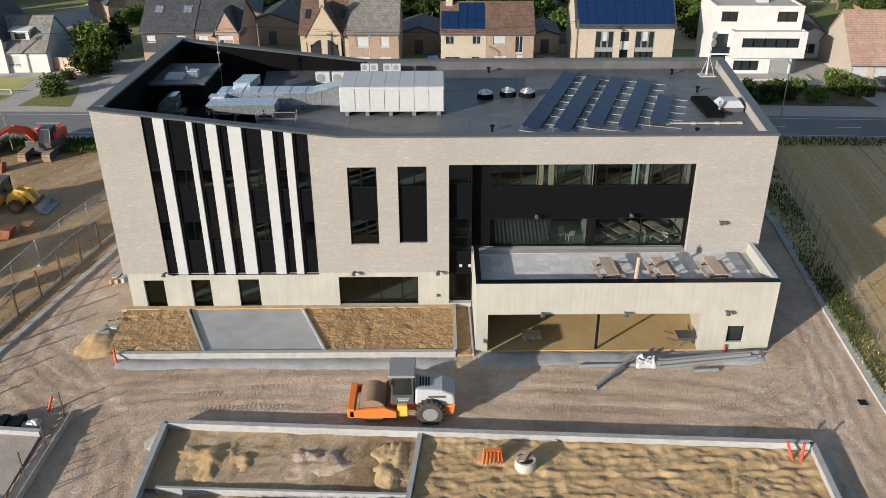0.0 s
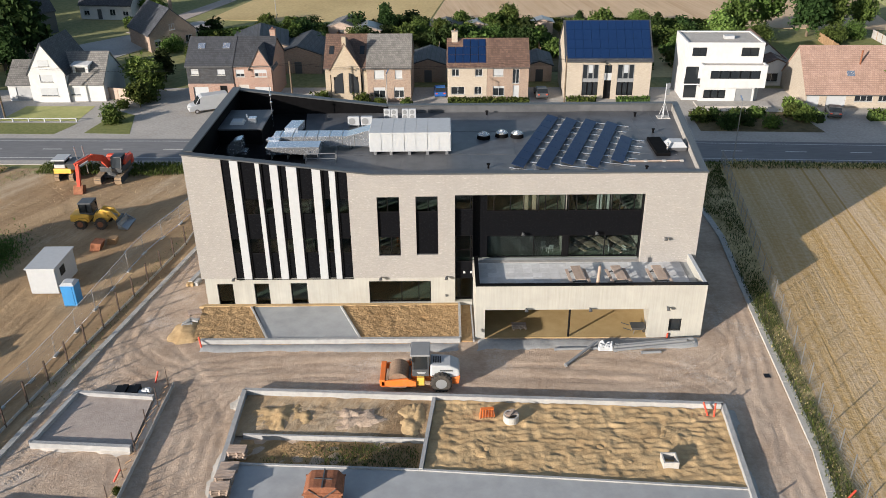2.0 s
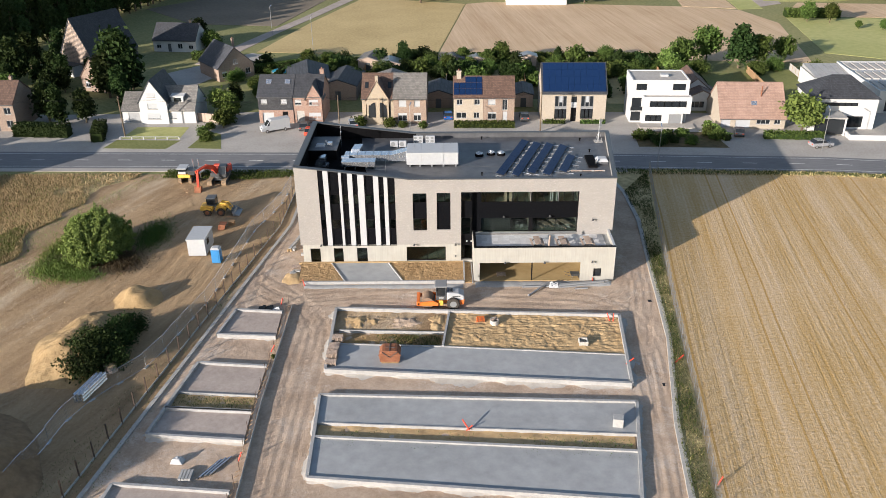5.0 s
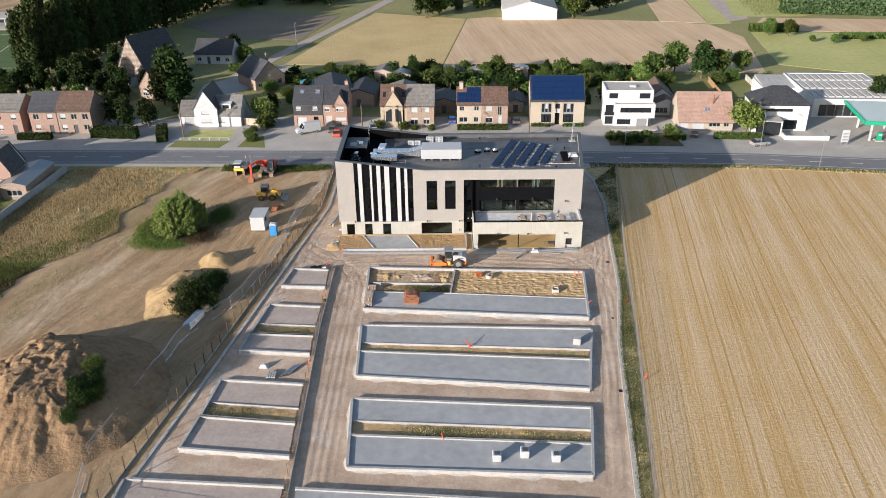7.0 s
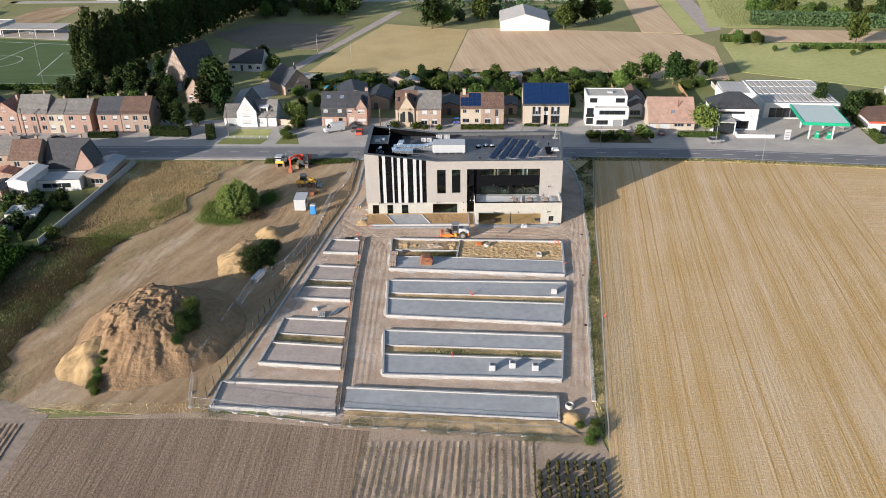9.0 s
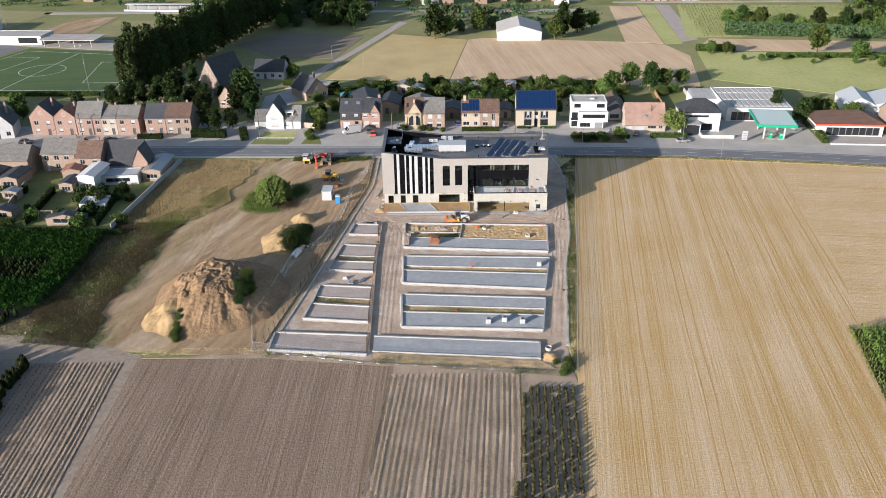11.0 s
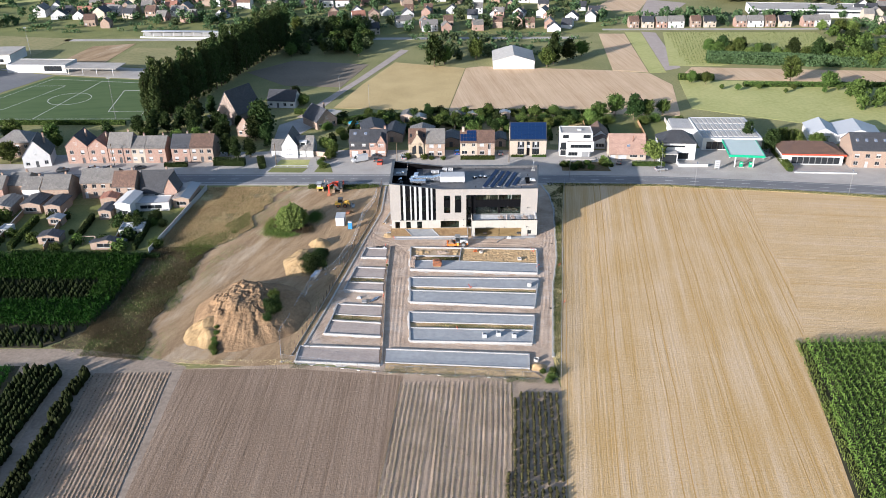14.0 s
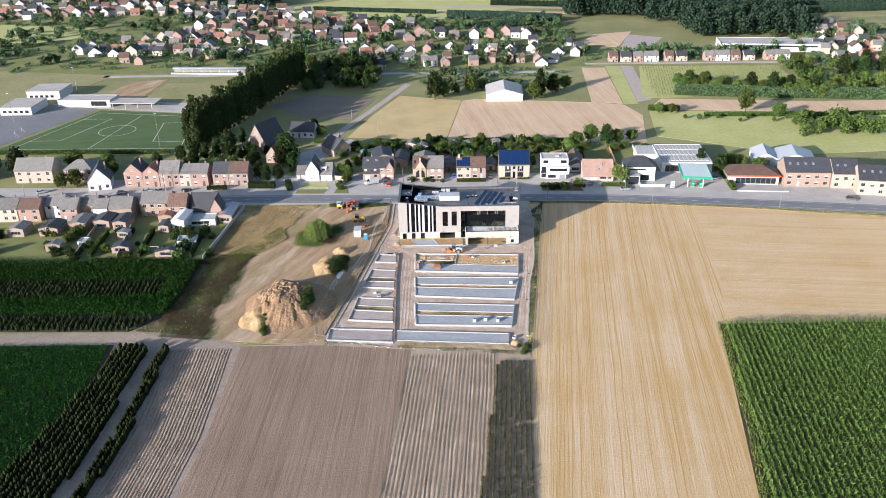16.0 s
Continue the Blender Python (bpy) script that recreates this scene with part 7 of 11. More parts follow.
# ---- heaps ----
def heap(name, cx, cy, rx, ry, h, rough, mat, label, seed, steep=1.0, cell=0.45):
    s = Shape()
    n, m = max(16, int(2.6 * rx / cell)), max(16, int(2.6 * ry / cell))
    for j in range(m + 1):
        for i in range(n + 1):
            u, v = (i / n - 0.5) * 2.4, (j / m - 0.5) * 2.4
            x, y = cx + u * rx, cy + v * ry
            d = math.hypot(u, v) + 0.22 * noise.noise((u * 1.7, v * 1.7, seed))
            k = max(0.0, 1 - d)
            z = h * min(1, (k * 1.5) ** steep) * (0.82 + 0.25 * noise.noise((u * 2, v * 2, seed + 3)))
            z += rough * min(1, k * 4) * ((0.5 - abs(noise.noise((x * 0.55, y * 0.4, seed)))) * 1.1 + (0.4 - abs(noise.noise((x * 1.1, y * 0.8, seed + 1)))) * 0.7 + 0.45 * noise.fractal((x * 0.8, y * 0.8, seed), 0.9, 2.0, 5) - 0.9 * abs(noise.noise((math.atan2(v, u) * 5, d * 1.2, seed + 4)))) - 0.06
            s.v.append((x, y, z))
    s.f = [(j * (n + 1) + i, j * (n + 1) + i + 1, (j + 1) * (n + 1) + i + 1, (j + 1) * (n + 1) + i) for j in range(m) for i in range(n)]
    return single(name, s, mat, label, "earth heap", smooth=True)


def mound_height(x, y):
    """The great mound: a steep back, a long smooth front, broken clods round its crown."""
    u, v = (x + 31.2) / 13.8, (y + 44.5) / (19.2 if y < -44.5 else 13.0)
    d = math.hypot(u, v) + 0.1 * noise.noise((u * 1.6, v * 1.6, 3)) + 0.04 * noise.noise((u * 5, v * 5, 5))
    k = max(0.0, 1 - d)
    run = k / 0.66
    z = 5.6 * (run - 0.16 * max(0.0, run - 0.55) ** 2 / 0.45 if run < 1 else 0.928 + 0.06 * (run - 1))
    crown = min(1.0, max(0.0, (z - 2.2) / 1.0)) * min(1.0, max(0.0, (-24.5 - x) / 3.0)) * min(1.0, max(0.0, (y + 54.5 + 2 * noise.noise((x * 0.3, 1, 1))) / 1.2))
    for size, tall in ((0.4, 0.58), (0.8, 0.34), (1.9, 0.12)):
        at = (x * size + 0.6 * noise.noise((x * 0.35, y * 0.35, 7)), y * size * 0.72 + 0.6 * noise.noise((x * 0.35, y * 0.35, 9)), 0.5)
        near, cell = noise.voronoi(at)
        block = math.sin(cell[0].x * 41.3 + cell[0].y * 17.7) * 0.5 + 0.5
        z += crown * tall * (block - 0.5 - 0.25 * max(0.0, 1 - (near[1] - near[0]) * 5) + 0.5 * (near[0] - 0.3))
    z += (0.12 * noise.fractal((x * 0.9, y * 0.9, 2), 0.8, 2.0, 5) + 0.05 * noise.noise((x * 3.1, y * 3.1, 4))) * min(1, k * 5)
    slide = min(1.0, k * 5) * min(1.0, max(0.0, (-52.0 - y) / 3.0))
    turn = math.atan2(v, u)
    z += slide * (0.34 * noise.noise((turn * 5.5, d * 0.9, 11)) + 0.2 * noise.noise((turn * 13, d * 2.4, 12)) + 0.1 * noise.fractal((x * 1.6, y * 1.6, 6), 0.7, 2.0, 4))
    return z - 0.06


s = Shape()
xs, ys = np.arange(-46.0, -16.0, 0.2), np.arange(-65.0, -31.0, 0.2)
s.v = [(x, y, mound_height(x, y)) for y in ys.tolist() for x in xs.tolist()]
n = len(xs)
s.f = [(j * n + i, j * n + i + 1, (j + 1) * n + i + 1, (j + 1) * n + i) for j in range(len(ys) - 1) for i in range(n - 1)]
single("earth_mound", s, "mound", "large mound of excavated brown earth with a cloddy crown", "earth heap", smooth=True)
heap("sand_mound", -39.2, -54.8, 5.4, 6.8, 3.3, 0.3, "lotsand", "pale yellow sand heap against a mound", 8, 1.05, 0.3)
heap("sand_mound", -22.6, -20.5, 5.4, 8.6, 2.5, 0.3, "lotsand", "yellow sand heap beside a bush", 12, 1.05, 0.35)
heap("sand_mound", -19.6, -9.5, 3.2, 3.0, 1.9, 0.12, "lotsand", "small cone of sand", 15, 0.9)
heap("sand_mound", 35.2, -70.0, 2.0, 1.6, 0.9, 0.15, "sand", "small heap of sand by a fence corner", 17, 0.9)
heap("sand_mound", -0.6, -3.9, 1.6, 2.0, 0.5, 0.1, "sand", "spilled sand beside a planting bed", 19, 0.9, 0.2)
for x, y, rx, ry, h, m in ((9.2, -15.2, 2.6, 1.7, 0.75, "sand"), (14.4, -15.4, 2.6, 1.6, 0.6, "dirt"), (18.4, -15.6, 1.2, 2.4, 0.8, "sand"), (24.0, -18.5, 2.6, 1.6, 0.5, "sand"), (31.5, -19.5, 3.4, 1.4, 0.5, "sand"), (36.5, -17.5, 2.4, 1.6, 0.45, "sand")):
    heap("sand_mound", x, y, rx * 1.1, ry * 1.1, h * 0.4 + 0.1, 0.22, m, "low mound of damp sand tipped in a plot", x, 0.8, 0.16)

# ---- houses ----
def window_in(parent, x0, x1, z0, z1, y, bars=1, mat="white", sill=True, blind=0.0):
    """A framed window whose wall faces -y at y: set back in its opening."""
    w = 0.07
    gx = [x0 + w / 2] + [x0 + (x1 - x0) * i / (bars + 1) for i in range(1, bars + 1)] + [x1 - w / 2]
    f = Shape().holes(x0, x1, z0, z1, y + 0.08, y + 0.16, [(a + w / 2, b - w / 2, z0 + w, z1 - w) for a, b in zip(gx, gx[1:])])
    win = part("window", f, mat, parent)
    zb = z1 - w - (z1 - z0 - 2 * w) * blind
    if zb > z0 + w + 0.05:
        part("pane", Shape().box(x0 + w, x1 - w, y + 0.11, y + 0.13, z0 + w, zb), "dim", win)
    if blind:
        part("shutter", Shape().box(x0 + w, x1 - w, y + 0.09, y + 0.125, zb, z1 - w), "white", win)
    if sill:
        part("sill", Shape().box(x0 - 0.05, x1 + 0.05, y - 0.06, y + 0.08, z0 - 0.08, z0), "kerb", win)
    return win


def door_in(parent, x0, x1, z1, y, mat="white", name="door"):
    d = part(name, Shape().box(x0, x1, y + 0.1, y + 0.16, 0.05, z1), mat, parent)
    part("door_handle", Shape().box(x1 - 0.18, x1 - 0.1, y + 0.04, y + 0.1, 1.0, 1.08), "steel", d)
    return d


def shell(t, w, d, eave, ridge, wall, roof, style, fronts, backs=(), x0=None, y0=0.0, over=0.3, gable_mat=None, back_wall=True):
    """Walls with real openings and a pitched, hipped or flat roof, front at y0 facing -y."""
    xa = -w / 2 if x0 is None else x0
    xb, yb = xa + w, y0 + d
    part("front_wall", Shape().holes(xa, xb, 0, eave, y0, y0 + 0.3, list(fronts)), wall, t)
    if back_wall:
        part("back_wall", Shape().holes(xa, xb, 0, eave, yb - 0.3, yb, list(backs)), wall, t)
    for x in (xa, xb - 0.3):
        s = Shape().box(x, x + 0.3, y0 + 0.3, yb - 0.3, 0, eave)
        if style == "x":
            s.front([(y0, eave), (yb, eave), ((y0 + yb) / 2, ridge - 0.02)], x, x + 0.3)
        part("side_wall", s, wall, t)
    th = 0.2
    if style == "x":
        k = (ridge - eave) / (d / 2)
        o = [(y0 - over, eave - over * k), ((y0 + yb) / 2, ridge), (yb + over, eave - over * k), (yb + over, eave - over * k + th), ((y0 + yb) / 2, ridge + th), (y0 - over, eave - over * k + th)]
        part("roof", Shape().front(o, xa - 0.15, xb + 0.15), roof, t)
        part("gutter", Shape().box(xa - 0.1, xb + 0.1, y0 - over - 0.1, y0 - over, eave - over * k - 0.02, eave - over * k + 0.1), "darkgrey", t)
    elif style == "y":
        part("gable", Shape().side([(xa, eave), (xb, eave), ((xa + xb) / 2, ridge - 0.02)], y0, y0 + 0.3), gable_mat or wall, t)
        part("gable", Shape().side([(xa, eave), (xb, eave), ((xa + xb) / 2, ridge - 0.02)], yb - 0.3, yb), gable_mat or wall, t)
        k = (ridge - eave) / (w / 2)
        o = [(xa - over, eave - over * k), ((xa + xb) / 2, ridge), (xb + over, eave - over * k), (xb + over, eave - over * k + th), ((xa + xb) / 2, ridge + th), (xa - over, eave - over * k + th)]
        part("roof", Shape().side(o, y0 - 0.15, yb + 0.15), roof, t)
    elif style == "hip":
        i = min(w, d) / 2
        a = [(xa - over, y0 - over, eave), (xb + over, y0 - over, eave), (xb + over, yb + over, eave), (xa - over, yb + over, eave)]
        r = [(xa + i, (y0 + yb) / 2, ridge), (xb - i, (y0 + yb) / 2, ridge)]
        s = Shape().add(a + r, [(0, 1, 5, 4), (1, 2, 5), (2, 3, 4, 5), (3, 0, 4)])
        s.add([(x, y, z - 0.15) for x, y, z in a], [(3, 2, 1, 0)])
        s.add(a + [(x, y, z - 0.15) for x, y, z in a], [(4, 5, 1, 0), (5, 6, 2, 1), (6, 7, 3, 2), (7, 4, 0, 3)])
        part("roof", s, roof, t)
    else:
        part("roof", Shape().box(xa + 0.3, xb - 0.3, y0 + 0.3, yb - 0.3, eave - 0.35, eave - 0.2), roof, t)
        s = Shape()
        for q in ((xa - 0.04, xb + 0.04, y0 - 0.04, y0 + 0.34), (xa - 0.04, xb + 0.04, yb - 0.34, yb + 0.04), (xa - 0.04, xa + 0.34, y0 + 0.34, yb - 0.34), (xb - 0.34, xb + 0.04, y0 + 0.34, yb - 0.34)):
            s.box(*q, eave, eave + 0.06)
        part("roof_edge", s, "steel", t)


def chimney(t, x, y, z0, z1, mat="brickbrown", w=0.55):
    c = part("chimney", Shape().box(x - w / 2, x + w / 2, y - w / 2, y + w / 2, z0, z1).box(x - w / 2 - 0.06, x + w / 2 + 0.06, y - w / 2 - 0.06, y + w / 2 + 0.06, z1, z1 + 0.12), mat, t)
    part("chimney_pot", Shape().tube((x, y, z1 + 0.12), (x, y, z1 + 0.45), 0.12, 0.1, 10), "tilered", c)


def on_slope(y0, d, eave, ridge, v):
    """A point on the front slope at share v from eave to ridge: y, z."""
    return y0 + d / 2 * v, eave + (ridge - eave) * v + 0.2


def slope_panel(t, name, x0, x1, y0, d, eave, ridge, v0, v1, mat, lift=0.06):
    (ya, za), (yb, zb) = on_slope(y0, d, eave, ridge, v0), on_slope(y0, d, eave, ridge, v1)
    low = [(x0, ya, za + 0.01), (x1, ya, za + 0.01), (x1, yb, zb + 0.01), (x0, yb, zb + 0.01)]
    return part(name, Shape().prism(low, [(x, y - lift * 0.5, z + lift) for x, y, z in low]), mat, t)


def auto_windows(w, eave, ground, upper, door_at=None, ww=1.3):
    """Even rows of windows for two storeys: openings and whether each is a door."""
    out = []
    for n, z0, z1 in ((ground, 0.9, 2.25), (upper, 3.5, 4.85)):
        if z1 > eave - 0.15:
            continue
        for i in range(n):
            c = -w / 2 + w * (i + 0.5) / n
            if z0 < 1 and door_at == i:
                out.append((c - 0.5, c + 0.5, 0.05, 2.2))
            else:
                out.append((c - ww / 2, c + ww / 2, z0, z1))
    return out


def plain_house(label, w, d, eave, ridge, wall, roof, style="x", ground=3, upper=3, door_at=1, name="house", blinds=0.3, category="house", group="", skylights=0, stack=True, simple=False):
    t = thing(name, label, category, (0, 0, 0), group)
    op = auto_windows(w, eave, ground, upper, door_at)
    shell(t, w, d, eave, ridge, wall, roof, style, op)
    for i, o in enumerate(op):
        if simple:
            part("window" if o[2] > 0.1 else "door", Shape().box(o[0], o[1], 0.12, 0.16, o[2], o[3]), "dim" if (i * 5) % 4 else "white", t)
        elif o[2] < 0.1:
            door_in(t, o[0], o[1], o[3], 0, "darkgrey" if i % 2 else "white")
        else:
            window_in(t, *o, 0, 1, "white", True, blinds if (i * 7) % 3 == 0 else 0)
    if style == "y" and ridge - eave > 2.4:
        window_in(t, -0.5, 0.5, eave + 0.4, eave + 1.5, -0.1, 1)
    if stack and style in "xy":
        chimney(t, w * 0.28, d * 0.55, eave + (ridge - eave) * 0.5, ridge + 0.7)
    for i in range(skylights):
        slope_panel(t, "skylight", -w * 0.25 + i * w * 0.4, -w * 0.25 + i * w * 0.4 + 0.9, 0, d, eave, ridge, 0.4, 0.65, "dim")
    return t


def place(t, x, y, turn=0.0, z=0.0):
    t.matrix_basis = pose(x, y, z, 0, 0, turn)
    return t


# 1: dark double house
t = thing("double_house", "dark slate-clad house joined to a red brick gable house", "house", (0, 0, 0))
op = [(-3.0, -1.8, 4.0, 4.9), (1.0, 2.2, 4.0, 4.9), (-2.9, -0.6, 0.05, 2.2), (1.2, 2.3, 0.05, 2.4)]
shell(t, 7.0, 9, 5.5, 8.6, "slate", "slate", "x", op, x0=-3.6)
part("brick_base", Shape().holes(-3.62, 3.42, 0, 2.7, -0.06, -0.004, [(-2.9, -0.6, 0, 2.2), (1.2, 2.3, 0, 2.4)]), "brickred", t)
for o in op[:2]:
    window_in(t, *o, 0, 1, "white", True, 0.9)
door_in(t, -2.9, -0.6, 2.2, 0, "white", "garage_door")
door_in(t, 1.2, 2.3, 2.4, 0, "black")
for x in (-2.2, 1.6):
    slope_panel(t, "skylight", x, x + 1.1, 0, 9, 5.5, 8.6, 0.55, 0.75, "galv")
place(t, -14.6, 60.8, -1.2)
t = thing("gable_house", "red brick house with a steep dark gable and pale windows", "house", (0, 0, 0))
shell(t, 6.0, 9, 5.5, 8.6, "brickred", "slate", "x", [(-2.6, -1.3, 3.7, 4.8), (0.2, 2.6, 0.9, 2.2), (-2.4, -0.8, 0.05, 2.5)])
shell(t, 3.2, 3.5, 5.2, 8.0, "brickred", "slate", "y", [(-0.9, 0.9, 3.8, 5.0)], x0=-0.3, y0=-0.35)
window_in(t, 0.35, 2.2, 3.8, 4.9, -0.45, 2, "white", True, 0.5)
window_in(t, -2.6, -1.3, 3.7, 4.8, 0, 1, "white", True, 0.6)
window_in(t, 0.2, 2.6, 0.9, 2.2, -0.45, 2, "white", True, 0.6)
door_in(t, -2.4, -0.8, 2.5, 0, "kerb")
chimney(t, 2.5, 5.0, 7.5, 9.6, "brickred", 0.8)
place(t, -8.2, 60.8, -1.2)
# 2: arched gable house and its brown neighbour
t = thing("gable_house", "yellow brick house with a pointed gable and arched windows", "house", (0, 0, 0))
shell(t, 6.3, 9, 5.4, 9.1, "brickyellow", "tilebrown", "x", [(-2.4, -0.7, 1.6, 4.2), (0.7, 2.4, 1.6, 4.2), (-0.5, 0.5, 0.05, 2.2)])
shell(t, 4.4, 3.4, 5.3, 8.9, "brickyellow", "tilebrown", "y", [(-1.8, -0.4, 1.5, 4.0), (0.4, 1.8, 1.5, 4.0)], y0=-0.4)
for sx in (-1, 1):
    arch = [(sx * 0.45, 1.5), (sx * 1.85, 1.5), *[(sx * (0.45 + 1.4 * math.cos(a)), 2.7 + 1.9 * math.sin(a)) for a in [i * math.pi / 2 / 6 for i in range(7)]]]
    part("arched_window", Shape().side(arch, -0.46, -0.42), "dim", t)
part("gable_finial", Shape().box(-0.3, 0.3, -0.5, 0.1, 8.4, 9.9), "brickyellow", t)
for x in (-2.6, 2.0):
    slope_panel(t, "skylight", x, x + 0.7, 0, 9, 5.4, 9.1, 0.35, 0.6, "dim")
place(t, 6.0, 59.6, -1)
t = thing("row_house", "brown brick house with a grey tiled roof and white shutters", "house", (0, 0, 0))
op = [(-2.2, -0.7, 3.6, 4.9), (0.9, 2.0, 3.6, 4.9), (-2.4, -0.6, 0.7, 2.3), (0.7, 2.2, 0.7, 2.3)]
shell(t, 6.5, 9, 5.4, 9.1, "brickbrown", "tilegrey", "x", op)
for i, o in enumerate(op):
    window_in(t, *o, 0, 1, "white", True, 0.98 if i < 2 else 0.3)
place(t, 12.4, 59.4, -1)
# 3: yellow and brown pair with solar panels
t = thing("row_house", "buff brick house with solar panels on its brown roof", "house", (0, 0, 0))
op = [(-2.3, -1.2, 3.7, 4.8), (1.2, 2.3, 3.7, 4.8), (-2.4, -0.4, 0.9, 2.1), (1.1, 2.2, 0.9, 2.1)]
shell(t, 5.9, 9, 5.2, 8.2, "brickbuff", "tilebrown", "x", op)
for o in op:
    window_in(t, *o, 0, 1)
for r, c0 in ((0, 0), (1, 0), (2, 2)):
    for c in range(c0, 5):
        slope_panel(t, "solar_panel", -2.9 + c * 1.15, -1.82 + c * 1.15, 0, 9, 5.2, 8.2, 0.08 + r * 0.29, 0.35 + r * 0.29, "solar", 0.08)
chimney(t, -1.9, 4.2, 7.6, 9.4, "brickbuff", 0.9)
place(t, 24.1, 60.1, -1)
t = thing("row_house", "brown brick house with a plain brown tiled roof", "house", (0, 0, 0))
op = [(-2.2, -0.7, 3.7, 4.8), (0.7, 1.7, 2.6, 4.8), (-2.2, -0.5, 0.7, 2.2), (0.8, 1.7, 0.05, 2.3)]
shell(t, 6.2, 9, 5.2, 8.2, "brickbrown", "tilebrown", "x", op)
for i, o in enumerate(op[:3]):
    window_in(t, *o, 0, 1, "white", True, (0.95, 0, 0.2)[i])
door_in(t, 0.8, 1.7, 2.3, 0, "white")
place(t, 30.2, 59.9, -1)
# 4: house under a full solar roof
t = thing("solar_house", "buff brick house whose front roof is covered with dark solar panels", "house", (0, 0, 0))
op = [(-3.8, -1.4, 0.6, 5.3), (-0.55, 0.55, 0.05, 5.2), (1.4, 3.9, 0.6, 5.3)]
shell(t, 12.8, 10, 6.0, 10.6, "brickbuff", "slate", "x", op)
for x0, x1 in ((-3.8, -1.4), (1.4, 3.9)):
    for k in range(3):
        a = x0 + (x1 - x0) * k / 3
        window_in(t, a + 0.03, a + (x1 - x0) / 3 - 0.03, 0.6, 2.6, 0, 0, "black", False)
        window_in(t, a + 0.03, a + (x1 - x0) / 3 - 0.03, 3.1, 5.3, 0, 0, "grey", False, 0.6 if k == 1 else 0.0)
    part("spandrel", Shape().box(x0, x1, 0.08, 0.2, 2.6, 3.1), "grey", t)
door_in(t, -0.55, 0.55, 2.9, 0, "black")
window_in(t, -0.55, 0.55, 4.0, 5.2, 0, 0, "black", False)
part("lintel_panel", Shape().box(-0.55, 0.55, 0.08, 0.2, 2.9, 4.0), "white", t)
for c in range(10):
    for r in range(4):
        slope_panel(t, "solar_panel", -6.2 + c * 1.25, -4.98 + c * 1.25, 0, 10, 6.0, 10.6, 0.0 + r * 0.245, 0.238 + r * 0.245, "solar", 0.07)
place(t, 45.2, 60.1, -1.5)
# 5: white modern villa
t = thing("modern_villa", "white cubic three-storey villa with ribbon windows", "house", (0, 0, 0))
op = [(-5.3, -3.1, 7.3, 8.7), (2.6, 5.4, 7.3, 8.7)]
s = Shape().holes(-6.2, 6.2, 0, 9.5, 1.8, 2.1, [(-5.3, -3.0, 7.3, 8.7), (2.6, 5.4, 7.3, 8.7), (-6.0, -3.9, 0.4, 5.6)])
part("front_wall", s, "whitewall", t)
part("side_wall", Shape().box(-6.2, -5.9, 2.1, 9.7, 0, 9.5), "whitewall", t)
part("side_wall", Shape().box(5.9, 6.2, 2.1, 9.7, 0, 9.5), "whitewall", t)
part("back_wall", Shape().box(-6.2, 6.2, 9.7, 10.0, 0, 9.5), "whitewall", t)
part("roof", Shape().box(-5.9, 5.9, 2.1, 9.7, 9.1, 9.3), "paving", t)
window_in(t, -5.3, -3.0, 7.3, 8.7, 1.8, 1, "black", False)
window_in(t, 2.6, 5.4, 7.3, 8.7, 1.8, 1, "black", False)
part("corner_glazing", Shape().box(-6.0, -3.9, 1.9, 1.96, 0.4, 5.6), "dim", t)
part("balcony_slab", Shape().box(-6.4, -3.85, 0.6, 1.8, 2.9, 3.1), "whitewall", t)
part("balcony_rail", Shape().box(-6.4, -3.85, 0.6, 0.64, 3.1, 4.0), "dim", t)
part("front_box", Shape().holes(-3.8, 6.6, 2.6, 6.3, 0, 0.3, [(-2.4, 5.6, 4.1, 5.4)]).box(-3.8, -3.5, 0.3, 1.8, 2.6, 6.3).box(6.3, 6.6, 0.3, 1.8, 2.6, 6.3).box(-3.8, 6.6, 0.3, 1.8, 2.6, 2.85), "whitewall", t)
part("front_box_roof", Shape().box(-3.5, 6.3, 0.3, 1.8, 5.95, 6.15), "paving", t)
for i in range(5):
    window_in(t, -2.4 + i * 1.6, -0.85 + i * 1.6, 4.1, 5.4, 0, 0, "black", False)
part("ground_wall", Shape().holes(-3.8, 5.2, 0, 2.6, 0.6, 0.9, [(-3.0, 0.6, 0.7, 2.1), (2.2, 4.9, 0.05, 2.3)]), "whitewall", t)
for i in range(3):
    window_in(t, -3.0 + i * 1.2, -1.85 + i * 1.2, 0.7, 2.1, 0.6, 0, "black", False)
part("garage_door", Shape().box(2.2, 4.9, 0.7, 0.76, 0.05, 2.3), "grey", t)
part("roof_unit", Shape().box(0.5, 2.1, 5, 6, 9.3, 9.8), "white", t)
part("terrace_floor", Shape().box(-4.5, 7.5, -2.2, 0.6, -0.1, 0.25), "paving", t)
place(t, 61.9, 57.4, -2.5)
t.matrix_basis = t.matrix_basis @ Matrix.Diagonal((0.9, 0.95, 0.91, 1))
t = thing("garden_house", "low outbuilding with a dark red roof", "outbuilding", (0, 0, 0))
shell(t, 7, 9, 2.6, 4.2, "whitewall", "tilebrown", "y", [(-2.5, 0.5, 0.6, 2.0)])
window_in(t, -2.5, 0.5, 0.6, 2.0, 0, 2)
place(t, 72.8, 66.5, -3)
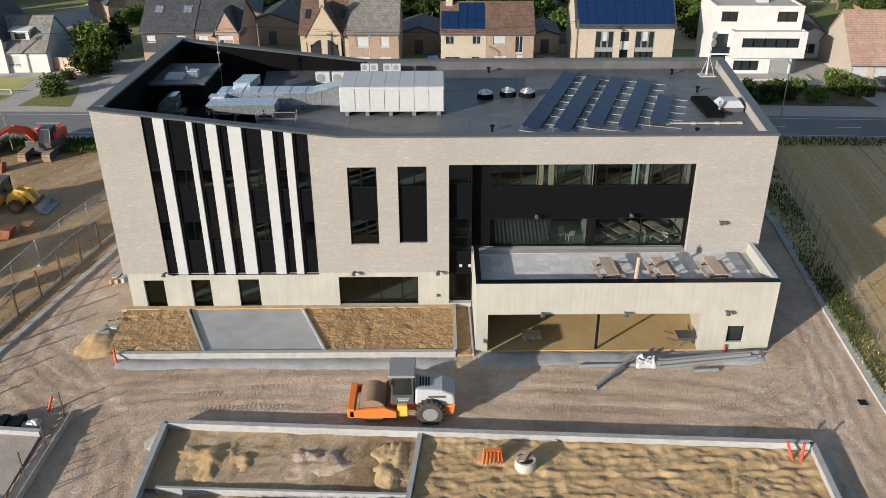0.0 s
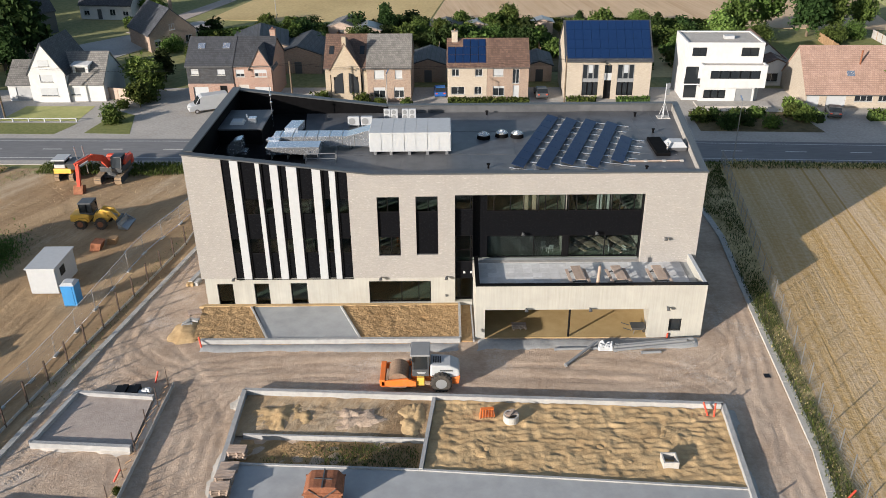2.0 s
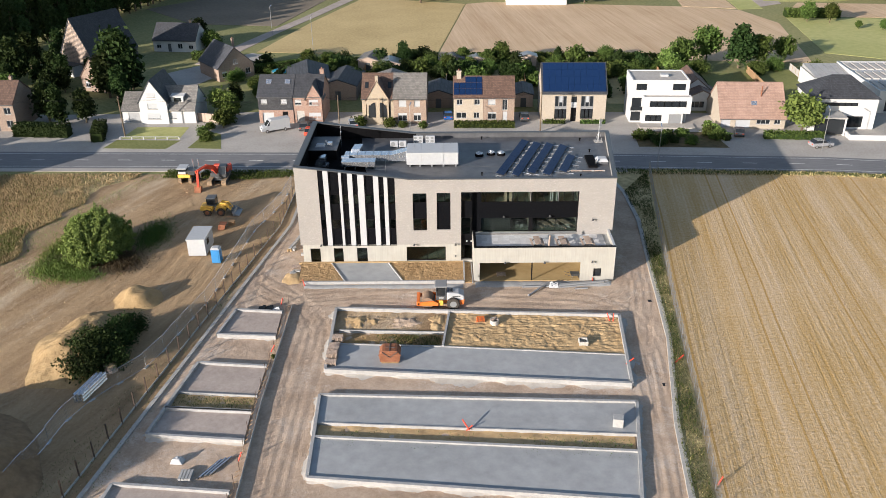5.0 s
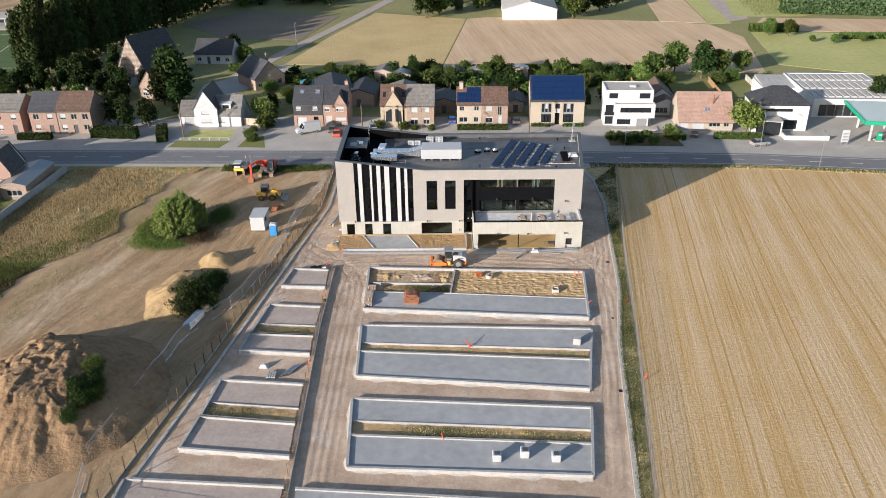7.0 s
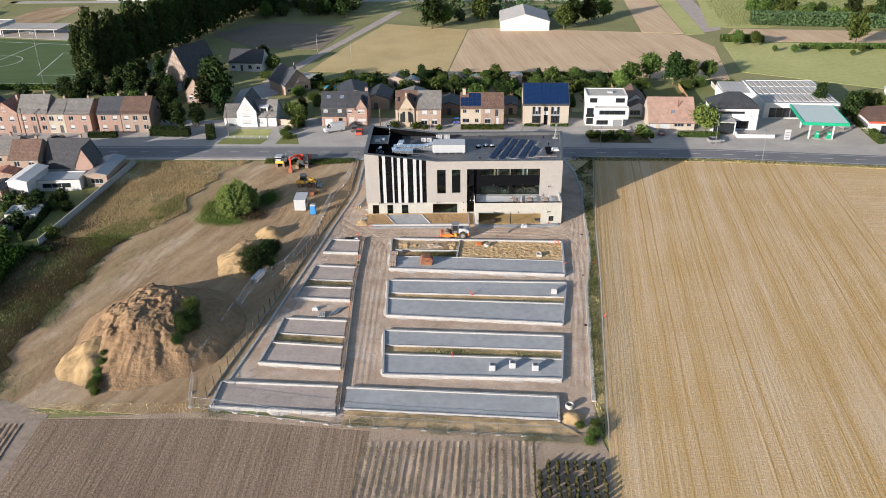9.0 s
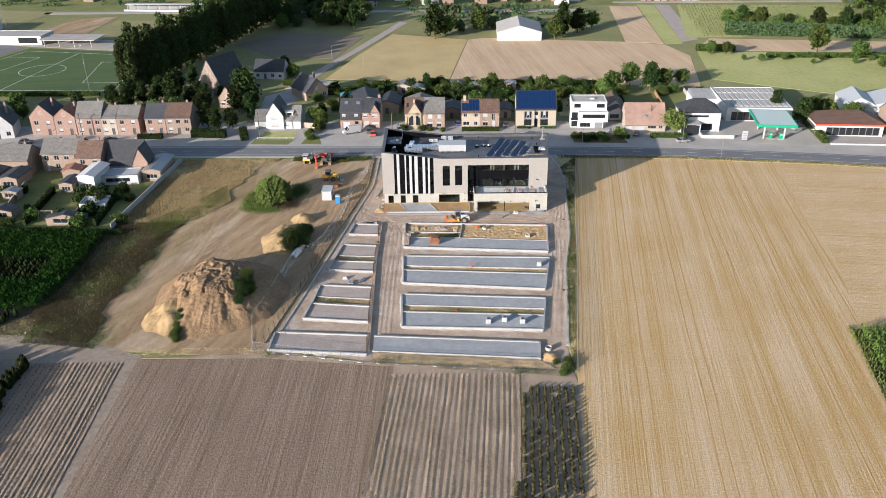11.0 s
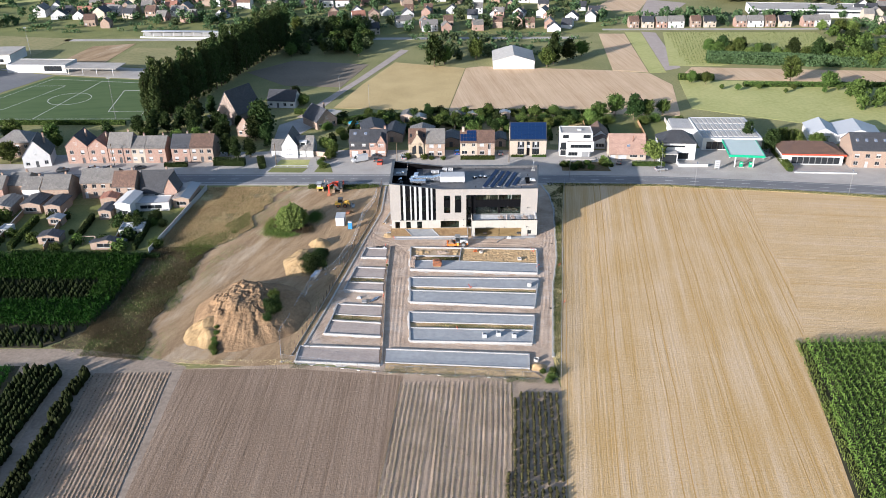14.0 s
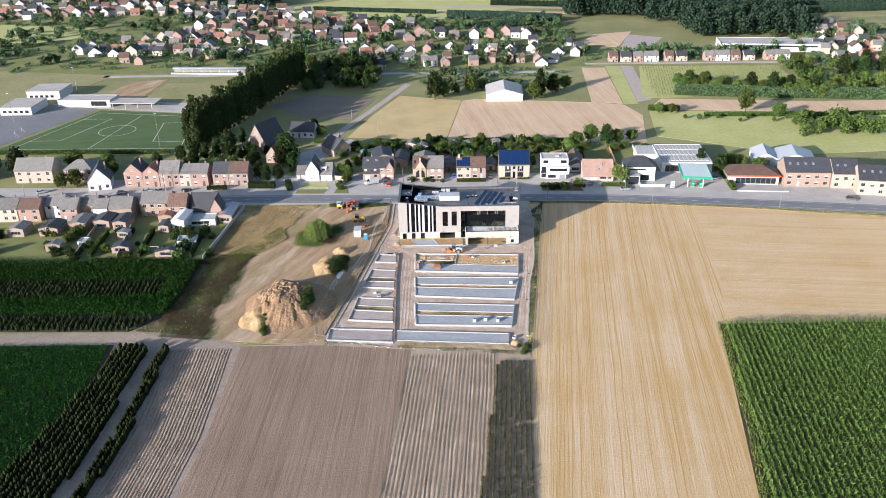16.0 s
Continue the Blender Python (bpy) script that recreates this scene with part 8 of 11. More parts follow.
# 6: bungalow with a large faded red roof
t = thing("bungalow", "low buff house under a large faded red tiled roof", "house", (0, 0, 0))
op = [(-6.0, -4.2, 0.1, 2.0), (-3.2, -0.4, 0.1, 2.1), (0.8, 3.4, 0.9, 2.0), (4.2, 5.4, 0.9, 2.0)]
shell(t, 12.6, 11, 2.4, 7.6, "brickbuff", "tilepink", "x", op, over=0.5)
door_in(t, -6.0, -4.2, 2.0, 0, "white")
door_in(t, -3.2, -0.4, 2.1, 0, "white", "garage_door")
window_in(t, *op[2], 0, 2)
window_in(t, *op[3], 0, 1)
slope_panel(t, "skylight", -0.2, 0.9, 0, 11, 2.4, 7.6, 0.3, 0.42, "galv")
part("stove_pipe", Shape().tube((1.9, 3.2, 5.4), (1.9, 3.2, 7.6), 0.12), "rust", t)
place(t, 79.5, 55.0, -3)
# 7: white house with a dark hipped roof
t = thing("hipped_house", "white house with a dark hipped roof and a glazed porch", "house", (0, 0, 0))
op = [(-4.6, 2.6, 4.6, 5.3), (-5.4, -1.0, 0.3, 2.8), (0.4, 4.0, 0.4, 2.6)]
shell(t, 12.5, 9, 6.2, 9.6, "whitewall", "slate", "hip", op)
for i in range(6):
    window_in(t, -4.6 + i * 1.2, -3.44 + i * 1.2, 4.6, 5.3, 0, 0, "black", False)
for i in range(4):
    window_in(t, -5.4 + i * 1.1, -4.34 + i * 1.1, 0.3, 2.8, 0, 0, "grey", False)
window_in(t, 0.4, 4.0, 0.4, 2.6, 0, 2, "black", False)
part("porch_wall", Shape().box(-6.6, -6.3, -4.0, 0, 0, 3.4), "whitewall", t)
part("porch_wall", Shape().box(-0.8, -0.5, -4.0, 0, 0, 3.4), "whitewall", t)
part("porch_glass", Shape().box(-6.3, -0.8, -3.9, -3.86, 0.3, 3.2), "dim", t)
part("porch_roof", Shape().box(-6.7, -0.4, -4.1, 0, 3.4, 3.55), "kerb", t)
part("garden_wall", Shape().box(-0.4, 9.5, -6.5, -6.2, 0, 1.0).box(-0.4, -0.1, -6.2, -4.0, 0, 1.0), "whitewall", t)
place(t, 96.4, 54.3, -4)
t = thing("solar_shed", "white shed with a single-pitch roof of solar panels", "shed", (0, 0, 0))
shell(t, 9, 10, 3.4, 3.4, "whitewall", "steel", "flat", [(-3.5, -1.0, 1.0, 2.2)])
window_in(t, -3.5, -1.0, 1.0, 2.2, 0, 1, "black")
for i in range(6):
    part("solar_panel", Shape().prism([(-4.3 + i * 1.45, 0.3, 3.5), (-2.95 + i * 1.45, 0.3, 3.5), (-2.95 + i * 1.45, 9.5, 3.5), (-4.3 + i * 1.45, 9.5, 3.5)], [(-4.3 + i * 1.45, 0.3, 3.6), (-2.95 + i * 1.45, 0.3, 3.6), (-2.95 + i * 1.45, 9.5, 4.3), (-4.3 + i * 1.45, 9.5, 4.3)]), "plotwall", t)
place(t, 105.0, 78.0, -4)
# filling station
t = thing("filling_station_shop", "long white flat-roofed shop with rows of roof lights", "shop", (0, 0, 0))
shell(t, 21, 24, 4.6, 4.6, "whitewall", "white", "flat", [(-9, 9, 0.3, 3.2)])
for i in range(9):
    window_in(t, -9 + i * 2, -7.1 + i * 2, 0.3, 3.2, 0, 0, "grey", False)
for r in range(3):
    for i in range(11):
        part("roof_light", Shape().box(-9.8 + i * 1.8, -8.6 + i * 1.8, 2 + r * 7.5, 7.5 + r * 7.5, 4.4, 4.7), "kerb", t)
place(t, 118.4, 63.5, -3)
t = thing("fuel_canopy", "flat forecourt canopy with a bright green edge on pillars", "canopy", (0, 0, 0))
part("roof", Shape().box(-5.6, 5.6, -8, 8, 4.9, 5.35), "palepaint", t, "pale flat sheet roof")
s = Shape().box(-5.8, 5.8, -8.2, -8.0, 4.7, 5.5).box(-5.8, -5.6, -8.0, 8.2, 4.7, 5.5).box(5.6, 5.8, -8.0, 8.2, 4.7, 5.5)
part("fascia", s, "greenpaint", t, "bright green fascia")
for x, y in ((-3, -5), (3, -5), (-3, 4), (3, 4)):
    part("pillar", Shape().box(x - 0.2, x + 0.2, y - 0.2, y + 0.2, 0, 4.9), "white", t)
place(t, 118.0, 51.5, -8)
for x, y in ((116.5, 47.0), (119.5, 46.4)):
    t = thing("fuel_pump", "white and green fuel pump on an island", "fuel pump", (x, y, 0), "fuel pumps")
    part("cabinet", Shape().box(x - 0.5, x + 0.5, y - 0.3, y + 0.3, 0.15, 1.9), "greenpaint", t)
    part("display", Shape().box(x - 0.35, x + 0.35, y - 0.32, y - 0.302, 1.2, 1.6), "white", t)
    part("island", Shape().box(x - 0.9, x + 0.9, y - 0.9, y + 0.9, 0, 0.15), "kerb", t)
t = thing("price_sign", "tall white price sign with plain bars", "sign", (107.6, 44.5, 0))
part("board", Shape().box(106.8, 108.4, 44.4, 44.6, 0.6, 3.4), "white", t)
part("post", Shape().box(106.9, 107.0, 44.42, 44.58, 0, 0.6).box(108.2, 108.3, 44.42, 44.58, 0, 0.6), "grey", t)
for i in range(3):
    part("bar", Shape().box(107.0, 108.2, 44.37, 44.398, 1.0 + i * 0.7, 1.3 + i * 0.7), "grey", t)
# shop with a red edge, tents, brick blocks
t = thing("roadside_shop", "low shop with a dark hipped roof and a red edge", "shop", (0, 0, 0))
op = [(-7, 9, 0.3, 2.8)]
shell(t, 20, 12, 3.9, 6.6, "whitewall", "tilebrown", "hip", op, over=0.6)
for i in range(8):
    window_in(t, -7 + i * 2, -5.1 + i * 2, 0.3, 2.8, 0, 0, "grey", False)
part("fascia", Shape().box(-10.7, 10.7, -0.75, -0.62, 3.5, 4.05), "red", t, "red edge board")
part("forecourt_edge", Shape().box(-8, 12, -8.2, -7.9, 0, 0.5), "white", t)
place(t, 141.2, 48.2, -5)
for x, y, w, d in ((154, 70, 10, 14), (166, 68, 16, 14)):
    t = thing("storage_tent", "white canvas storage tent with a pitched roof", "tent", (0, 0, 0), "white tents")
    shell(t, w, d, 3.0, 5.4, "whitewall", "white", "y", [])
    part("door_flap", Shape().box(-1.6, 1.6, -0.05, -0.003, 0, 2.8), "grey", t)
    place(t, x, y, -12)
for x, y, w, turn in ((161.5, 44.6, 17.5, -5), (175.5, 42.0, 10, -5), (184, 34.0, 13.5, -12)):
    t = thing("apartment_block", "brown brick apartments with a dark roof and roof windows", "apartment house", (0, 0, 0), "brick apartments")
    n = int(w / 3)
    op = auto_windows(w, 6.2, n, n, 1, 1.5)
    shell(t, w, 12, 6.2, 10.4, "brickbrown" if w > 15 else "brickgrey", "slate", "x", op)
    for i, o in enumerate(op):
        door_in(t, o[0], o[1], o[3], 0) if o[2] < 0.1 else window_in(t, *o, 0, 1, "white", True, 0.4 * (i % 2))
    for i in range(n - 1):
        slope_panel(t, "roof_window", -w / 2 + 1.5 + i * 3, -w / 2 + 2.5 + i * 3, 0, 12, 6.2, 10.4, 0.45, 0.62, "galv")
    place(t, x, y, turn)

# white house with a front gable, left of the lane
t = thing("white_house", "white rendered house with a steep front gable, dormer and garage wing", "house", (0, 0, 0))
shell(t, 6.5, 8, 2.9, 6.6, "whitewall", "tilegrey", "x", [(1.3, 3.6, 0.9, 2.2)], x0=0.9)
shell(t, 5.6, 9, 4.6, 8.9, "whitewall", "slate", "y", [(-1.9, 0.1, 4.0 - 0.9, 4.3)], x0=-3.6, y0=-0.5)
shell(t, 4.2, 7, 2.7, 5.4, "whitewall", "tilegrey", "x", [(-6.4, -4.1, 0.05, 2.2)], x0=-7.6, y0=0.2)
window_in(t, -1.9, 0.1, 3.1, 4.3, -0.5, 1, "white", True, 0.95)
window_in(t, -1.7, -0.1, 5.6, 6.5, -0.62, 1, "white", True, 0.95)
window_in(t, -2.2, 0.4, 1.0, 2.2, -0.62, 2, "white", True, 0.9)
window_in(t, 1.3, 3.6, 0.9, 2.2, 0, 2, "white", True, 0.9)
door_in(t, -6.4, -4.1, 2.2, 0.2, "slab", "garage_door")
dm = part("dormer", Shape().box(2.6, 5.0, 1.1, 3.2, 3.9, 5.2).prism([(2.4, 0.9, 5.2), (5.2, 0.9, 5.2), (5.2, 3.4, 5.2), (2.4, 3.4, 5.2)], [(2.4, 0.9, 5.35), (5.2, 0.9, 5.35), (5.2, 3.6, 5.7), (2.4, 3.6, 5.7)]), "whitewall", t)
part("dormer_window", Shape().box(3.1, 4.5, 1.05, 1.098, 4.2, 5.0), "dim", dm)
place(t, -38.6, 61.2, -1.5)
t = thing("front_fence", "low white rail fence before a lawn", "fence", (-38, 51, 0))
for i in range(6):
    part("post", Shape().box(-43.5 + i * 2.3, -43.35 + i * 2.3, 51.4 - 0.05 * i, 51.55 - 0.05 * i, 0, 0.6), "white", t)
part("rail", Shape().beam((-43.5, 51.5, 0.55), (-31.9, 51.2, 0.55), 0.08, 0.1), "white", t)
sheet("front_lawn", [(-43.5, 52), (-32, 51.6), (-32, 58.5), (-42.5, 58.8)], 0.03, "meadow", "mown front lawn", "lawn")
sheet("verge_lawn_1", [(-45, 46.6), (-33, 46.0), (-31.5, 50.6), (-44, 51.2)], 0.035, "lawn", "grass verge", "lawn")
sheet("verge_lawn_2", [(-29, 46.3), (-22.5, 45.8), (-24.5, 54), (-27.5, 56)], 0.035, "lawn", "grass verge", "lawn")
sheet("verge_lawn_3", [(55.5, 45.2), (72, 44.2), (71, 53), (56, 54)], 0.035, "weedsoil", "weedy front garden", "garden")
# behind the first row
place(plain_house("brick house set askew with a dark roof", 9, 11, 3.2, 7.4, "brickbrown", "slate", "y", 3, 0, None), -30.3, 94, 38)
place(plain_house("white house with dark roof at the edge of the fields", 12, 8, 3.2, 6.8, "whitewall", "slate", "x", 4, 0, 1), -53, 121, -8)
t = thing("timber_barn", "tall barn house clad in pale boards under a dark roof", "barn", (0, 0, 0))
shell(t, 11, 14, 4.6, 13.2, "darkgrey", "slate", "y", [])
for i in range(27):
    x = -5.4 + i * 0.415
    part("board", Shape().box(x - 0.11, x + 0.11, -0.06, -0.004, 0.1, 4.5 + 8.6 * (1 - abs(x) / 5.5) - 0.35), "timber", t)
part("annex", Shape().box(-9, 2, -3.0, -0.3, 0, 2.6), "whitewall", t)
part("annex_roof", Shape().box(-9.2, 2.2, -3.2, -0.3, 2.6, 2.75), "darkgrey", t)
place(t, -70.5, 100, -30)
place(plain_house("small brick house with a steep brown roof", 7, 8, 3.2, 7.6, "brickbrown", "tilebrown", "y", 2, 0, None), -60.5, 84, -20)
for x, y, w, d, h, m, turn in ((-4, 76, 8, 12, 3.2, "slate", -4), (-10.5, 78, 9, 12, 4.0, "slate", 10), (7, 78, 9, 8, 2.8, "tilegrey", -3), (18, 70, 6, 9, 2.8, "slate", -2), (0.5, 100, 5, 7, 2.6, "tilegrey", -10), (36, 70, 4, 8, 2.6, "slate", -2),
                              (-16, 92, 3, 3, 2.2, "timber", 4), (6, 97, 5, 5, 2.4, "timber", 3), (21, 102, 6, 3, 2.2, "tilegrey", 0), (27, 102, 4, 3, 2.2, "whitewall", 0), (40, 103, 4, 3, 2.4, "timber", 0)):
    t = thing("garden_shed" if h < 2.7 else "outbuilding", "low outbuilding with a shallow dark roof behind a house", "outbuilding", (0, 0, 0))
    shell(t, w, d, h, h + w * 0.16, "brickbrown" if h > 2.7 else "timber", m if m in ("slate", "tilegrey") else "steel", "y", [])
    part("door", Shape().box(-0.6, 0.6, -0.05, -0.004, 0, 2.0), "darkgrey", t)
    place(t, x, y, turn)
place(plain_house("small white outbuilding with a dark red roof", 7, 11, 2.8, 5.6, "whitewall", "tilebrown", "y", 2, 0, None, "outbuilding", 0.3, "outbuilding", stack=False), 72.5, 70.5, -3)
# back gardens: lawns, beds and board fences behind the row
GARDENS = [(-22, -13.5, 88, 106, "lawn"), (-13, -1.5, 80, 104, "drygrass"), (-1, 8, 84, 110, "lawn"), (8.5, 19, 79, 110, "weedsoil"), (19.5, 28, 74, 104, "lawn"), (28.5, 37, 74, 106, "drygrass"), (37.5, 54, 76, 108, "weedsoil"), (54.5, 69, 72, 108, "drygrass"), (76, 90, 68, 96, "lawn"), (91, 101, 62, 98, "lawn")]
for i, (xa, xb, ya, yb, mt) in enumerate(GARDENS):
    sheet("garden_%d" % (i + 2), [(xa, ya), (xb, ya - 0.6), (xb + 1.5, yb - 0.6), (xa + 1.5, yb)], 0.012, mt, "back garden with grass and bare patches", "garden")
    t = thing("board_fence", "weathered board fence between back gardens", "fence", (xb, ya, 0), "garden fences")
    n = int((yb - ya) / 2.2)
    for k in range(n):
        p, q = lerp((xb + 0.2, ya), (xb + 1.7, yb), k / n), lerp((xb + 0.2, ya), (xb + 1.7, yb), (k + 0.95) / n)
        part("fence_panel", Shape().beam((*p, 0.85), (*q, 0.85), 0.06, 1.6), "oldwood" if i % 3 else "kerb", t)
        part("post", Shape().beam((*p, 0), (*p, 1.8), 0.12), "oldwood", t)
t = thing("round_pool", "round blue garden pool with white floats", "pool", (-20, 97, 0))
part("tank", Shape().tube((-20, 97, 0), (-20, 97, 1.1), 2.6, n=28), "steel", t)
part("water", Shape().tube((-20, 97, 1.02), (-20, 97, 1.12), 2.45, n=28), "pool", t)
part("float", Shape().tube((-19.4, 97.6, 1.12), (-19.4, 97.6, 1.5), 0.7, 0.4, 12), "white", t)

# terrace row west of the lane, and more houses along the road
ROW = [(-113.3, 7.6, "brickred", "slate", "y", 6.5, 10.2, "white and red brick house with a dark gable"), (-106, 6.8, "brickred", "tilered", "y", 6.0, 8.8, "brick house with an orange gable"),
       (-98.3, 8.2, "brickred", "tilegrey", "x", 5.9, 9.8, "red brick terrace house with a grey roof"), (-92, 4.9, "brickbuff", "tilegrey", "x", 5.7, 8.4, "narrow pale terrace house"),
       (-85.9, 7.2, "brickred", "tilegrey", "x", 5.6, 8.4, "red brick terrace house"), (-77, 6.5, "brickred", "slate", "x", 5.5, 9.0, "red brick terrace house with a dark slate roof"), (-69.6, 8.0, "brickbrown", "tilebrown", "x", 5.6, 9.0, "brown brick end house")]
for x, w, wall, roof, style, e, r, lab in ROW:
    place(plain_house(lab, w, 9, e, r, wall, roof, style, max(2, int(w / 2.6)), max(2, int(w / 2.6)), 1, "terrace_house", 0.7, group="terraced houses"), x, 57.0 + (x + 90) * -0.006, -0.8)
place(plain_house("cream house with a dark roof and solar panels", 9, 10, 4.2, 9.6, "whitewall", "slate", "y", 3, 0, 1), -126.5, 54, 14)
for x, y, w, wall, roof, st, e, r, turn in ((-158, 64, 16, "brickgrey", "tilegrey", "x", 5.6, 9.6, 0), (-139, 64, 12, "brickbrown", "tilegrey", "hip", 5.6, 8.8, 0), (-186, 66, 14, "brickred", "tilebrown", "x", 5.4, 9, 0), (-206, 68, 12, "whitewall", "tilered", "x", 5.2, 8.6, 0), (-230, 69, 14, "brickred", "tilegrey", "x", 5.4, 9, 0)):
    place(plain_house("detached house beside the road", w, 10, e, r, wall, roof, st, 4, 4, 1), x, y, turn)
# terrace row with its back gardens, south of the road
SOUTH = [(-119.7, 6, "brickbrown", "tilegrey", "x", 3.9, 6.6), (-114, 5.4, "whitewall", "tilegrey", "x", 3.9, 6.6), (-106.4, 8.4, "brickbrown", "tilegrey", "x", 3.8, 7.2), (-94, 11.4, "brickbrown", "tilegrey", "x", 4.4, 7.8), (-84.8, 7, "brickbrown", "tilebrown", "x", 4.4, 8.2),
         (-126, 6.4, "brickred", "tilegrey", "x", 4.0, 7.0), (-133, 7, "whitewall", "tilegrey", "x", 4.0, 7.0), (-141, 8, "brickred", "tilebrown", "x", 4.2, 7.2), (-150, 9, "brickbuff", "tilegrey", "x", 4.2, 7.4), (-160, 9, "whitewall", "slate", "x", 4.2, 7.4)]
for i, (x, w, wall, roof, st, e, r) in enumerate(SOUTH):
    place(plain_house("terraced house seen from its garden side", w, 9, e + 1.0, r + 0.6, wall, roof, st, max(2, int(w / 2.8)), max(2, int(w / 2.8)), 0, "terrace_house", 0.2, group="terraced houses"), x, 21.5 + (4 if i % 3 == 0 else 0.5), 1.0)
t = plain_house("white house with a steep blue-grey gable and side gable", 10, 9, 3.0, 8.6, "whitewall", "slate", "x", 3, 0, None, "gable_house")
shell(t, 4, 6, 4.2, 8.0, "brickred", "slate", "y", [(3.4, 4.6, 1.0, 2.3)], x0=3.0, y0=-1.5)
window_in(t, 3.4, 4.6, 1.0, 2.3, -1.5)
place(t, -75.2, 23.0, 1)
for x, y, w, d, h, m in ((-66.0, 17.5, 5.0, 12.5, 2.9, "steel"), (-74.6, 15.0, 11.0, 6.0, 2.7, "white"), (-81.6, 11.0, 4.6, 10, 4.0, "whitewall"), (-86.5, 9.0, 3.8, 6, 2.8, "slate"), (-74.6, -3.5, 6.5, 5.0, 2.5, "white"), (-78.5, -11.5, 9.5, 2.6, 2.0, "slate"), (-104, 13, 5, 8, 2.9, "slate"), (-111, 14, 6, 8, 3.0, "slate"), (-119, 12, 6, 9, 3.0, "tilegrey"), (-88.4, 17.5, 4.8, 5, 3.2, "tilered"),
                         (-100, 5, 4, 3, 2.2, "steel"), (-96.5, -7.5, 6, 4, 2.2, "slate"), (-112, -2, 3, 4, 2.2, "white"), (-128, 8, 7, 8, 3, "slate"), (-140, 8, 6, 7, 2.8, "tilegrey"), (-121, -5, 5, 4, 2.3, "tilegrey")):
    t = thing("garden_annex", "low annex or shed in a back garden", "outbuilding", (0, 0, 0))
    shell(t, w, d, h, h + w * 0.12, "whitewall" if m in ("white", "whitewall") else "brickbrown", m, "y" if m not in ("white",) else "flat", [(-w * 0.3, w * 0.3, 0.8, 2.0)])
    window_in(t, -w * 0.3, w * 0.3, 0.8, 2.0, 0, 2)
    place(t, x, y, random.uniform(-4, 4))
sheet("garden_1", [(-180, 21), (-63.8, 20), (-66.2, -14.5), (-104, -13), (-180, -11)], 0.0, "lawn", "back gardens with lawns and beds", "garden")
t = thing("swing_set", "pale wooden swing frame on a lawn", "swing", (-85, -7, 0))
for x in (-86.8, -83.4):
    part("leg", Shape().beam((x, -8.0, 0), (x, -7.0, 2.2), 0.12).beam((x, -6.0, 0), (x, -7.0, 2.2), 0.12), "timber", t)
part("crossbar", Shape().beam((-87.0, -7.0, 2.2), (-83.2, -7.0, 2.2), 0.14), "timber", t)
part("seat", Shape().box(-85.4, -84.8, -7.15, -6.85, 0.5, 0.55), "blue", t)
part("rope", Shape().beam((-85.35, -7, 0.55), (-85.35, -7, 2.2), 0.03).beam((-84.85, -7, 0.55), (-84.85, -7, 2.2), 0.03), "darkgrey", t)
for a, b in (((-61.8, 32), (-64.6, 1.6)), ((-64.6, 1.6), (-66.2, -14)), ((-80.5, 14), (-77, -13)), ((-100, 14), (-96, -12)), ((-113, 13), (-111, -12))):
    t = thing("garden_wall", "plain grey garden wall", "wall", (*a, 0), "garden walls")
    part("panel", Shape().beam((*a, 0.8), (*b, 0.8), 0.15, 1.7), "slab" if a[0] > -65 else "oldwood", t)
    part("cap", Shape().beam((*a, 1.68), (*b, 1.68), 0.22, 0.06), "kerb", t)

# farm shed, clubhouse, stand
t = thing("farm_shed", "wide white farm shed with a grey roof", "shed", (0, 0, 0))
shell(t, 20, 22, 3.8, 6.6, "whitewall", "kerb", "y", [])
for i in range(3):
    part("sliding_door", Shape().box(-9 + i * 6.2, -3.4 + i * 6.2, -0.06, -0.004, 0.1, 3.4), "whitewall", t)
place(t, 49.6, 181, -2)
t = thing("clubhouse", "pale flat-roofed clubhouse with a canopy", "clubhouse", (0, 0, 0))
shell(t, 30, 12, 4.0, 4.0, "whitewall", "paving", "flat", [(4, 13, 0.8, 3.4)])
for i in range(4):
    window_in(t, 4 + i * 2.25, 6.1 + i * 2.25, 0.8, 3.4, 0, 1, "black", False)
part("canopy", Shape().box(16, 42, -4, 8, 3.0, 3.3), "paving", t)
for x in (18, 25, 32, 40):
    part("post", Shape().box(x - 0.12, x + 0.12, -3.6, -3.36, 0, 3.0), "white", t)
place(t, -184, 184, -4)
t = thing("pitch_stand", "low white stand along a football pitch", "grandstand", (0, 0, 0))
part("roof", Shape().box(-28, 28, 0, 4, 3.2, 3.4), "white", t)
part("back", Shape().box(-28, 28, 3.7, 4, 0, 3.2), "grey", t)
part("rail", Shape().box(-28, 28, -2.2, -2.1, 0, 1.0), "white", t)
for i in range(10):
    part("post", Shape().box(-27 + i * 6, -26.8 + i * 6, 0.1, 0.3, 0, 3.2), "white", t)
place(t, -130, 259, -6)
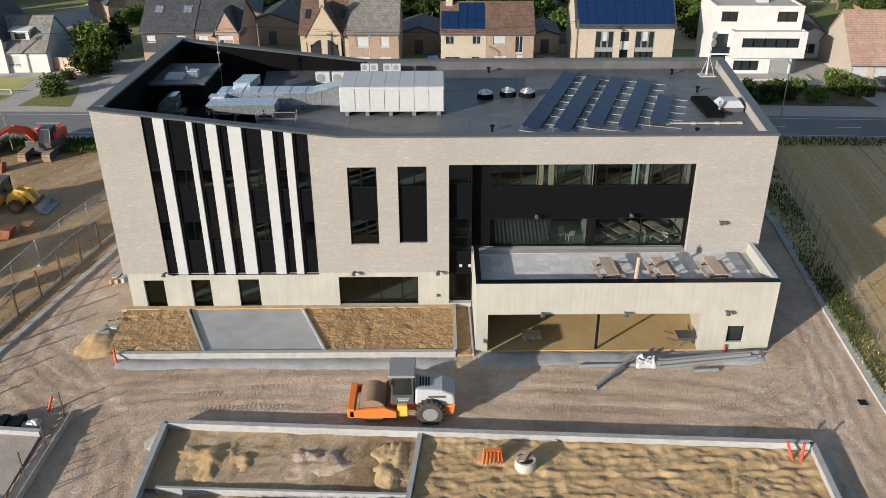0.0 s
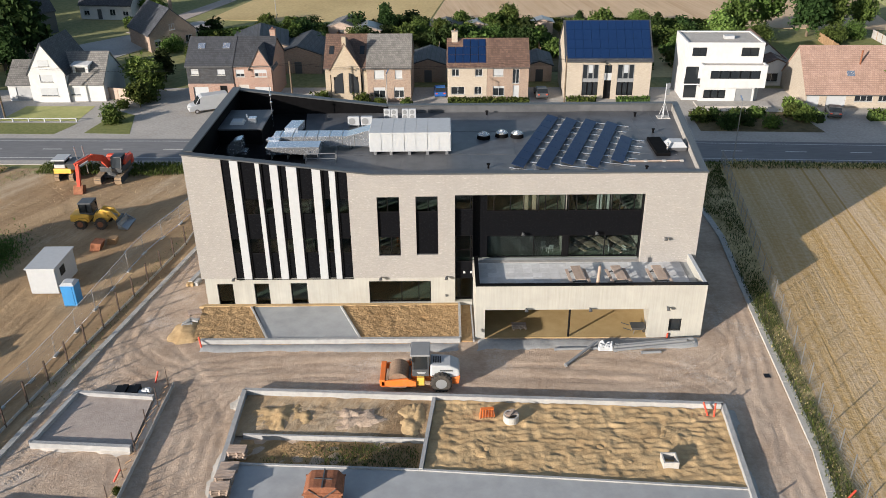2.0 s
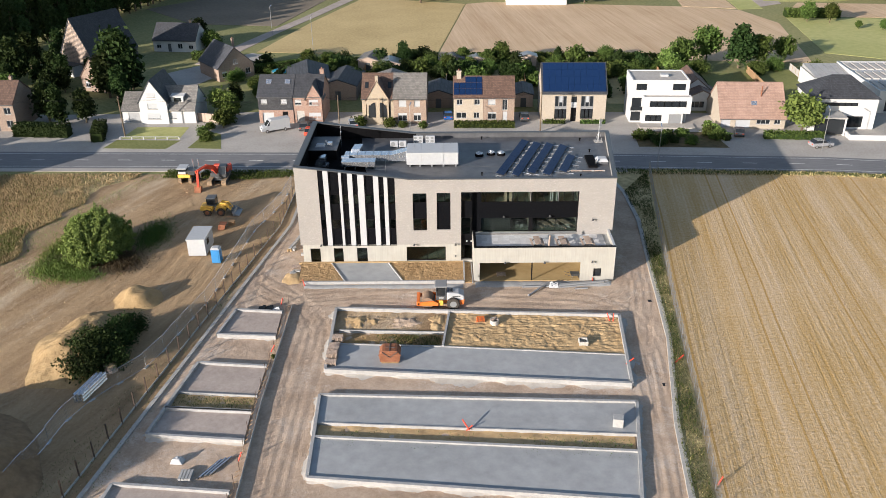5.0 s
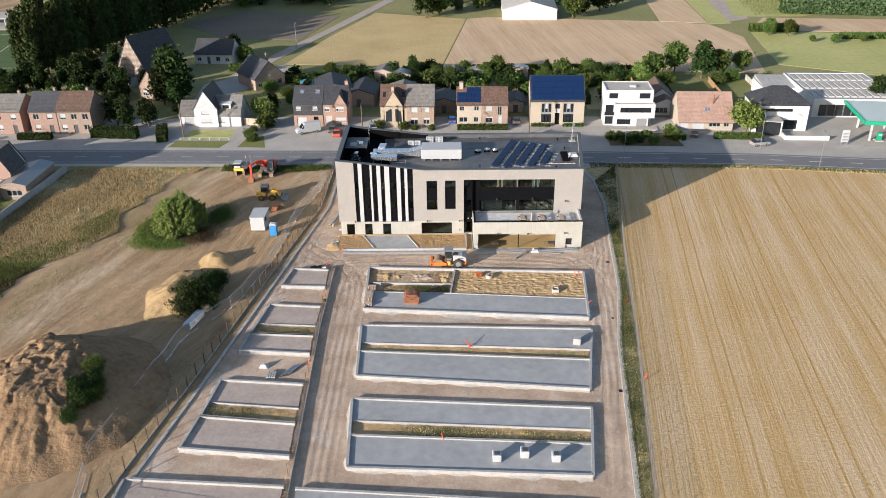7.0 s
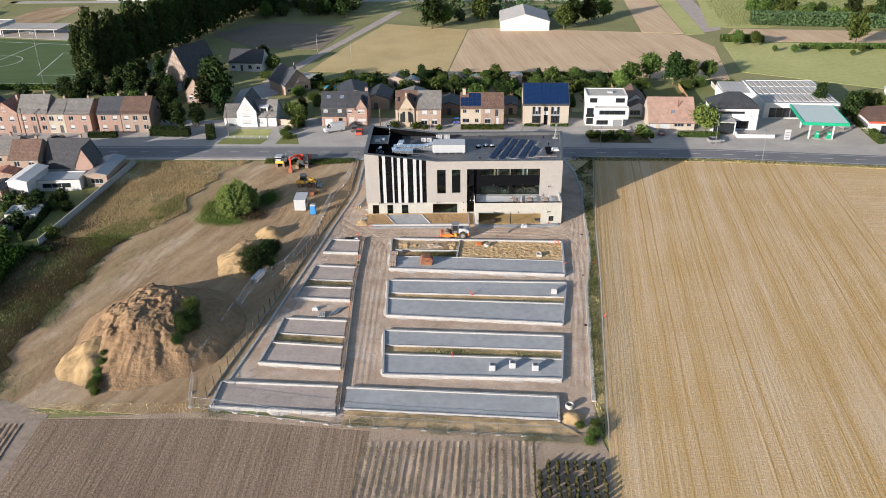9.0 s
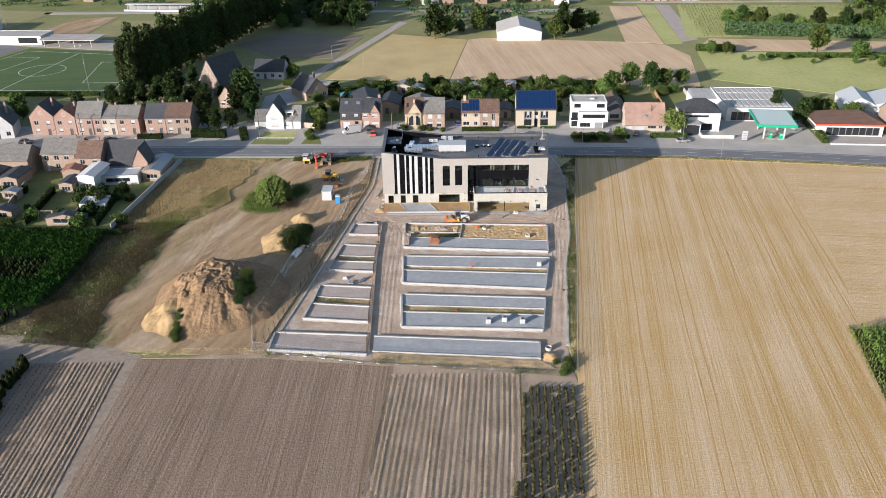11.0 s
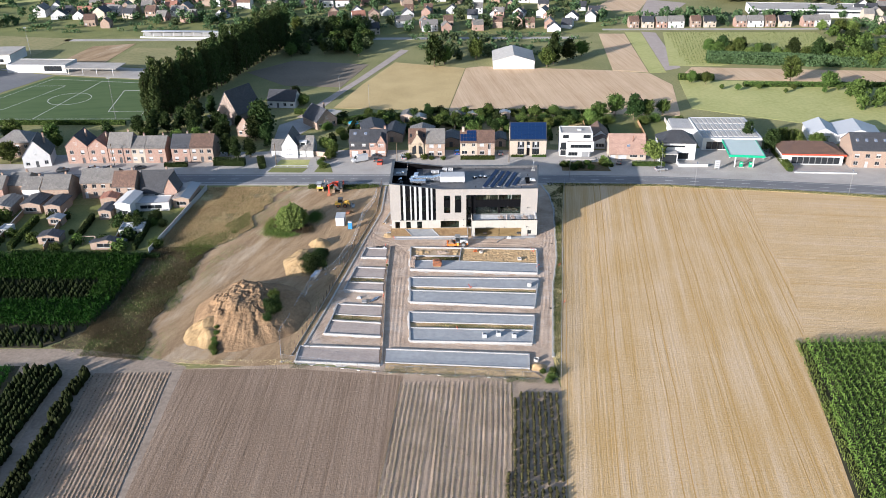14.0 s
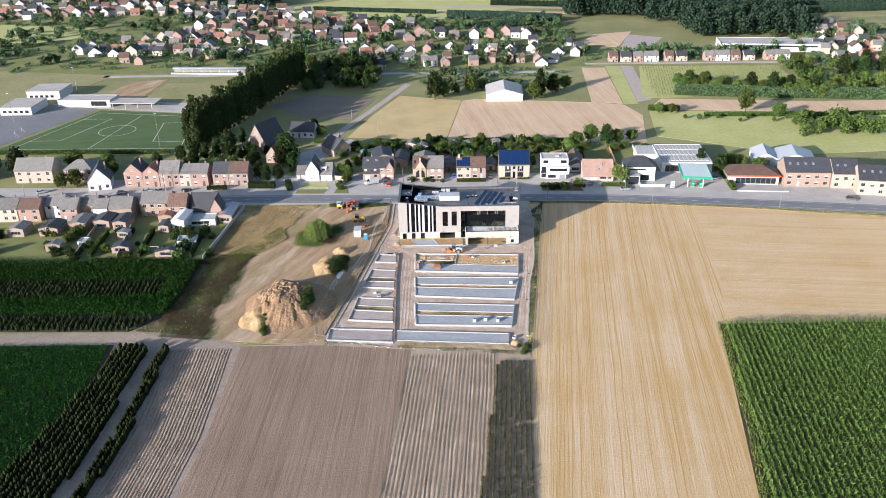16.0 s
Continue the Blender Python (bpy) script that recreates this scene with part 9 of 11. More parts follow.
for i, (x, y, h) in enumerate(((-118, 107, 17), (-207, 150, 17), (-205, 112, 17), (-199, 212, 16), (-30.5, 140, 8), (-16, 121, 9), (56, 33.0, 8), (96, 29.5, 8), (142, 21.5, 8), (-100, 36.5, 8.5), (-150, 38.5, 8.5), (13, 46.0, 8), (88, 42, 8))):
    t = thing("street_lamp" if h < 10 else "floodlight_mast", "slim grey lamp post" if h < 10 else "tall pale floodlight mast beside a pitch", "lamp post", (x, y, 0), "lamp posts")
    part("pole", Shape().tube((x, y, 0), (x, y, h), 0.14 if h > 10 else 0.07, 0.07 if h > 10 else 0.05, 8), "galv" if h > 10 else "steel", t)
    part("head", Shape().box(x - 0.7, x + 0.7, y - 0.3, y + 0.3, h, h + 0.35) if h > 10 else Shape().beam((x, y, h), (x + 0.2, y + 1.4, h + 0.2), 0.15, 0.1), "galv", t)
# wooden poles with wires along the houses
POLES = [(-100, 54.5), (-43, 53), (-0.9, 52.2), (38, 54.0)]
for x, y in POLES:
    t = thing("utility_pole", "brown wooden utility pole beside the houses", "utility pole", (x, y, 0), "utility poles")
    part("pole", Shape().tube((x, y, 0), (x, y, 8.2), 0.15, 0.1, 9), "bark", t)
    part("crossarm", Shape().box(x - 0.08, x + 0.08, y - 0.5, y + 0.5, 7.7, 7.82), "bark", t)
for dy in (-0.4, 0.4):
    t = thing("overhead_wire", "thin dark wire slung between wooden poles", "wire", (*POLES[0], 7.8), "overhead wires")
    for a, b in zip(POLES, POLES[1:]):
        w = Shape().line([(lerp(a, b, k / 10)[0], lerp(a, b, k / 10)[1] + dy, 7.84 - 0.9 * (1 - (k / 5 - 1) ** 2)) for k in range(11)], 0.03)
        part("span", w, "black", t)
t = thing("board_fence", "tan board fence beside a white house", "fence", (-32.6, 62.9, 0), "garden fences")
for k in range(4):
    p, q = lerp((-32.4, 62.6), (-26.6, 60.9), k / 4), lerp((-32.4, 62.6), (-26.6, 60.9), (k + 0.96) / 4)
    part("fence_panel", Shape().beam((*p, 0.95), (*q, 0.95), 0.06, 1.8), "timber", t)
for x in (-110.5, -198):
    t = thing("goal", "white football goal on a green pitch", "goal", (x, 138, 0), "football goals")
    part("goal_bar", Shape().beam((x, 131, 0), (x, 131, 2.4), 0.12).beam((x, 138.3, 0), (x, 138.3, 2.4), 0.12).beam((x, 131, 2.4), (x, 138.3, 2.4), 0.12), "white", t)
    part("net_bar", Shape().beam((x, 131, 2.4), (x + 1.6, 131, 0), 0.05).beam((x, 138.3, 2.4), (x + 1.6, 138.3, 0), 0.05), "white", t)


# ---- vehicles ----
def car(paint, label, kind="car"):
    t = thing("car" if kind == "car" else "van", label, "car" if kind == "car" else "van", (0, 0, 0))
    if kind == "car":
        o = [(-2.1, 0.35), (2.1, 0.35), (2.15, 0.75), (1.9, 0.9), (1.0, 0.98), (-2.0, 1.0), (-2.15, 0.7)]
        c = [(-1.9, 1.0), (0.95, 0.98), (0.3, 1.45), (-1.3, 1.48)]
        h, wr, wx = 1.48, 0.32, (-1.3, 1.3)
    else:
        o = [(-2.9, 0.4), (2.9, 0.4), (2.9, 1.0), (2.5, 1.25), (1.9, 1.35), (1.2, 2.3), (0.8, 2.5), (-2.9, 2.55)]
        c = [(1.25, 1.4), (1.85, 1.38), (1.25, 2.2), (1.1, 2.25)]
        h, wr, wx = 2.55, 0.35, (-1.8, 1.8)
    part("body", Shape().side(o, -0.9, 0.9), paint, t, bevel=0.08)
    part("window_band", Shape().side(c, -0.8 if kind == "car" else -0.91, 0.8 if kind == "car" else 0.91), "dim", t, bevel=0.05)
    if kind == "car":
        part("roof", Shape().side([(-1.25, 1.46), (0.25, 1.43), (0.2, 1.5), (-1.2, 1.53)], -0.72, 0.72), paint, t)
    else:
        part("windscreen", Shape().side([(1.22, 2.26), (1.92, 1.36), (1.95, 1.4), (1.26, 2.3)], -0.75, 0.75), "dim", t)
    for x in wx:
        for y in (-0.92, 0.7):
            wheel(t, x, y, y + 0.22, wr, wr, "silver")
    for y in (-0.75, 0.45):
        part("headlight", Shape().box(2.05 if kind == "car" else 2.8, 2.17 if kind == "car" else 2.93, y, y + 0.3, 0.65 if kind == "car" else 0.9, 0.82 if kind == "car" else 1.1), "white", t)
        part("tail_light", Shape().box(-2.17 if kind == "car" else -2.93, -2.08 if kind == "car" else -2.85, y, y + 0.3, 0.75, 0.92), "red", t)
    return t


place(car("white", "white panel van parked on a driveway", "van"), -14.2, 56.0, 205)
for x, y, a, p, lab in ((-8.6, 57.0, 95, "darkgrey", "dark hatchback parked before a house"), (1.0, 58.5, 100, "silver", "silver car parked beside a house"), (76.0, 51.6, 75, "darkgrey", "dark car with an open tailgate on a driveway"), (88.8, 44.5, 10, "silver", "pale estate car at the kerb"),
                          (-106, 51, 15, "white", "white car on a forecourt"), (-101, 51.5, 60, "silver", "silver car on a forecourt"), (-90, 51, 40, "darkgrey", "dark car on a forecourt"), (-116, 49.5, 5, "darkgrey", "dark car by the road"), (20.0, 63, 92, "carblue", "blue car beside a house"), (35.5, 62, 92, "darkgrey", "dark car in a carport"),
                          (150, 56, 70, "white", "white van-like car by a tent"), (128, 55, 20, "silver", "silver car on a forecourt"), (-150, 52, 30, "white", "white car by a house"), (173, 30, -12, "darkgrey", "dark car by the road"), (-7.0, 54.0, 90, "red", "small red car")):
    place(car(p, lab if len(lab.split()) > 3 else lab + " parked beside the road"), x, y, a)

# ---- vegetation ----
rng = np.random.default_rng(5)


def leaf_mesh(name, centres, size, mat, droop=0.0, aspect=0.6, seed=0):
    """Small leaf clumps: one bent quad at each centre, turned at random; droop > 0 sets them more upright."""
    r = np.random.default_rng(seed)
    n = len(centres)
    c = np.asarray(centres, float)
    d = r.normal(size=(n, 3))
    d[:, 2] += droop * 2.5
    d /= np.linalg.norm(d, axis=1)[:, None]
    s = np.cross(d, r.normal(size=(n, 3)))
    s /= np.linalg.norm(s, axis=1)[:, None]
    L = size * r.uniform(0.6, 1.4, (n, 1))
    a, b = d * L, s * L * aspect
    v = np.stack([c - a, c - b * 0.9, c + a, c + b], 1).reshape(-1, 3)
    f = np.arange(4 * n).reshape(-1, 4)
    me = bpy.data.meshes.new(name)
    me.from_pydata(v.tolist(), [], f.tolist())
    me.materials.append(MAT[mat])
    return me


def crown_points(clumps, per, rx, rz, zc, spread, seed, flat=0.0, taper=0.0):
    """Points of an uneven crown: clumps near the skin of an egg, leaves around each clump."""
    r = np.random.default_rng(seed)
    u = r.normal(size=(clumps, 3))
    u /= np.linalg.norm(u, axis=1)[:, None]
    rad = r.uniform(0.35, 1.0, clumps) ** 0.5
    p = u * rad[:, None]
    k = 1 - taper * (p[:, 2] + 1) / 2
    p = np.stack([p[:, 0] * rx * k, p[:, 1] * rx * k, p[:, 2] * rz], 1)
    p *= r.uniform(0.82, 1.12, (clumps, 1))
    q = p[r.integers(0, clumps, clumps * per)] + r.normal(size=(clumps * per, 3)) * spread * np.array([1, 1, 0.8])
    q[:, 2] = np.maximum(q[:, 2] + zc, 0.15 + flat)
    return q


def trunk_mesh(h, r, seed, limbs=5, reach=1.6):
    s = Shape().tube((0, 0, -0.1), (0.05, 0.03, h * 0.55), r, r * 0.7, 8).tube((0.05, 0.03, h * 0.55), (0.0, 0.1, h), r * 0.7, r * 0.25, 7)
    q = random.Random(seed)
    for i in range(limbs):
        a = i * 2.4 + q.random()
        z = h * (0.4 + 0.5 * i / limbs)
        s.tube((0, 0, z), (reach * math.cos(a), reach * math.sin(a), z + h * 0.25), r * 0.4, r * 0.12, 5)
    me = s.mesh("trunk")
    me.materials.append(MAT["bark"])
    return me


KINDS = {}


def tree_kind(key, clumps, per, rx, rz, zc, spread, size, mat, trunk_h, trunk_r, seed, taper=0.0, droop=0.0, limbs=5):
    KINDS[key] = (leaf_mesh("crown", crown_points(clumps, per, rx, rz, zc, spread, seed, taper=taper), size, mat, droop, seed=seed), trunk_mesh(trunk_h, trunk_r, seed, limbs, rx * 0.55))


tree_kind("oak_a", 55, 42, 3.2, 3.0, 5.0, 0.62, 0.42, "leaf", 5.5, 0.24, 1)
tree_kind("oak_b", 48, 42, 2.7, 3.6, 5.6, 0.6, 0.42, "leaf", 6.0, 0.22, 2)
tree_kind("dark_a", 60, 42, 3.3, 4.4, 6.0, 0.65, 0.45, "leafdark", 6.5, 0.28, 3, taper=0.35)
tree_kind("dark_b", 55, 40, 2.8, 5.0, 6.2, 0.6, 0.45, "leafdark", 7.0, 0.28, 4, taper=0.55)
tree_kind("light_a", 48, 42, 2.9, 3.0, 4.6, 0.6, 0.4, "leaflight", 5.0, 0.2, 5)
tree_kind("poplar_a", 95, 46, 2.35, 9.8, 10.6, 0.45, 0.42, "leafpoplar", 16, 0.3, 6, taper=0.6, droop=0.6, limbs=8)
tree_kind("poplar_b", 90, 46, 2.45, 9.3, 9.9, 0.48, 0.42, "leafpoplar", 15, 0.3, 7, taper=0.55, droop=0.6, limbs=8)
tree_kind("shrub_a", 26, 36, 1.3, 0.95, 1.0, 0.32, 0.22, "leaf", 0.8, 0.06, 8)
tree_kind("shrub_b", 26, 36, 1.3, 1.1, 1.1, 0.32, 0.22, "leafdark", 0.9, 0.06, 9)
tree_kind("wild_a", 40, 70, 1.35, 1.0, 1.0, 0.3, 0.1, "leafdark", 0.8, 0.05, 10)
tree_kind("wild_b", 44, 80, 1.35, 1.05, 1.0, 0.34, 0.11, "leaf", 0.8, 0.05, 11)
TREE_WORDS = {"wild_b": "wild green bush with small leaves", "wild_a": "wild dark bush with small leaves", "oak_a": "broad green tree with an uneven crown", "oak_b": "upright green tree with open crown", "dark_a": "dark dense tree with broad crown", "dark_b": "tall dark tree with pointed crown", "light_a": "light yellow-green tree in a garden", "poplar_a": "tall dark poplar in a close row", "poplar_b": "tall green poplar in a close row",
              "shrub_a": "round green shrub with loose leaves", "shrub_b": "dark shrub with dense small leaves"}


def tree(key, x, y, size=1.0, group="", turn=None, z=0.0):
    crown, trunk = KINDS[key]
    t = thing("shrub" if key[0] in "sw" else "tree", TREE_WORDS[key], "shrub" if key[0] in "sw" else "tree", (0, 0, 0), group)
    part("trunk", trunk, "bark", t)
    part("crown", crown, "leaf", t)
    t.matrix_basis = pose(x, y, z, 0, 0, random.uniform(0, 360) if turn is None else turn) @ Matrix.Diagonal((size * random.uniform(0.92, 1.08), size * random.uniform(0.92, 1.08), size * random.uniform(0.9, 1.1), 1))
    return t


def hedge(line, w, h, mat, label, size=0.2, dens=26, seed=0):
    """A clipped hedge: leaves close to the skin of a long box, thicker inside."""
    r = np.random.default_rng(seed)
    pts = []
    for a, b in zip(line, line[1:]):
        d = math.dist(a, b)
        n = int(d * (w + 2 * h) * dens)
        u = r.uniform(0, 1, n)
        face = r.uniform(0, w + 2 * h, n)
        off = np.where(face < h, -w / 2, np.where(face < h + w, face - h - w / 2, w / 2)) + r.normal(0, 0.08, n)
        z = np.where(face < h, face, np.where(face < h + w, h, face - h - w)) + r.normal(0, 0.09, n)
        nx, ny = -(b[1] - a[1]) / d, (b[0] - a[0]) / d
        pts.append(np.stack([a[0] + (b[0] - a[0]) * u + nx * off, a[1] + (b[1] - a[1]) * u + ny * off, np.maximum(z, 0.1)], 1))
    t = thing("hedge", label, "hedge", (*line[0], 0), "hedges")
    part("foliage", leaf_mesh("foliage", np.concatenate(pts), size, mat, seed=seed), mat, t)
    core = Shape()
    for a, b in zip(line, line[1:]):
        core.beam((*a, h * 0.42), (*b, h * 0.42), w * 0.8, h * 0.84)
    part("core", core, "leafdark", t)
    return t


# trees near the houses
for key, x, y, s in (("dark_a", -53.6, 83, 1.45), ("dark_a", -55.5, 79.5, 0.95), ("dark_b", -52.5, 86, 0.9), ("dark_a", -62, 63, 0.75), ("dark_b", -58.5, 60, 0.7), ("dark_a", -54, 62, 0.65), ("dark_b", -50, 72, 0.8), ("light_a", -27.0, 67, 0.8), ("oak_b", -24.2, 63, 0.6), ("oak_a", -25.0, 58, 0.5), ("dark_a", -25.6, 73, 0.45),
                     ("oak_a", 77, 99.5, 0.9), ("oak_b", 84.5, 105, 1.05), ("dark_a", 91, 100, 0.95), ("oak_b", 96.5, 102, 0.85), ("light_a", 73, 96, 0.8), ("oak_a", 104, 106, 0.75), ("light_a", 88.3, 52.5, 1.05), ("oak_a", 33.5, 107, 0.6), ("oak_b", 30, 104, 0.5),
                     ("dark_a", 11, 187, 1.4), ("oak_a", 16, 192, 1.2), ("oak_a", 66, 184, 1.25), ("dark_b", 70, 190, 1.2), ("dark_a", 78, 196, 1.1), ("oak_b", 32, 200, 1.1), ("oak_a", 86, 205, 1.0), ("oak_a", -77, 78, 0.8), ("dark_a", -82, 92, 0.9),
                     ("oak_b", 172, 150, 1.3), ("oak_a", 186, 142, 0.9), ("oak_a", 128, 152, 0.7), ("oak_b", 134, 150, 0.6), ("dark_a", 131, 60, 0.9), ("oak_a", 137, 66, 0.9), ("light_a", 143, 68, 0.8), ("oak_a", 149, 64, 0.8), ("dark_b", 126, 70, 0.8),
                     ("oak_a", -138, 58, 0.9), ("oak_b", -143, 56, 0.8), ("dark_a", -168, 72, 1.1), ("oak_a", -148, 82, 1.0), ("oak_b", -132, 80, 0.9), ("oak_a", -128, 74, 0.7), ("oak_a", -182, 78, 1.0), ("dark_a", -108, 74, 0.8), ("light_a", -84, 76, 0.7), ("oak_a", -96, 78, 0.7),
                     ("oak_b", 20, 99, 0.5), ("oak_a", 24, 106, 0.55), ("dark_a", 9, 105, 0.5), ("oak_a", 50, 82, 0.5), ("light_a", 56, 90, 0.6), ("oak_b", -10, 104, 0.45)):
    tree(key, x, y, s)
for key, x, y, s in (("dark_a", -95, 82, 0.7), ("dark_b", -88, 96, 0.8), ("dark_a", -80, 84, 0.6), ("dark_a", -98, 95, 0.8), ("dark_b", -76, 90, 0.6), ("dark_a", -103, 90, 0.7), ("dark_a", -87, 86, 0.55), ("dark_b", -92, 90, 0.7), ("dark_a", -84, 104, 0.8), ("dark_b", -80, 112, 0.7), ("dark_a", -48, 128, 0.7), ("oak_a", -44, 124, 0.6), ("dark_a", -73, 92, 0.75), ("dark_b", -69, 88, 0.7), ("dark_a", -64.5, 93, 0.5), ("dark_a", -70, 82, 0.6), ("dark_a", -67.5, 84, 0.5)):
    tree(key, x, y, s, "garden thicket")
# poplar rows beside the pitch
for i in range(34):
    k = i / 33
    for off in (0, 5.0):
        x, y = -103.5 + 29 * k + off * 0.97, 104 + 136 * k - off * 0.2
        tree(("poplar_a", "poplar_b", "poplar_a")[(i + int(off)) % 3], x + random.uniform(-0.6, 0.6), y + random.uniform(-0.6, 0.6), random.uniform(0.98, 1.16), "poplar row")
# trees between the village and the fields
for i in range(40):
    k = random.random()
    tree(random.choice(("dark_a", "dark_b", "oak_a", "oak_b")), -68 + 40 * k + random.uniform(-5, 5), 214 + 22 * math.sin(k * 3) * 0.5 + random.uniform(-8, 50), random.uniform(0.65, 1.1), "wood edge")
for i in range(30):
    k = i / 29
    tree(("oak_a", "oak_b", "dark_a", "light_a")[i % 4], 152 + 75 * k, 206 - 26 * k + random.uniform(-5, 5), random.uniform(0.7, 1.05), "field copse")
for i in range(26):
    tree(("oak_a", "light_a", "oak_b", "dark_a")[i % 4], random.uniform(228, 330), random.uniform(178, 262), random.uniform(0.8, 1.2), "far trees")
for i in range(10):
    tree("oak_a", 136 + i * 9 + random.uniform(-3, 3), 140 - 0.8 * i + random.uniform(-3, 3), random.uniform(0.25, 0.4), "meadow shrubs")

# hedges and shrubs
hedge([(-49.5, 58), (-47.2, 50)], 2.2, 2.0, "leafdark", "dark clipped hedge beside a lane", seed=1)
hedge([(-65, 54.5), (-54, 53.6)], 2.4, 2.4, "leafdark", "tall dark hedge along the road", seed=2)
hedge([(-82, 53.2), (-74, 53)], 1.6, 1.4, "leafdark", "clipped hedge before terraced houses", seed=3)
hedge([(21.2, 57.4), (33.2, 57.0)], 1.4, 1.1, "leaf", "low green hedge before a pair of houses", seed=4)
hedge([(39, 59.2), (43.5, 59.1)], 0.8, 0.6, "leaf", "low clipped hedge before a house", seed=5)
hedge([(46.5, 59), (51.5, 58.8)], 0.8, 0.6, "leaf", "low clipped hedge before a house", seed=6)
hedge([(80, 49.4), (91, 48.6)], 1.4, 1.3, "leaf", "green hedge before a bungalow", seed=7)
hedge([(70.8, 56), (72.8, 48)], 1.3, 1.3, "leaflight", "pale green hedge between two gardens", seed=8)
hedge([(-8, 106), (3, 104), (4, 92)], 1.6, 2.0, "leafdark", "tall dark hedge round a garden", seed=9)
hedge([(8, 112), (15, 111.6), (15.5, 102)], 1.6, 2.2, "leafdark", "tall dark hedge round a garden", seed=10)
hedge([(-46, 113), (-36, 111)], 2.0, 2.0, "leaf", "hedge before a white house", seed=11)
hedge([(-27, 99), (-12, 106)], 1.5, 2.0, "leaf", "hedge along a field", seed=12)
hedge([(-206, 104), (-112, 101)], 1.5, 1.6, "leaf", "long hedge along a pitch", 0.3, 14, seed=13)
hedge([(124, 159.5), (140, 158)], 4, 2.2, "leaf", "bushy hedge at a field corner", 0.35, 14, seed=14)
hedge([(150, 147), (215, 143), (270, 146)], 3, 1.6, "leaf", "rough hedge across the meadows", 0.35, 10, seed=15)
hedge([(-62.5, -16.5), (-104, -13.6)], 1.0, 1.2, "leafdark", "hedge at the foot of back gardens", 0.25, 16, seed=16)
for i in range(44):
    tree(("shrub_a", "shrub_b")[i % 2], random.uniform(-160, -65), random.uniform(-12, 12), random.uniform(0.6, 1.7), "garden shrubs")
for i in range(46):
    tree(("shrub_a", "shrub_b")[i % 2], random.uniform(-26, 70), random.uniform(78, 108), random.uniform(0.7, 1.8), "garden shrubs")
for i in range(24):
    tree(("oak_a", "light_a", "dark_a", "oak_b")[i % 4], random.uniform(-22, 70), random.uniform(84, 109), random.uniform(0.28, 0.5), "garden trees")
for i in range(60):
    tree(("wild_b", "wild_a", "shrub_a", "shrub_b", "wild_b")[i % 5], random.uniform(-24, 74), random.uniform(92, 110), random.uniform(0.7, 1.6), "garden shrubs")
for x, y, s in ((-46, 127, 1.5), (-44.5, 129, 1.3), (-36.5, 100, 1.2), (-33, 96, 1.0), (-30, 92, 1.3), (-24, 86, 1.2), (-22, 80, 1.1), (75, 92, 1.5), (80, 96, 1.6), (94, 95, 1.5), (99, 98, 1.4), (108, 96, 1.2)):
    tree("wild_b", x, y, s, "garden shrubs")
hedge([(20, 110), (50, 110.5), (74, 108)], 2.2, 1.5, "leaf", "rough hedge between gardens and a field", 0.3, 12, seed=21)
hedge([(-21, 87), (-19, 104)], 1.2, 1.9, "leafdark", "dark clipped hedge between gardens", seed=22)
hedge([(9, 84), (10.5, 108)], 1.2, 2.0, "leafdark", "dark clipped hedge between gardens", seed=23)
hedge([(29, 78), (30, 102)], 1.1, 1.7, "leaf", "green clipped hedge between gardens", seed=24)
hedge([(55, 76), (56, 104)], 1.6, 2.0, "leaf", "green loose hedge between gardens", seed=25)
hedge([(75.5, 62), (77.5, 90)], 1.6, 2.0, "leafdark", "dark hedge beside a bungalow garden", seed=26)
hedge([(101.5, 60), (104, 76)], 1.2, 1.6, "leaf", "clipped hedge beside a filling station", seed=27)
hedge([(131.5, 42), (133, 62)], 1.8, 1.8, "leaf", "clipped hedge beside a forecourt", seed=28)
hedge([(-71, -12), (-72, 8)], 1.0, 1.8, "leafdark", "dark hedge between back gardens", seed=29)
hedge([(-89, -11), (-90.5, 10)], 1.0, 1.8, "leafdark", "dark hedge between back gardens", seed=30)
hedge([(-106, -11), (-107, 9)], 1.2, 2.0, "leaf", "green hedge between back gardens", seed=31)
for i in range(16):
    tree(("shrub_a", "shrub_b")[i % 2], random.uniform(56, 71), random.uniform(46, 52), random.uniform(0.4, 0.9), "garden shrubs")
for x, y, s in ((2.2, 58.2, 0.9), (8.3, 58.0, 0.9), (11, 57.5, 0.6), (15, 57, 0.6), (-28, 54, 0.8), (-26.4, 50.5, 0.9), (-27.5, 57.5, 0.7), (-24.8, 61, 1.2), (0, -22.5, 0.2)):
    tree("shrub_a", x, y, s, "garden shrubs")
for x, y, s in ((-25.6, -54.0, 1.15), (-25.2, -51.6, 1.5), (-26.2, -50.0, 1.3), (-24.8, -48.4, 1.5), (-25.4, -46.0, 1.2), (-24.2, -50.2, 1.2), (-36.9, -56.2, 0.5), (-36.7, -57.8, 0.6), (-36.9, -59.4, 0.65), (-36.4, -60.8, 0.7), (-36.6, -62.3, 0.8), (-35.9, -63.4, 0.7)):
    tree("wild_b" if x < -30 or s == 1.2 else "wild_a", x, y, s * 0.72, "wild shrubs", None, max(mound_height(x, y), 0.9 * max(0.0, (y + 64) / 5) if x < -35 else 0.0) - 0.15)
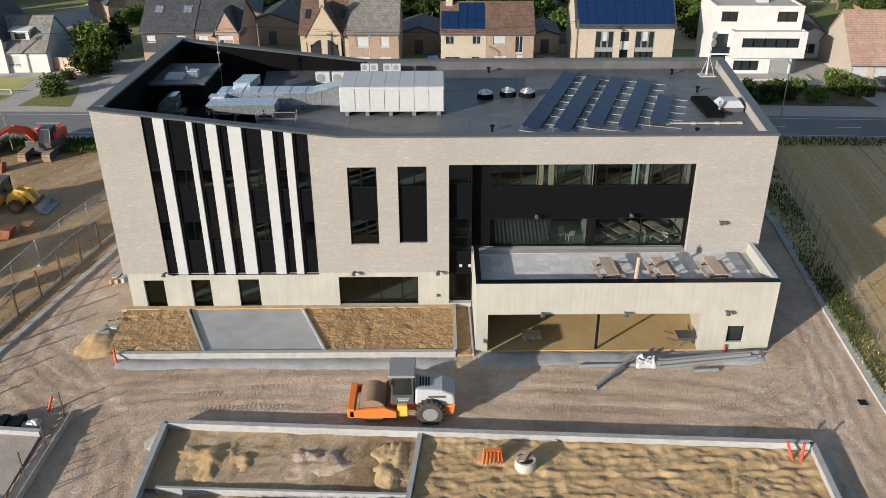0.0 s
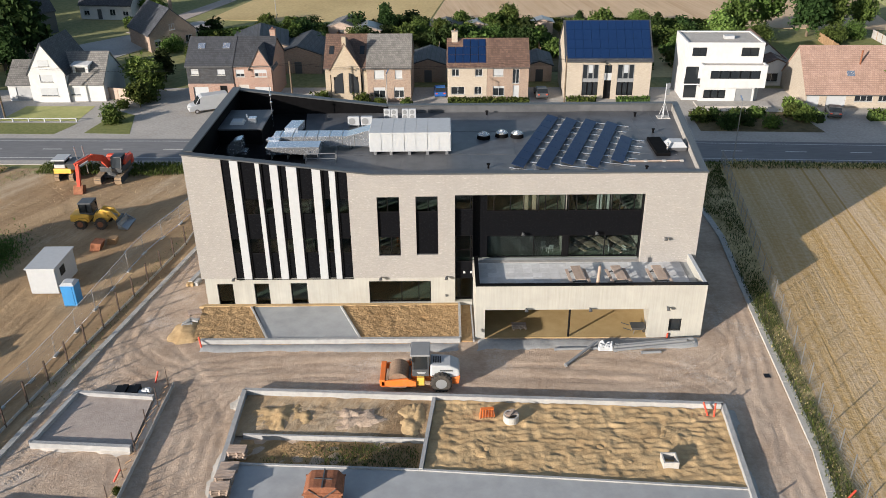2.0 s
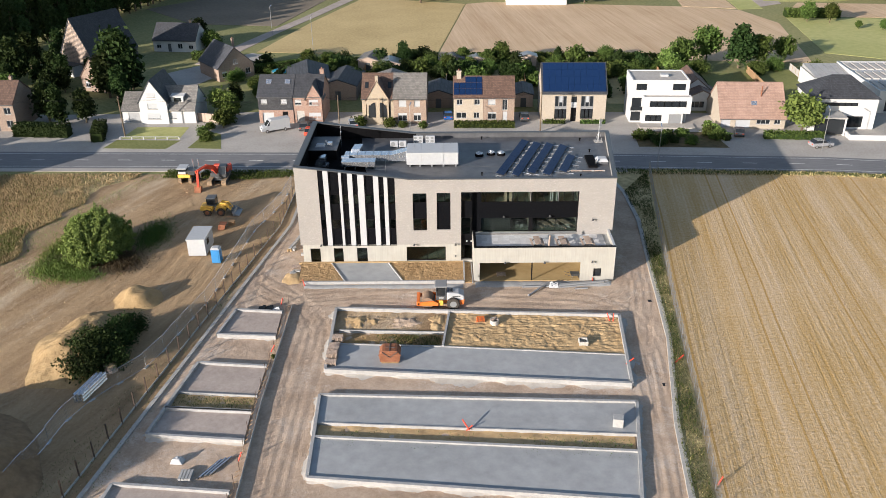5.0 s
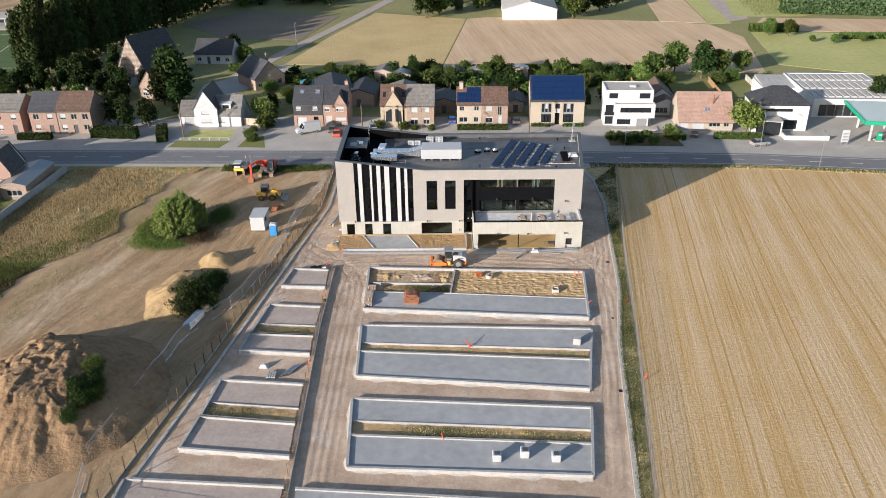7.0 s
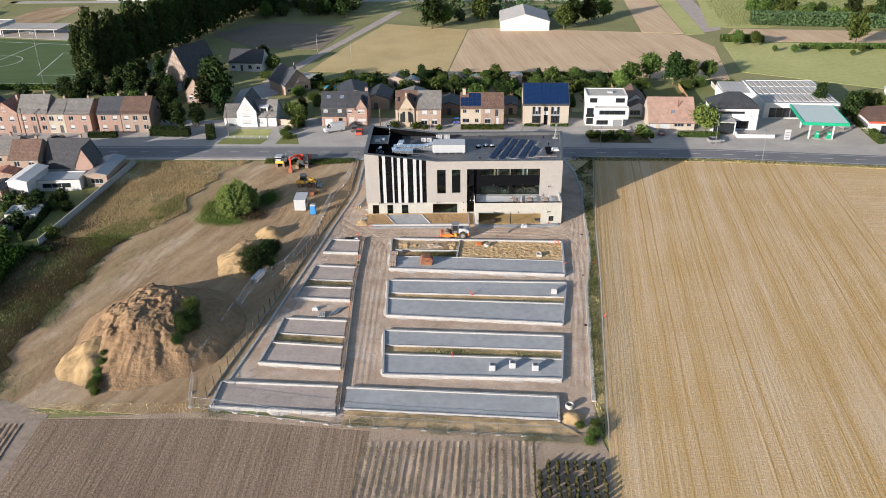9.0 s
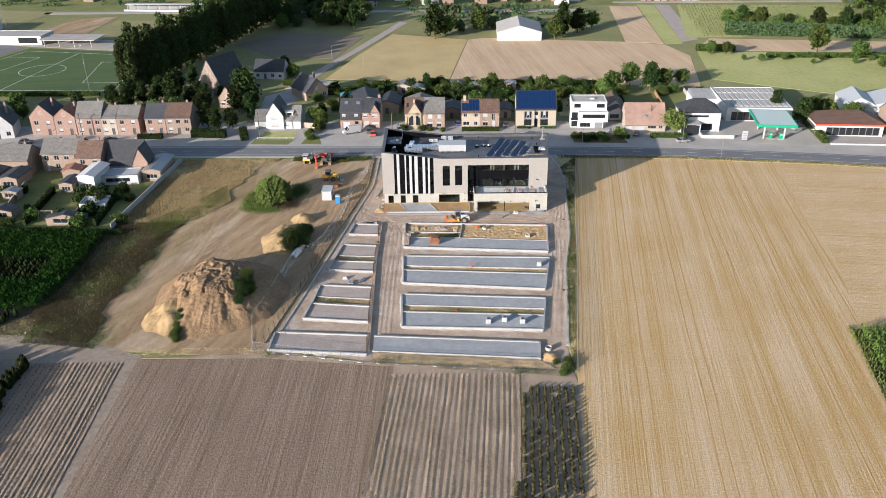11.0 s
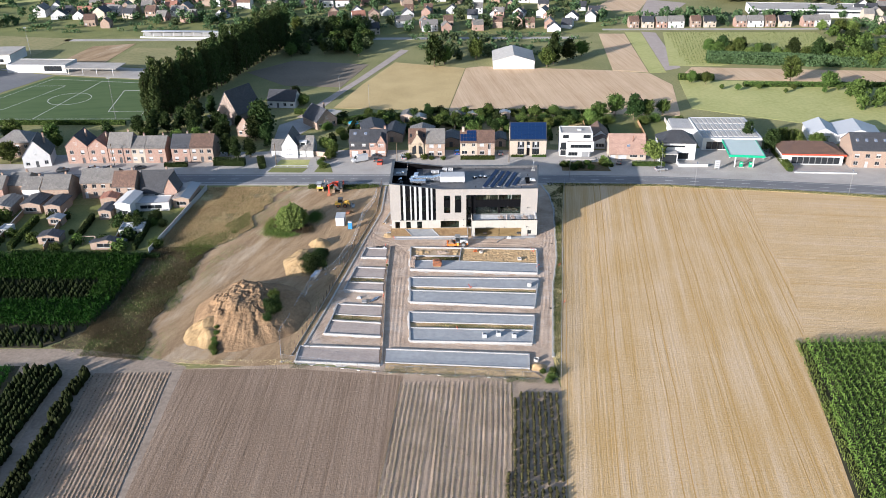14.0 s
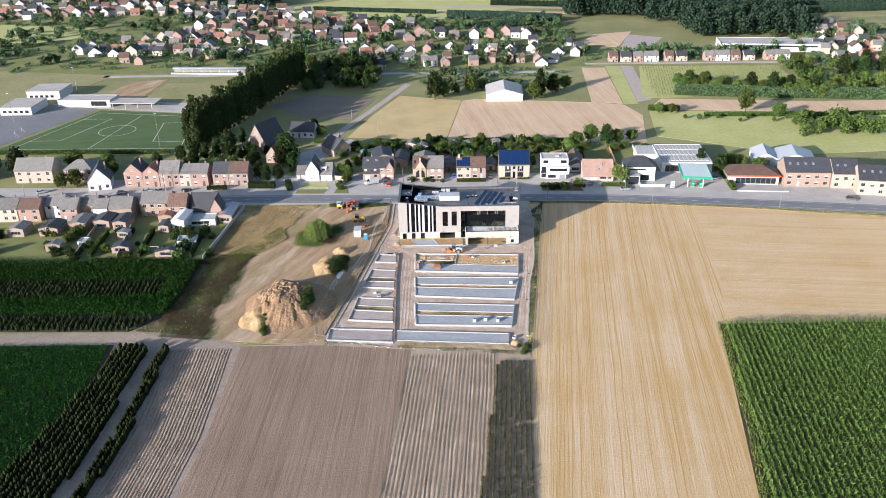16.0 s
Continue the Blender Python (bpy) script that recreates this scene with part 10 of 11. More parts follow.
for x, y, s in ((-19.5, -22.5, 1.7), (-18.5, -19.5, 1.6), (-20.0, -25.3, 1.6), (-17.9, -16.8, 1.2), (-21.0, -21.5, 1.4), (-17.4, -23.6, 1.3), (37.6, -74.0, 0.6), (38.2, -71.6, 0.5), (36.8, -75.4, 0.5), (36, -72.0, 0.4)):
    tree("wild_b" if x > 0 else "wild_a", x, y, s, "wild shrubs", None, 0.3 if x < -20 else 0.0)

# the great dome of willow shoots on the waste ground
t = thing("willow_thicket", "large dome-shaped thicket of green willow shoots", "thicket", (-29.5, 4, 0))
r = np.random.default_rng(12)
n, per = 900, 74
u = r.normal(size=(n, 3))
u /= np.linalg.norm(u, axis=1)[:, None]
u[:, 2] = np.abs(u[:, 2]) * 0.85 + 0.12
tip = u * np.array([4.9, 5.6, 6.7]) * r.uniform(0.45, 1.0, (n, 1)) ** 0.22 * r.uniform(0.96, 1.06, (n, 1)) * (1 + 0.06 * np.sin(u[:, :1] * 7 + u[:, 1:2] * 5))
tip[:, 0] += 0.09 * tip[:, 2]
root = np.stack([tip[:, 0] * 0.5 + r.normal(0, 0.3, n), tip[:, 1] * 0.5 + r.normal(0, 0.3, n), np.zeros(n)], 1)
k = r.uniform(0.1, 1.0, (n, per, 1)) ** 0.75
q = root[:, None] * (1 - k) + tip[:, None] * k
q[..., 2:] += 0.16 * tip[:, None, 2:] * np.sin(np.pi * k)
q += r.normal(size=q.shape) * 0.24 * (1.15 - 0.75 * k)
q = q.reshape(-1, 3) + np.array([-29.8, 3.6, 0])
q[:, 2] = np.maximum(q[:, 2], 0.1)
part("foliage", leaf_mesh("foliage", q, 0.2, "willow", 0.4, 0.42, 12), "willow", t)
stems = Shape()
for a, b in zip(root[::9], tip[::9]):
    stems.tube((a[0] - 29.8, a[1] + 3.6, 0), (a[0] * 0.4 + b[0] * 0.6 - 29.8, a[1] * 0.4 + b[1] * 0.6 + 3.6, b[2] * 0.72), 0.05, 0.02, 5)
part("stem", stems, "bark", t)
for cx, cy, sx, sy, n, m in ((-33.6, -1.2, 1.7, 1.5, 5000, "leaflight"), (-30.0, -3.2, 1.6, 0.9, 2500, "leaflight"), (-36.0, 4.0, 0.8, 2.6, 2500, "leaflight"), (-23.6, 9.0, 1.2, 2.2, 5000, "leaf"), (-25.0, 0.5, 1.4, 1.6, 3000, "oldstalk")):
    q = np.stack([cx + r.normal(0, sx, n), cy + r.normal(0, sy, n), np.abs(r.normal(0, 0.3, n)) + 0.1], 1)
    part("undergrowth", leaf_mesh("undergrowth", q, 0.15, m, 0.8, 0.3, 13 + n), m, t)


def tufts(name, ring, n, h, mat, label, size=None, seed=0, patch=0.0):
    """Loose upright stalks and leaves scattered over a piece of ground."""
    r = np.random.default_rng(seed)
    xs, ys = [p[0] for p in ring], [p[1] for p in ring]
    out = []
    while len(out) < n:
        x, y = r.uniform(min(xs), max(xs), 20000), r.uniform(min(ys), max(ys), 20000)
        ok = inside_all(x, y, ring)
        for a, b, k in zip(x[ok], y[ok], r.uniform(0.25, 0.7, int(ok.sum()))):
            if not patch or noise.noise((a * 0.09, b * 0.09, seed)) + 0.35 * noise.noise((a * 0.4, b * 0.4, seed)) + (k - 0.475) * 1.5 > patch - 0.3:
                out.append((a, b, h * k))
    out = out[:n]
    me = leaf_mesh(name, out, size or h * 0.6, mat, 1.3, 0.22, seed)
    ob = new(name, me)
    return tagged(ob, label, "vegetation", kind="stuff")


tufts("dry_weeds", WEEDS_UP, 34000, 0.4, "straw", "tall dry yellow grass on waste ground", 0.24, seed=31, patch=0.12)
tufts("brown_weeds", WEEDS_UP, 4200, 0.5, "oldstalk", "dead brown stalks among dry grass", 0.22, seed=77, patch=0.3)
tufts("green_weeds", WEEDS_UP, 3500, 0.4, "leaflight", "fresh green shoots among dry grass", 0.2, seed=78, patch=0.2)
tufts("dry_weeds", WEEDS_LOW, 1400, 0.38, "straw", "dry yellow weeds in a hollow", 0.2, seed=41, patch=0.3)
tufts("brown_weeds", WEEDS_LOW, 30000, 0.5, "oldstalk", "dead brown stalks among weeds", 0.18, seed=30, patch=0.16)
tufts("green_weeds", [(-54, -20), (-42, 4), (-44, 14), (-50, 2), (-60, -12)], 9000, 0.45, "leaflight", "green grass at the edge of sand", 0.22, seed=75, patch=0.2)
tufts("green_weeds", WEEDS, 6000, 0.24, "leaflight", "green weeds among dry stalks", 0.17, seed=32, patch=0.5)
tufts("green_weeds", [(-63, -14), (-50, -20), (-50, -62), (-51, -66), (-66, -64), (-66, -50)], 14000, 0.26, "leaf", "rank green weeds beside a track", 0.18, seed=37, patch=0.3)
tufts("seam_weeds", ragged([(-28, 33), (-37, 14), (-43, -8), (-45, -31), (-46, -50), (-48, -66)], 3.0) + [(-52, -66), (-50, -50), (-49, -31), (-47, -8), (-41, 14), (-32, 33)], 2200, 0.22, "leaflight", "thinning green weeds at the edge of sand", 0.14, seed=39, patch=0.3)
tufts("green_weeds", [(-29, 31), (-14, 30), (-6, 31.5), (-6, 34), (-29, 34.5)], 6500, 0.8, "leaf", "green weeds along the road", 0.2, seed=33)
tufts("verge_weeds", KERB_RIGHT[1:] + [(x - 0.3, y) for x, y in FENCE_RIGHT[::-1]], 12000, 0.5, "leaf", "lush green weeds in a verge", 0.14, seed=34, patch=0.24)
tufts("verge_grass", KERB_RIGHT[1:] + [(x - 0.3, y) for x, y in FENCE_RIGHT[::-1]], 2200, 0.3, "straw", "dry grass in a verge", 0.11, seed=38, patch=0.3)
tufts("road_verge_grass", [(55, 32), (84, 29.6), (125, 23.6), (190, 10), (190, 12.5), (125, 25.8), (84, 31.8), (55, 34)], 7000, 0.45, "straw", "dry grass along the road", 0.16, seed=35)
tufts("road_verge_green", [(49, 31.5), (84, 30.2), (125, 24.2), (190, 11), (190, 12.5), (125, 25.8), (84, 31.8), (49, 34)], 6000, 0.5, "leaf", "green grass along the road", 0.2, seed=36)
for i, ring in enumerate(([(7, -20), (19, -20.6), (19, -18.4), (7, -17.7)], [(7, -37.6), (37.5, -40), (37.6, -37), (7, -35)], [(12, -54.2), (35, -56.4), (35.2, -54), (12, -52)], [(-9.0, -31.6), (-0.5, -32.3), (-0.5, -30.2), (-8.8, -29.4)],
                          [(-11.4, -50.2), (0, -51.6), (0, -49.2), (-11.2, -47.8)], [(4, -72), (34, -75), (33, -71.2), (4, -68.8)], [(-20, -69.5), (38, -76.5), (38, -74.5), (-20, -67.5)], [(-44, -68.6), (-18, -68.6), (-18, -66.5), (-44, -65.8)])):
    tufts("pit_weeds", ring, (1700, 900, 2300, 900, 1100, 1500, 2600, 900)[i], 0.42, "leaf" if i < 7 else "straw", "weeds in a planted pit", 0.12, seed=40 + i, patch=0.3)
tufts("pit_grass", [(14, -54.4), (35, -56.6), (35.2, -54), (14, -52)], 900, 0.35, "straw", "dry grass in a pit", 0.13, seed=50)
tufts("lot_weeds", LOT, 4000, 0.25, "straw", "sparse dry weeds on sand", 0.1, seed=51, patch=0.45)
tufts("lot_weeds", [(-12, -44), (-19, -66), (-21, -66), (-18, -40), (-9, -8), (-6, 20), (-4.5, 20), (-8, -10)], 2500, 0.3, "leaf", "sparse weeds beside a fence", 0.1, seed=52, patch=0.25)


def rows_of_plants(name, ring, way, gap, step, h, mat, label, per=6, size=0.5, seed=0, cap=60000, spread=0.22):
    """Plants in straight rows inside a ring of corners; way is the rows' angle in degrees."""
    r = np.random.default_rng(seed)
    xs, ys = [p[0] for p in ring], [p[1] for p in ring]
    cx, cy, R = (min(xs) + max(xs)) / 2, (min(ys) + max(ys)) / 2, math.dist((min(xs), min(ys)), (max(xs), max(ys))) / 2
    c, s = math.cos(radians(way)), math.sin(radians(way))
    gi, gj = np.meshgrid(np.arange(int(-R / gap), int(R / gap) + 1), np.arange(int(-R / step), int(R / step) + 1), indexing="ij")
    a, b = gj.ravel() * step + r.uniform(-0.1, 0.1, gj.size), gi.ravel() * gap + r.uniform(-0.06, 0.06, gi.size)
    x, y = cx + a * c - b * s, cy + a * s + b * c
    ok = inside_all(x, y, ring)
    pts = np.stack([x[ok], y[ok]], 1)
    p = np.repeat(np.array(pts), per, 0)
    z = np.tile(np.linspace(0.18, 0.95, per), len(pts)) * h * np.repeat(r.uniform(0.8, 1.12, len(pts)), per)
    q = np.stack([p[:, 0] + r.normal(0, spread, len(p)), p[:, 1] + r.normal(0, spread, len(p)), z], 1)
    ob = new(name, leaf_mesh(name, q, size, mat, 0.5, 0.28, seed))
    return tagged(ob, label, "crop", kind="stuff")


def columns(name, ring, way, gap, step, h, w, label, seed=0, mat="nursery"):
    """Clipped nursery shrubs in rows: each a lumpy tapered body with leaves on its skin."""
    r = np.random.default_rng(seed)
    xs, ys = [p[0] for p in ring], [p[1] for p in ring]
    cx, cy, R = (min(xs) + max(xs)) / 2, (min(ys) + max(ys)) / 2, math.dist((min(xs), min(ys)), (max(xs), max(ys))) / 2
    c, s = math.cos(radians(way)), math.sin(radians(way))
    body, tips = Shape(), []
    for i in range(int(-R / gap), int(R / gap) + 1):
        for j in range(int(-R / step), int(R / step) + 1):
            a, b = j * step + r.uniform(-0.15, 0.15), i * gap + r.uniform(-0.1, 0.1)
            x, y = cx + a * c - b * s, cy + a * s + b * c
            if not inside(x, y, ring) or r.random() < 0.03:
                continue
            hh, n0, k = h * r.uniform(0.75, 1.15), len(body.v), w * r.uniform(0.8, 1.15)
            for z, q in ((0, 0.55), (0.25, 0.95), (0.55, 0.9), (0.82, 0.6), (1.0, 0.12)):
                for m in range(7):
                    e = k / 2 * q * r.uniform(0.75, 1.2)
                    body.v.append((x + e * math.cos(m * 0.8976), y + e * math.sin(m * 0.8976), z * hh))
            body.f += [(n0 + l * 7 + m, n0 + l * 7 + (m + 1) % 7, n0 + (l + 1) * 7 + (m + 1) % 7, n0 + (l + 1) * 7 + m) for l in range(4) for m in range(7)] + [tuple(range(n0 + 28, n0 + 35))]
            for m in range(12):
                e, z = r.uniform(0, 6.283), r.uniform(0.1, 1.0)
                q = k / 2 * (1.0 - 0.75 * max(0, z - 0.5) * 1.6)
                tips.append((x + q * math.cos(e), y + q * math.sin(e), z * hh))
    me = leaf_mesh("tips", tips, 0.2, mat, 0.5, 0.45, seed)
    n = len(body.v)
    body.add([tuple(v.co) for v in me.vertices], [tuple(p.vertices) for p in me.polygons])
    ob = new(name, body.mesh(name))
    ob.data.materials.append(MAT[mat])
    return tagged(ob, label, "shrubs", kind="stuff")


rows_of_plants("maize_plants", [(95.0, -62.0), (150, -62), (150, -150), (79, -150), (87.5, -110)], 83, 1.5, 0.35, 2.3, "maize", "tall green maize in rows", 8, 0.36, 61, spread=0.13)
tufts("maize_margin", [(93.6, -60.5), (95.6, -62), (88, -110), (80, -150), (77, -150), (86, -110)], 3200, 0.7, "leaflight", "pale green weeds along maize", 0.35, seed=62)
rows_of_plants("maize_plants", [(-150, -14), (-66.4, -17.5), (-66, -30.5), (-150, -28)], 100, 0.78, 0.45, 2.3, "maizedark", "tall dark green maize in rows", 6, 0.46, 63)
rows_of_plants("maize_plants", [(-73.5, -30), (-66, -30.3), (-66.4, -40), (-72.5, -41)], 100, 0.78, 0.45, 2.3, "maizedark", "tall dark green maize in rows", 6, 0.46, 64)
rows_of_plants("maize_plants", [(-150, -42), (-72, -41), (-66.4, -40), (-68, -52), (-150, -50)], 100, 0.78, 0.45, 2.2, "maizedark", "tall dark green maize in rows", 6, 0.46, 65)
rows_of_plants("green_crop", [(-150, -67.5), (-77.8, -68.6), (-76.8, -86), (-82, -140), (-150, -140)], 95, 0.7, 0.5, 1.0, "maizedark", "low green crop beside nursery rows", 5, 0.4, 73)
columns("nursery_shrubs", [(-150, -51.5), (-70.5, -53.5), (-75, -60.4), (-150, -58.5)], 95, 1.7, 1.25, 1.9, 1.0, "rows of dark columnar nursery shrubs", 66)
columns("nursery_shrubs", [(-150, -28.5), (-74, -31), (-73, -40.5), (-150, -41.5)], 95, 1.5, 1.2, 1.8, 1.1, "dark nursery shrubs between maize", 72)
columns("nursery_shrubs", [(-76.0, -68.8), (-66.8, -69.8), (-65.8, -106), (-69, -150), (-86, -150), (-75.8, -86)], 88, 1.55, 1.05, 2.3, 1.15, "rows of dark columnar nursery shrubs", 67)
columns("nursery_shrubs", [(-63.0, -69.6), (-60.4, -72.0), (-59.0, -110), (-62.5, -150), (-65.2, -150), (-62.0, -110)], 88, 1.25, 1.05, 2.4, 1.2, "close double row of dark columnar nursery shrubs", 68)
columns("bed_shrubs", [(29.7, -78.8), (38.8, -79.6), (35.6, -112), (31, -170), (18, -170), (25.2, -112)], 85.5, 1.2, 1.0, 0.8, 0.66, "rows of small dark shrubs in a bed", 69, "bedleaf")
def ridge_plants(name, left, right, rows, k0, k1, step, h, size, mat, label, seed, y1):
    """Small plants that stand on the crests of a ridged field."""
    r = np.random.default_rng(seed)
    pts = []
    for i in range(rows + 1):
        k = i / rows
        if not k0 <= k <= k1:
            continue
        y = left[0][1] - 1.5
        while y > y1:
            if noise.noise((i * 0.7, y * 0.08, seed)) > -0.35:
                a, b = across(left, y), across(right, y)
                x = a + (b - a) * k + noise.noise((k * 12, y * 0.06, 3)) * 0.25
                for m in range(5):
                    pts.append((x + r.normal(0, 0.08), y + r.normal(0, 0.12), 0.12 + h * r.uniform(0.2, 0.9)))
            y -= step * r.uniform(0.8, 1.25)
    ob = new(name, leaf_mesh(name, pts, size, mat, 0.4, 0.5, seed))
    return tagged(ob, label, "crop", kind="stuff")


ridge_plants("seedlings", [(-59.8, -70.6), (-58.0, -110), (-63, -200)], [(-44.6, -70.6), (-43.0, -110), (-49, -200)], 13, 0.0, 1.0, 0.9, 0.3, 0.12, "nursery", "rows of small seedlings on a tilled strip", 71, -170)
ridge_plants("seedlings", [(5.9, -75.0), (-3.6, -200.0)], [(29.2, -75.0), (19.7, -200.0)], 23, 0.0, 1.0, 0.6, 0.35, 0.14, "oldstalk", "rows of small brown plants on ridges", 74, -170)
rows_of_plants("far_maize", [(134.5, 184.5), (151, 183.5), (223, 219), (226, 254), (141.5, 259)], 80, 1.6, 1.2, 1.0, "leaflight", "light green maize far off", 2, 0.4, 70)
hedge([(146, 191), (193, 183), (259, 174)], 7, 4.6, "leaffar", "long tall hedge between far fields", 0.6, 5, seed=33)

# ---- village behind the fields ----
WALLS = ["brickred", "whitewall", "brickbrown", "whitewall", "brickbuff", "brickred", "whitewall", "brickbrown"]
ROOFS = ["tilegrey", "slate", "tilebrown", "tilered", "slate", "tilegrey", "tilegrey", "tilebrown"]
kinds = []
for i in range(8):
    w, d = (9, 11, 8, 12, 10, 9, 13, 8)[i], (8, 9, 9, 8, 10, 8, 9, 8)[i]
    e = (5.2, 3.2, 5.4, 3.0, 5.0, 3.1, 5.3, 4.8)[i]
    kinds.append(plain_house(("red brick", "white", "brown brick", "white", "buff brick", "red brick", "white", "brown brick")[i] + " village house with a pitched roof", w, d, e, e + (3.4, 4.2, 3.6, 3.8, 3.6, 4.0, 3.6, 3.4)[i], WALLS[i], ROOFS[i], "y" if i in (1, 5) else "x", 3, 3, 1, "village_house", 0.3, group="village houses", simple=True))
    for c in list(kinds[-1].children_recursive):
        if c.name.split(".")[0] in ("chimney_pot", "gutter", "sill"):
            bpy.data.objects.remove(c)
far_kinds = []
for i in range(6):
    w, e = (8, 9, 7.5, 8.5, 10, 8)[i], (4.8, 3.0, 5.0, 3.1, 4.9, 5.2)[i]
    t = thing("village_house", ("white", "red brick", "buff brick", "brown brick", "white", "red brick")[i] + " house with a pitched roof in a far village", "house", (0, 0, 0), "far village houses")
    shell(t, w, 8, e, e + 3.3, ("whitewall", "brickred", "brickbuff", "brickbrown", "whitewall", "brickred")[i], ("slate", "tilered", "tilegrey", "tilegrey", "tilebrown", "tilebrown")[i], "y" if i == 3 else "x", [])
    far_kinds.append(t)
    for k in (-0.28, 0.22):
        part("window", Shape().box(w * k - 0.7, w * k + 0.7, -0.05, -0.004, 1.0, 2.4), "dim", t)
NEAR = [[(-280, 348), (-300, 391), (-129, 380), (-117, 293), (-198, 286)], [(-81, 377), (122, 364), (107, 273), (72, 259), (48, 246), (20, 258), (-16, 240), (-38, 255), (-70, 300)]]
FAR = [[(-245, 336), (-187, 398), (-142, 515), (-93, 465), (-48, 447), (16, 400), (16, 336)], [(-412, 555), (-359, 574), (-199, 538), (-133, 470), (-130, 429), (-250, 482), (-375, 480)], [(16, 336), (16, 385), (48, 380), (106, 345), (104, 330)], [(304, 386), (341, 348), (287, 236), (261, 231), (256, 279)]]


def house_spots(rings, dx, dy, keep, seed):
    """Uneven rows of house sites, bent like village streets, inside some rings of corners."""
    q, out = random.Random(seed), []
    for ring in rings:
        xs, ys = [p[0] for p in ring], [p[1] for p in ring]
        for j in range(int((max(ys) - min(ys)) / dy) + 1):
            for i in range(int((max(xs) - min(xs)) / dx) + 1):
                x = min(xs) + i * dx + q.uniform(-2.5, 2.5)
                y = min(ys) + j * dy + 9 * math.sin(x * 0.025 + j * 0.4) + q.uniform(-3, 3) + (5 if j % 2 else -3)
                if inside(x, y, ring) and q.random() < keep:
                    out.append((x, y, math.degrees(9 * 0.025 * math.cos(x * 0.025 + j * 0.4)) + q.choice((0, 0, 0, 180, 90, 84)) + q.uniform(-6, 6)))
    return out


near_spots = [p for p in house_spots(NEAR, 14.5, 19, 0.84, 4) if p[1] < 336]
for x in (127, 135, 143, 151.5, 163, 171, 189, 197.5, 206, 214.5, 228, 236):
    near_spots.append((x, 272 - (x - 127) * 0.02, 0))
far_spots = [p for p in house_spots(FAR, 13.0, 16.5, 0.85, 9) if p[1] >= 336 or p[0] > 200]
used = set()
for i, (x, y, a) in enumerate(near_spots + far_spots):
    pool = kinds if i < len(near_spots) else far_kinds
    k = (i * 5 + int(abs(x) * 7)) % len(pool)
    if 120 < x < 240 and y < 280:
        k = (0, 6, 2, 4)[i % 4]
    s = 0.84 if y < 336 else 0.95
    m = pose(x, y, 0, 0, 0, a) @ Matrix.Scale(s, 4)
    if (id(pool), k) in used:
        copy_thing(pool[k], m)
    else:
        used.add((id(pool), k))
        pool[k].matrix_basis = m
t = thing("factory_hall", "long white factory hall with a grey roof", "factory", (0, 0, 0))
shell(t, 66, 22, 5, 5, "whitewall", "paving", "flat", [(-30, 30, 2.8, 4.0)])
for i in range(12):
    window_in(t, -30 + i * 5, -25.2 + i * 5, 2.8, 4.0, 0, 3, "grey", False)
place(t, 238, 296, -8)
sheet("village_ground", [(-330, 262), (110, 262), (125, 300), (118, 440), (-130, 470), (-400, 590), (-420, 470)], -0.02, "lawn", "gardens and yards between village houses", "ground")
sheet("village_street_1", [(-200, 254), (90, 246), (90, 251), (-200, 259)], 0.03, "paving", "village street", "road")
sheet("village_street_2", [(108, 267), (250, 262), (250, 266), (108, 271)], 0.03, "paving", "village street", "road")
sheet("far_road", [(252.6, 226.8), (259, 226.3), (287.3, 322.2), (282, 322.6)], 0.03, "paving", "far road between houses", "road")
# trees of the village and woods on the horizon: masses of crowns
def tree_mass(name, spans, seed, mat, label):
    r = np.random.default_rng(seed)
    out = []
    for x0, x1, y0, y1, n in spans:
        for _ in range(n):
            k = r.uniform(0.45, 1.05)
            c = crown_points(22, 14, 2.9 * k, 3.3 * k, 4.6 * k, 0.65, int(r.integers(1e6)))
            out.append(c + np.array([r.uniform(x0, x1), r.uniform(y0, y1), 0]))
    ob = new(name, leaf_mesh(name, np.concatenate(out), 0.62, mat, 0.0, 0.7, seed))
    return tagged(ob, label, "trees", kind="stuff")


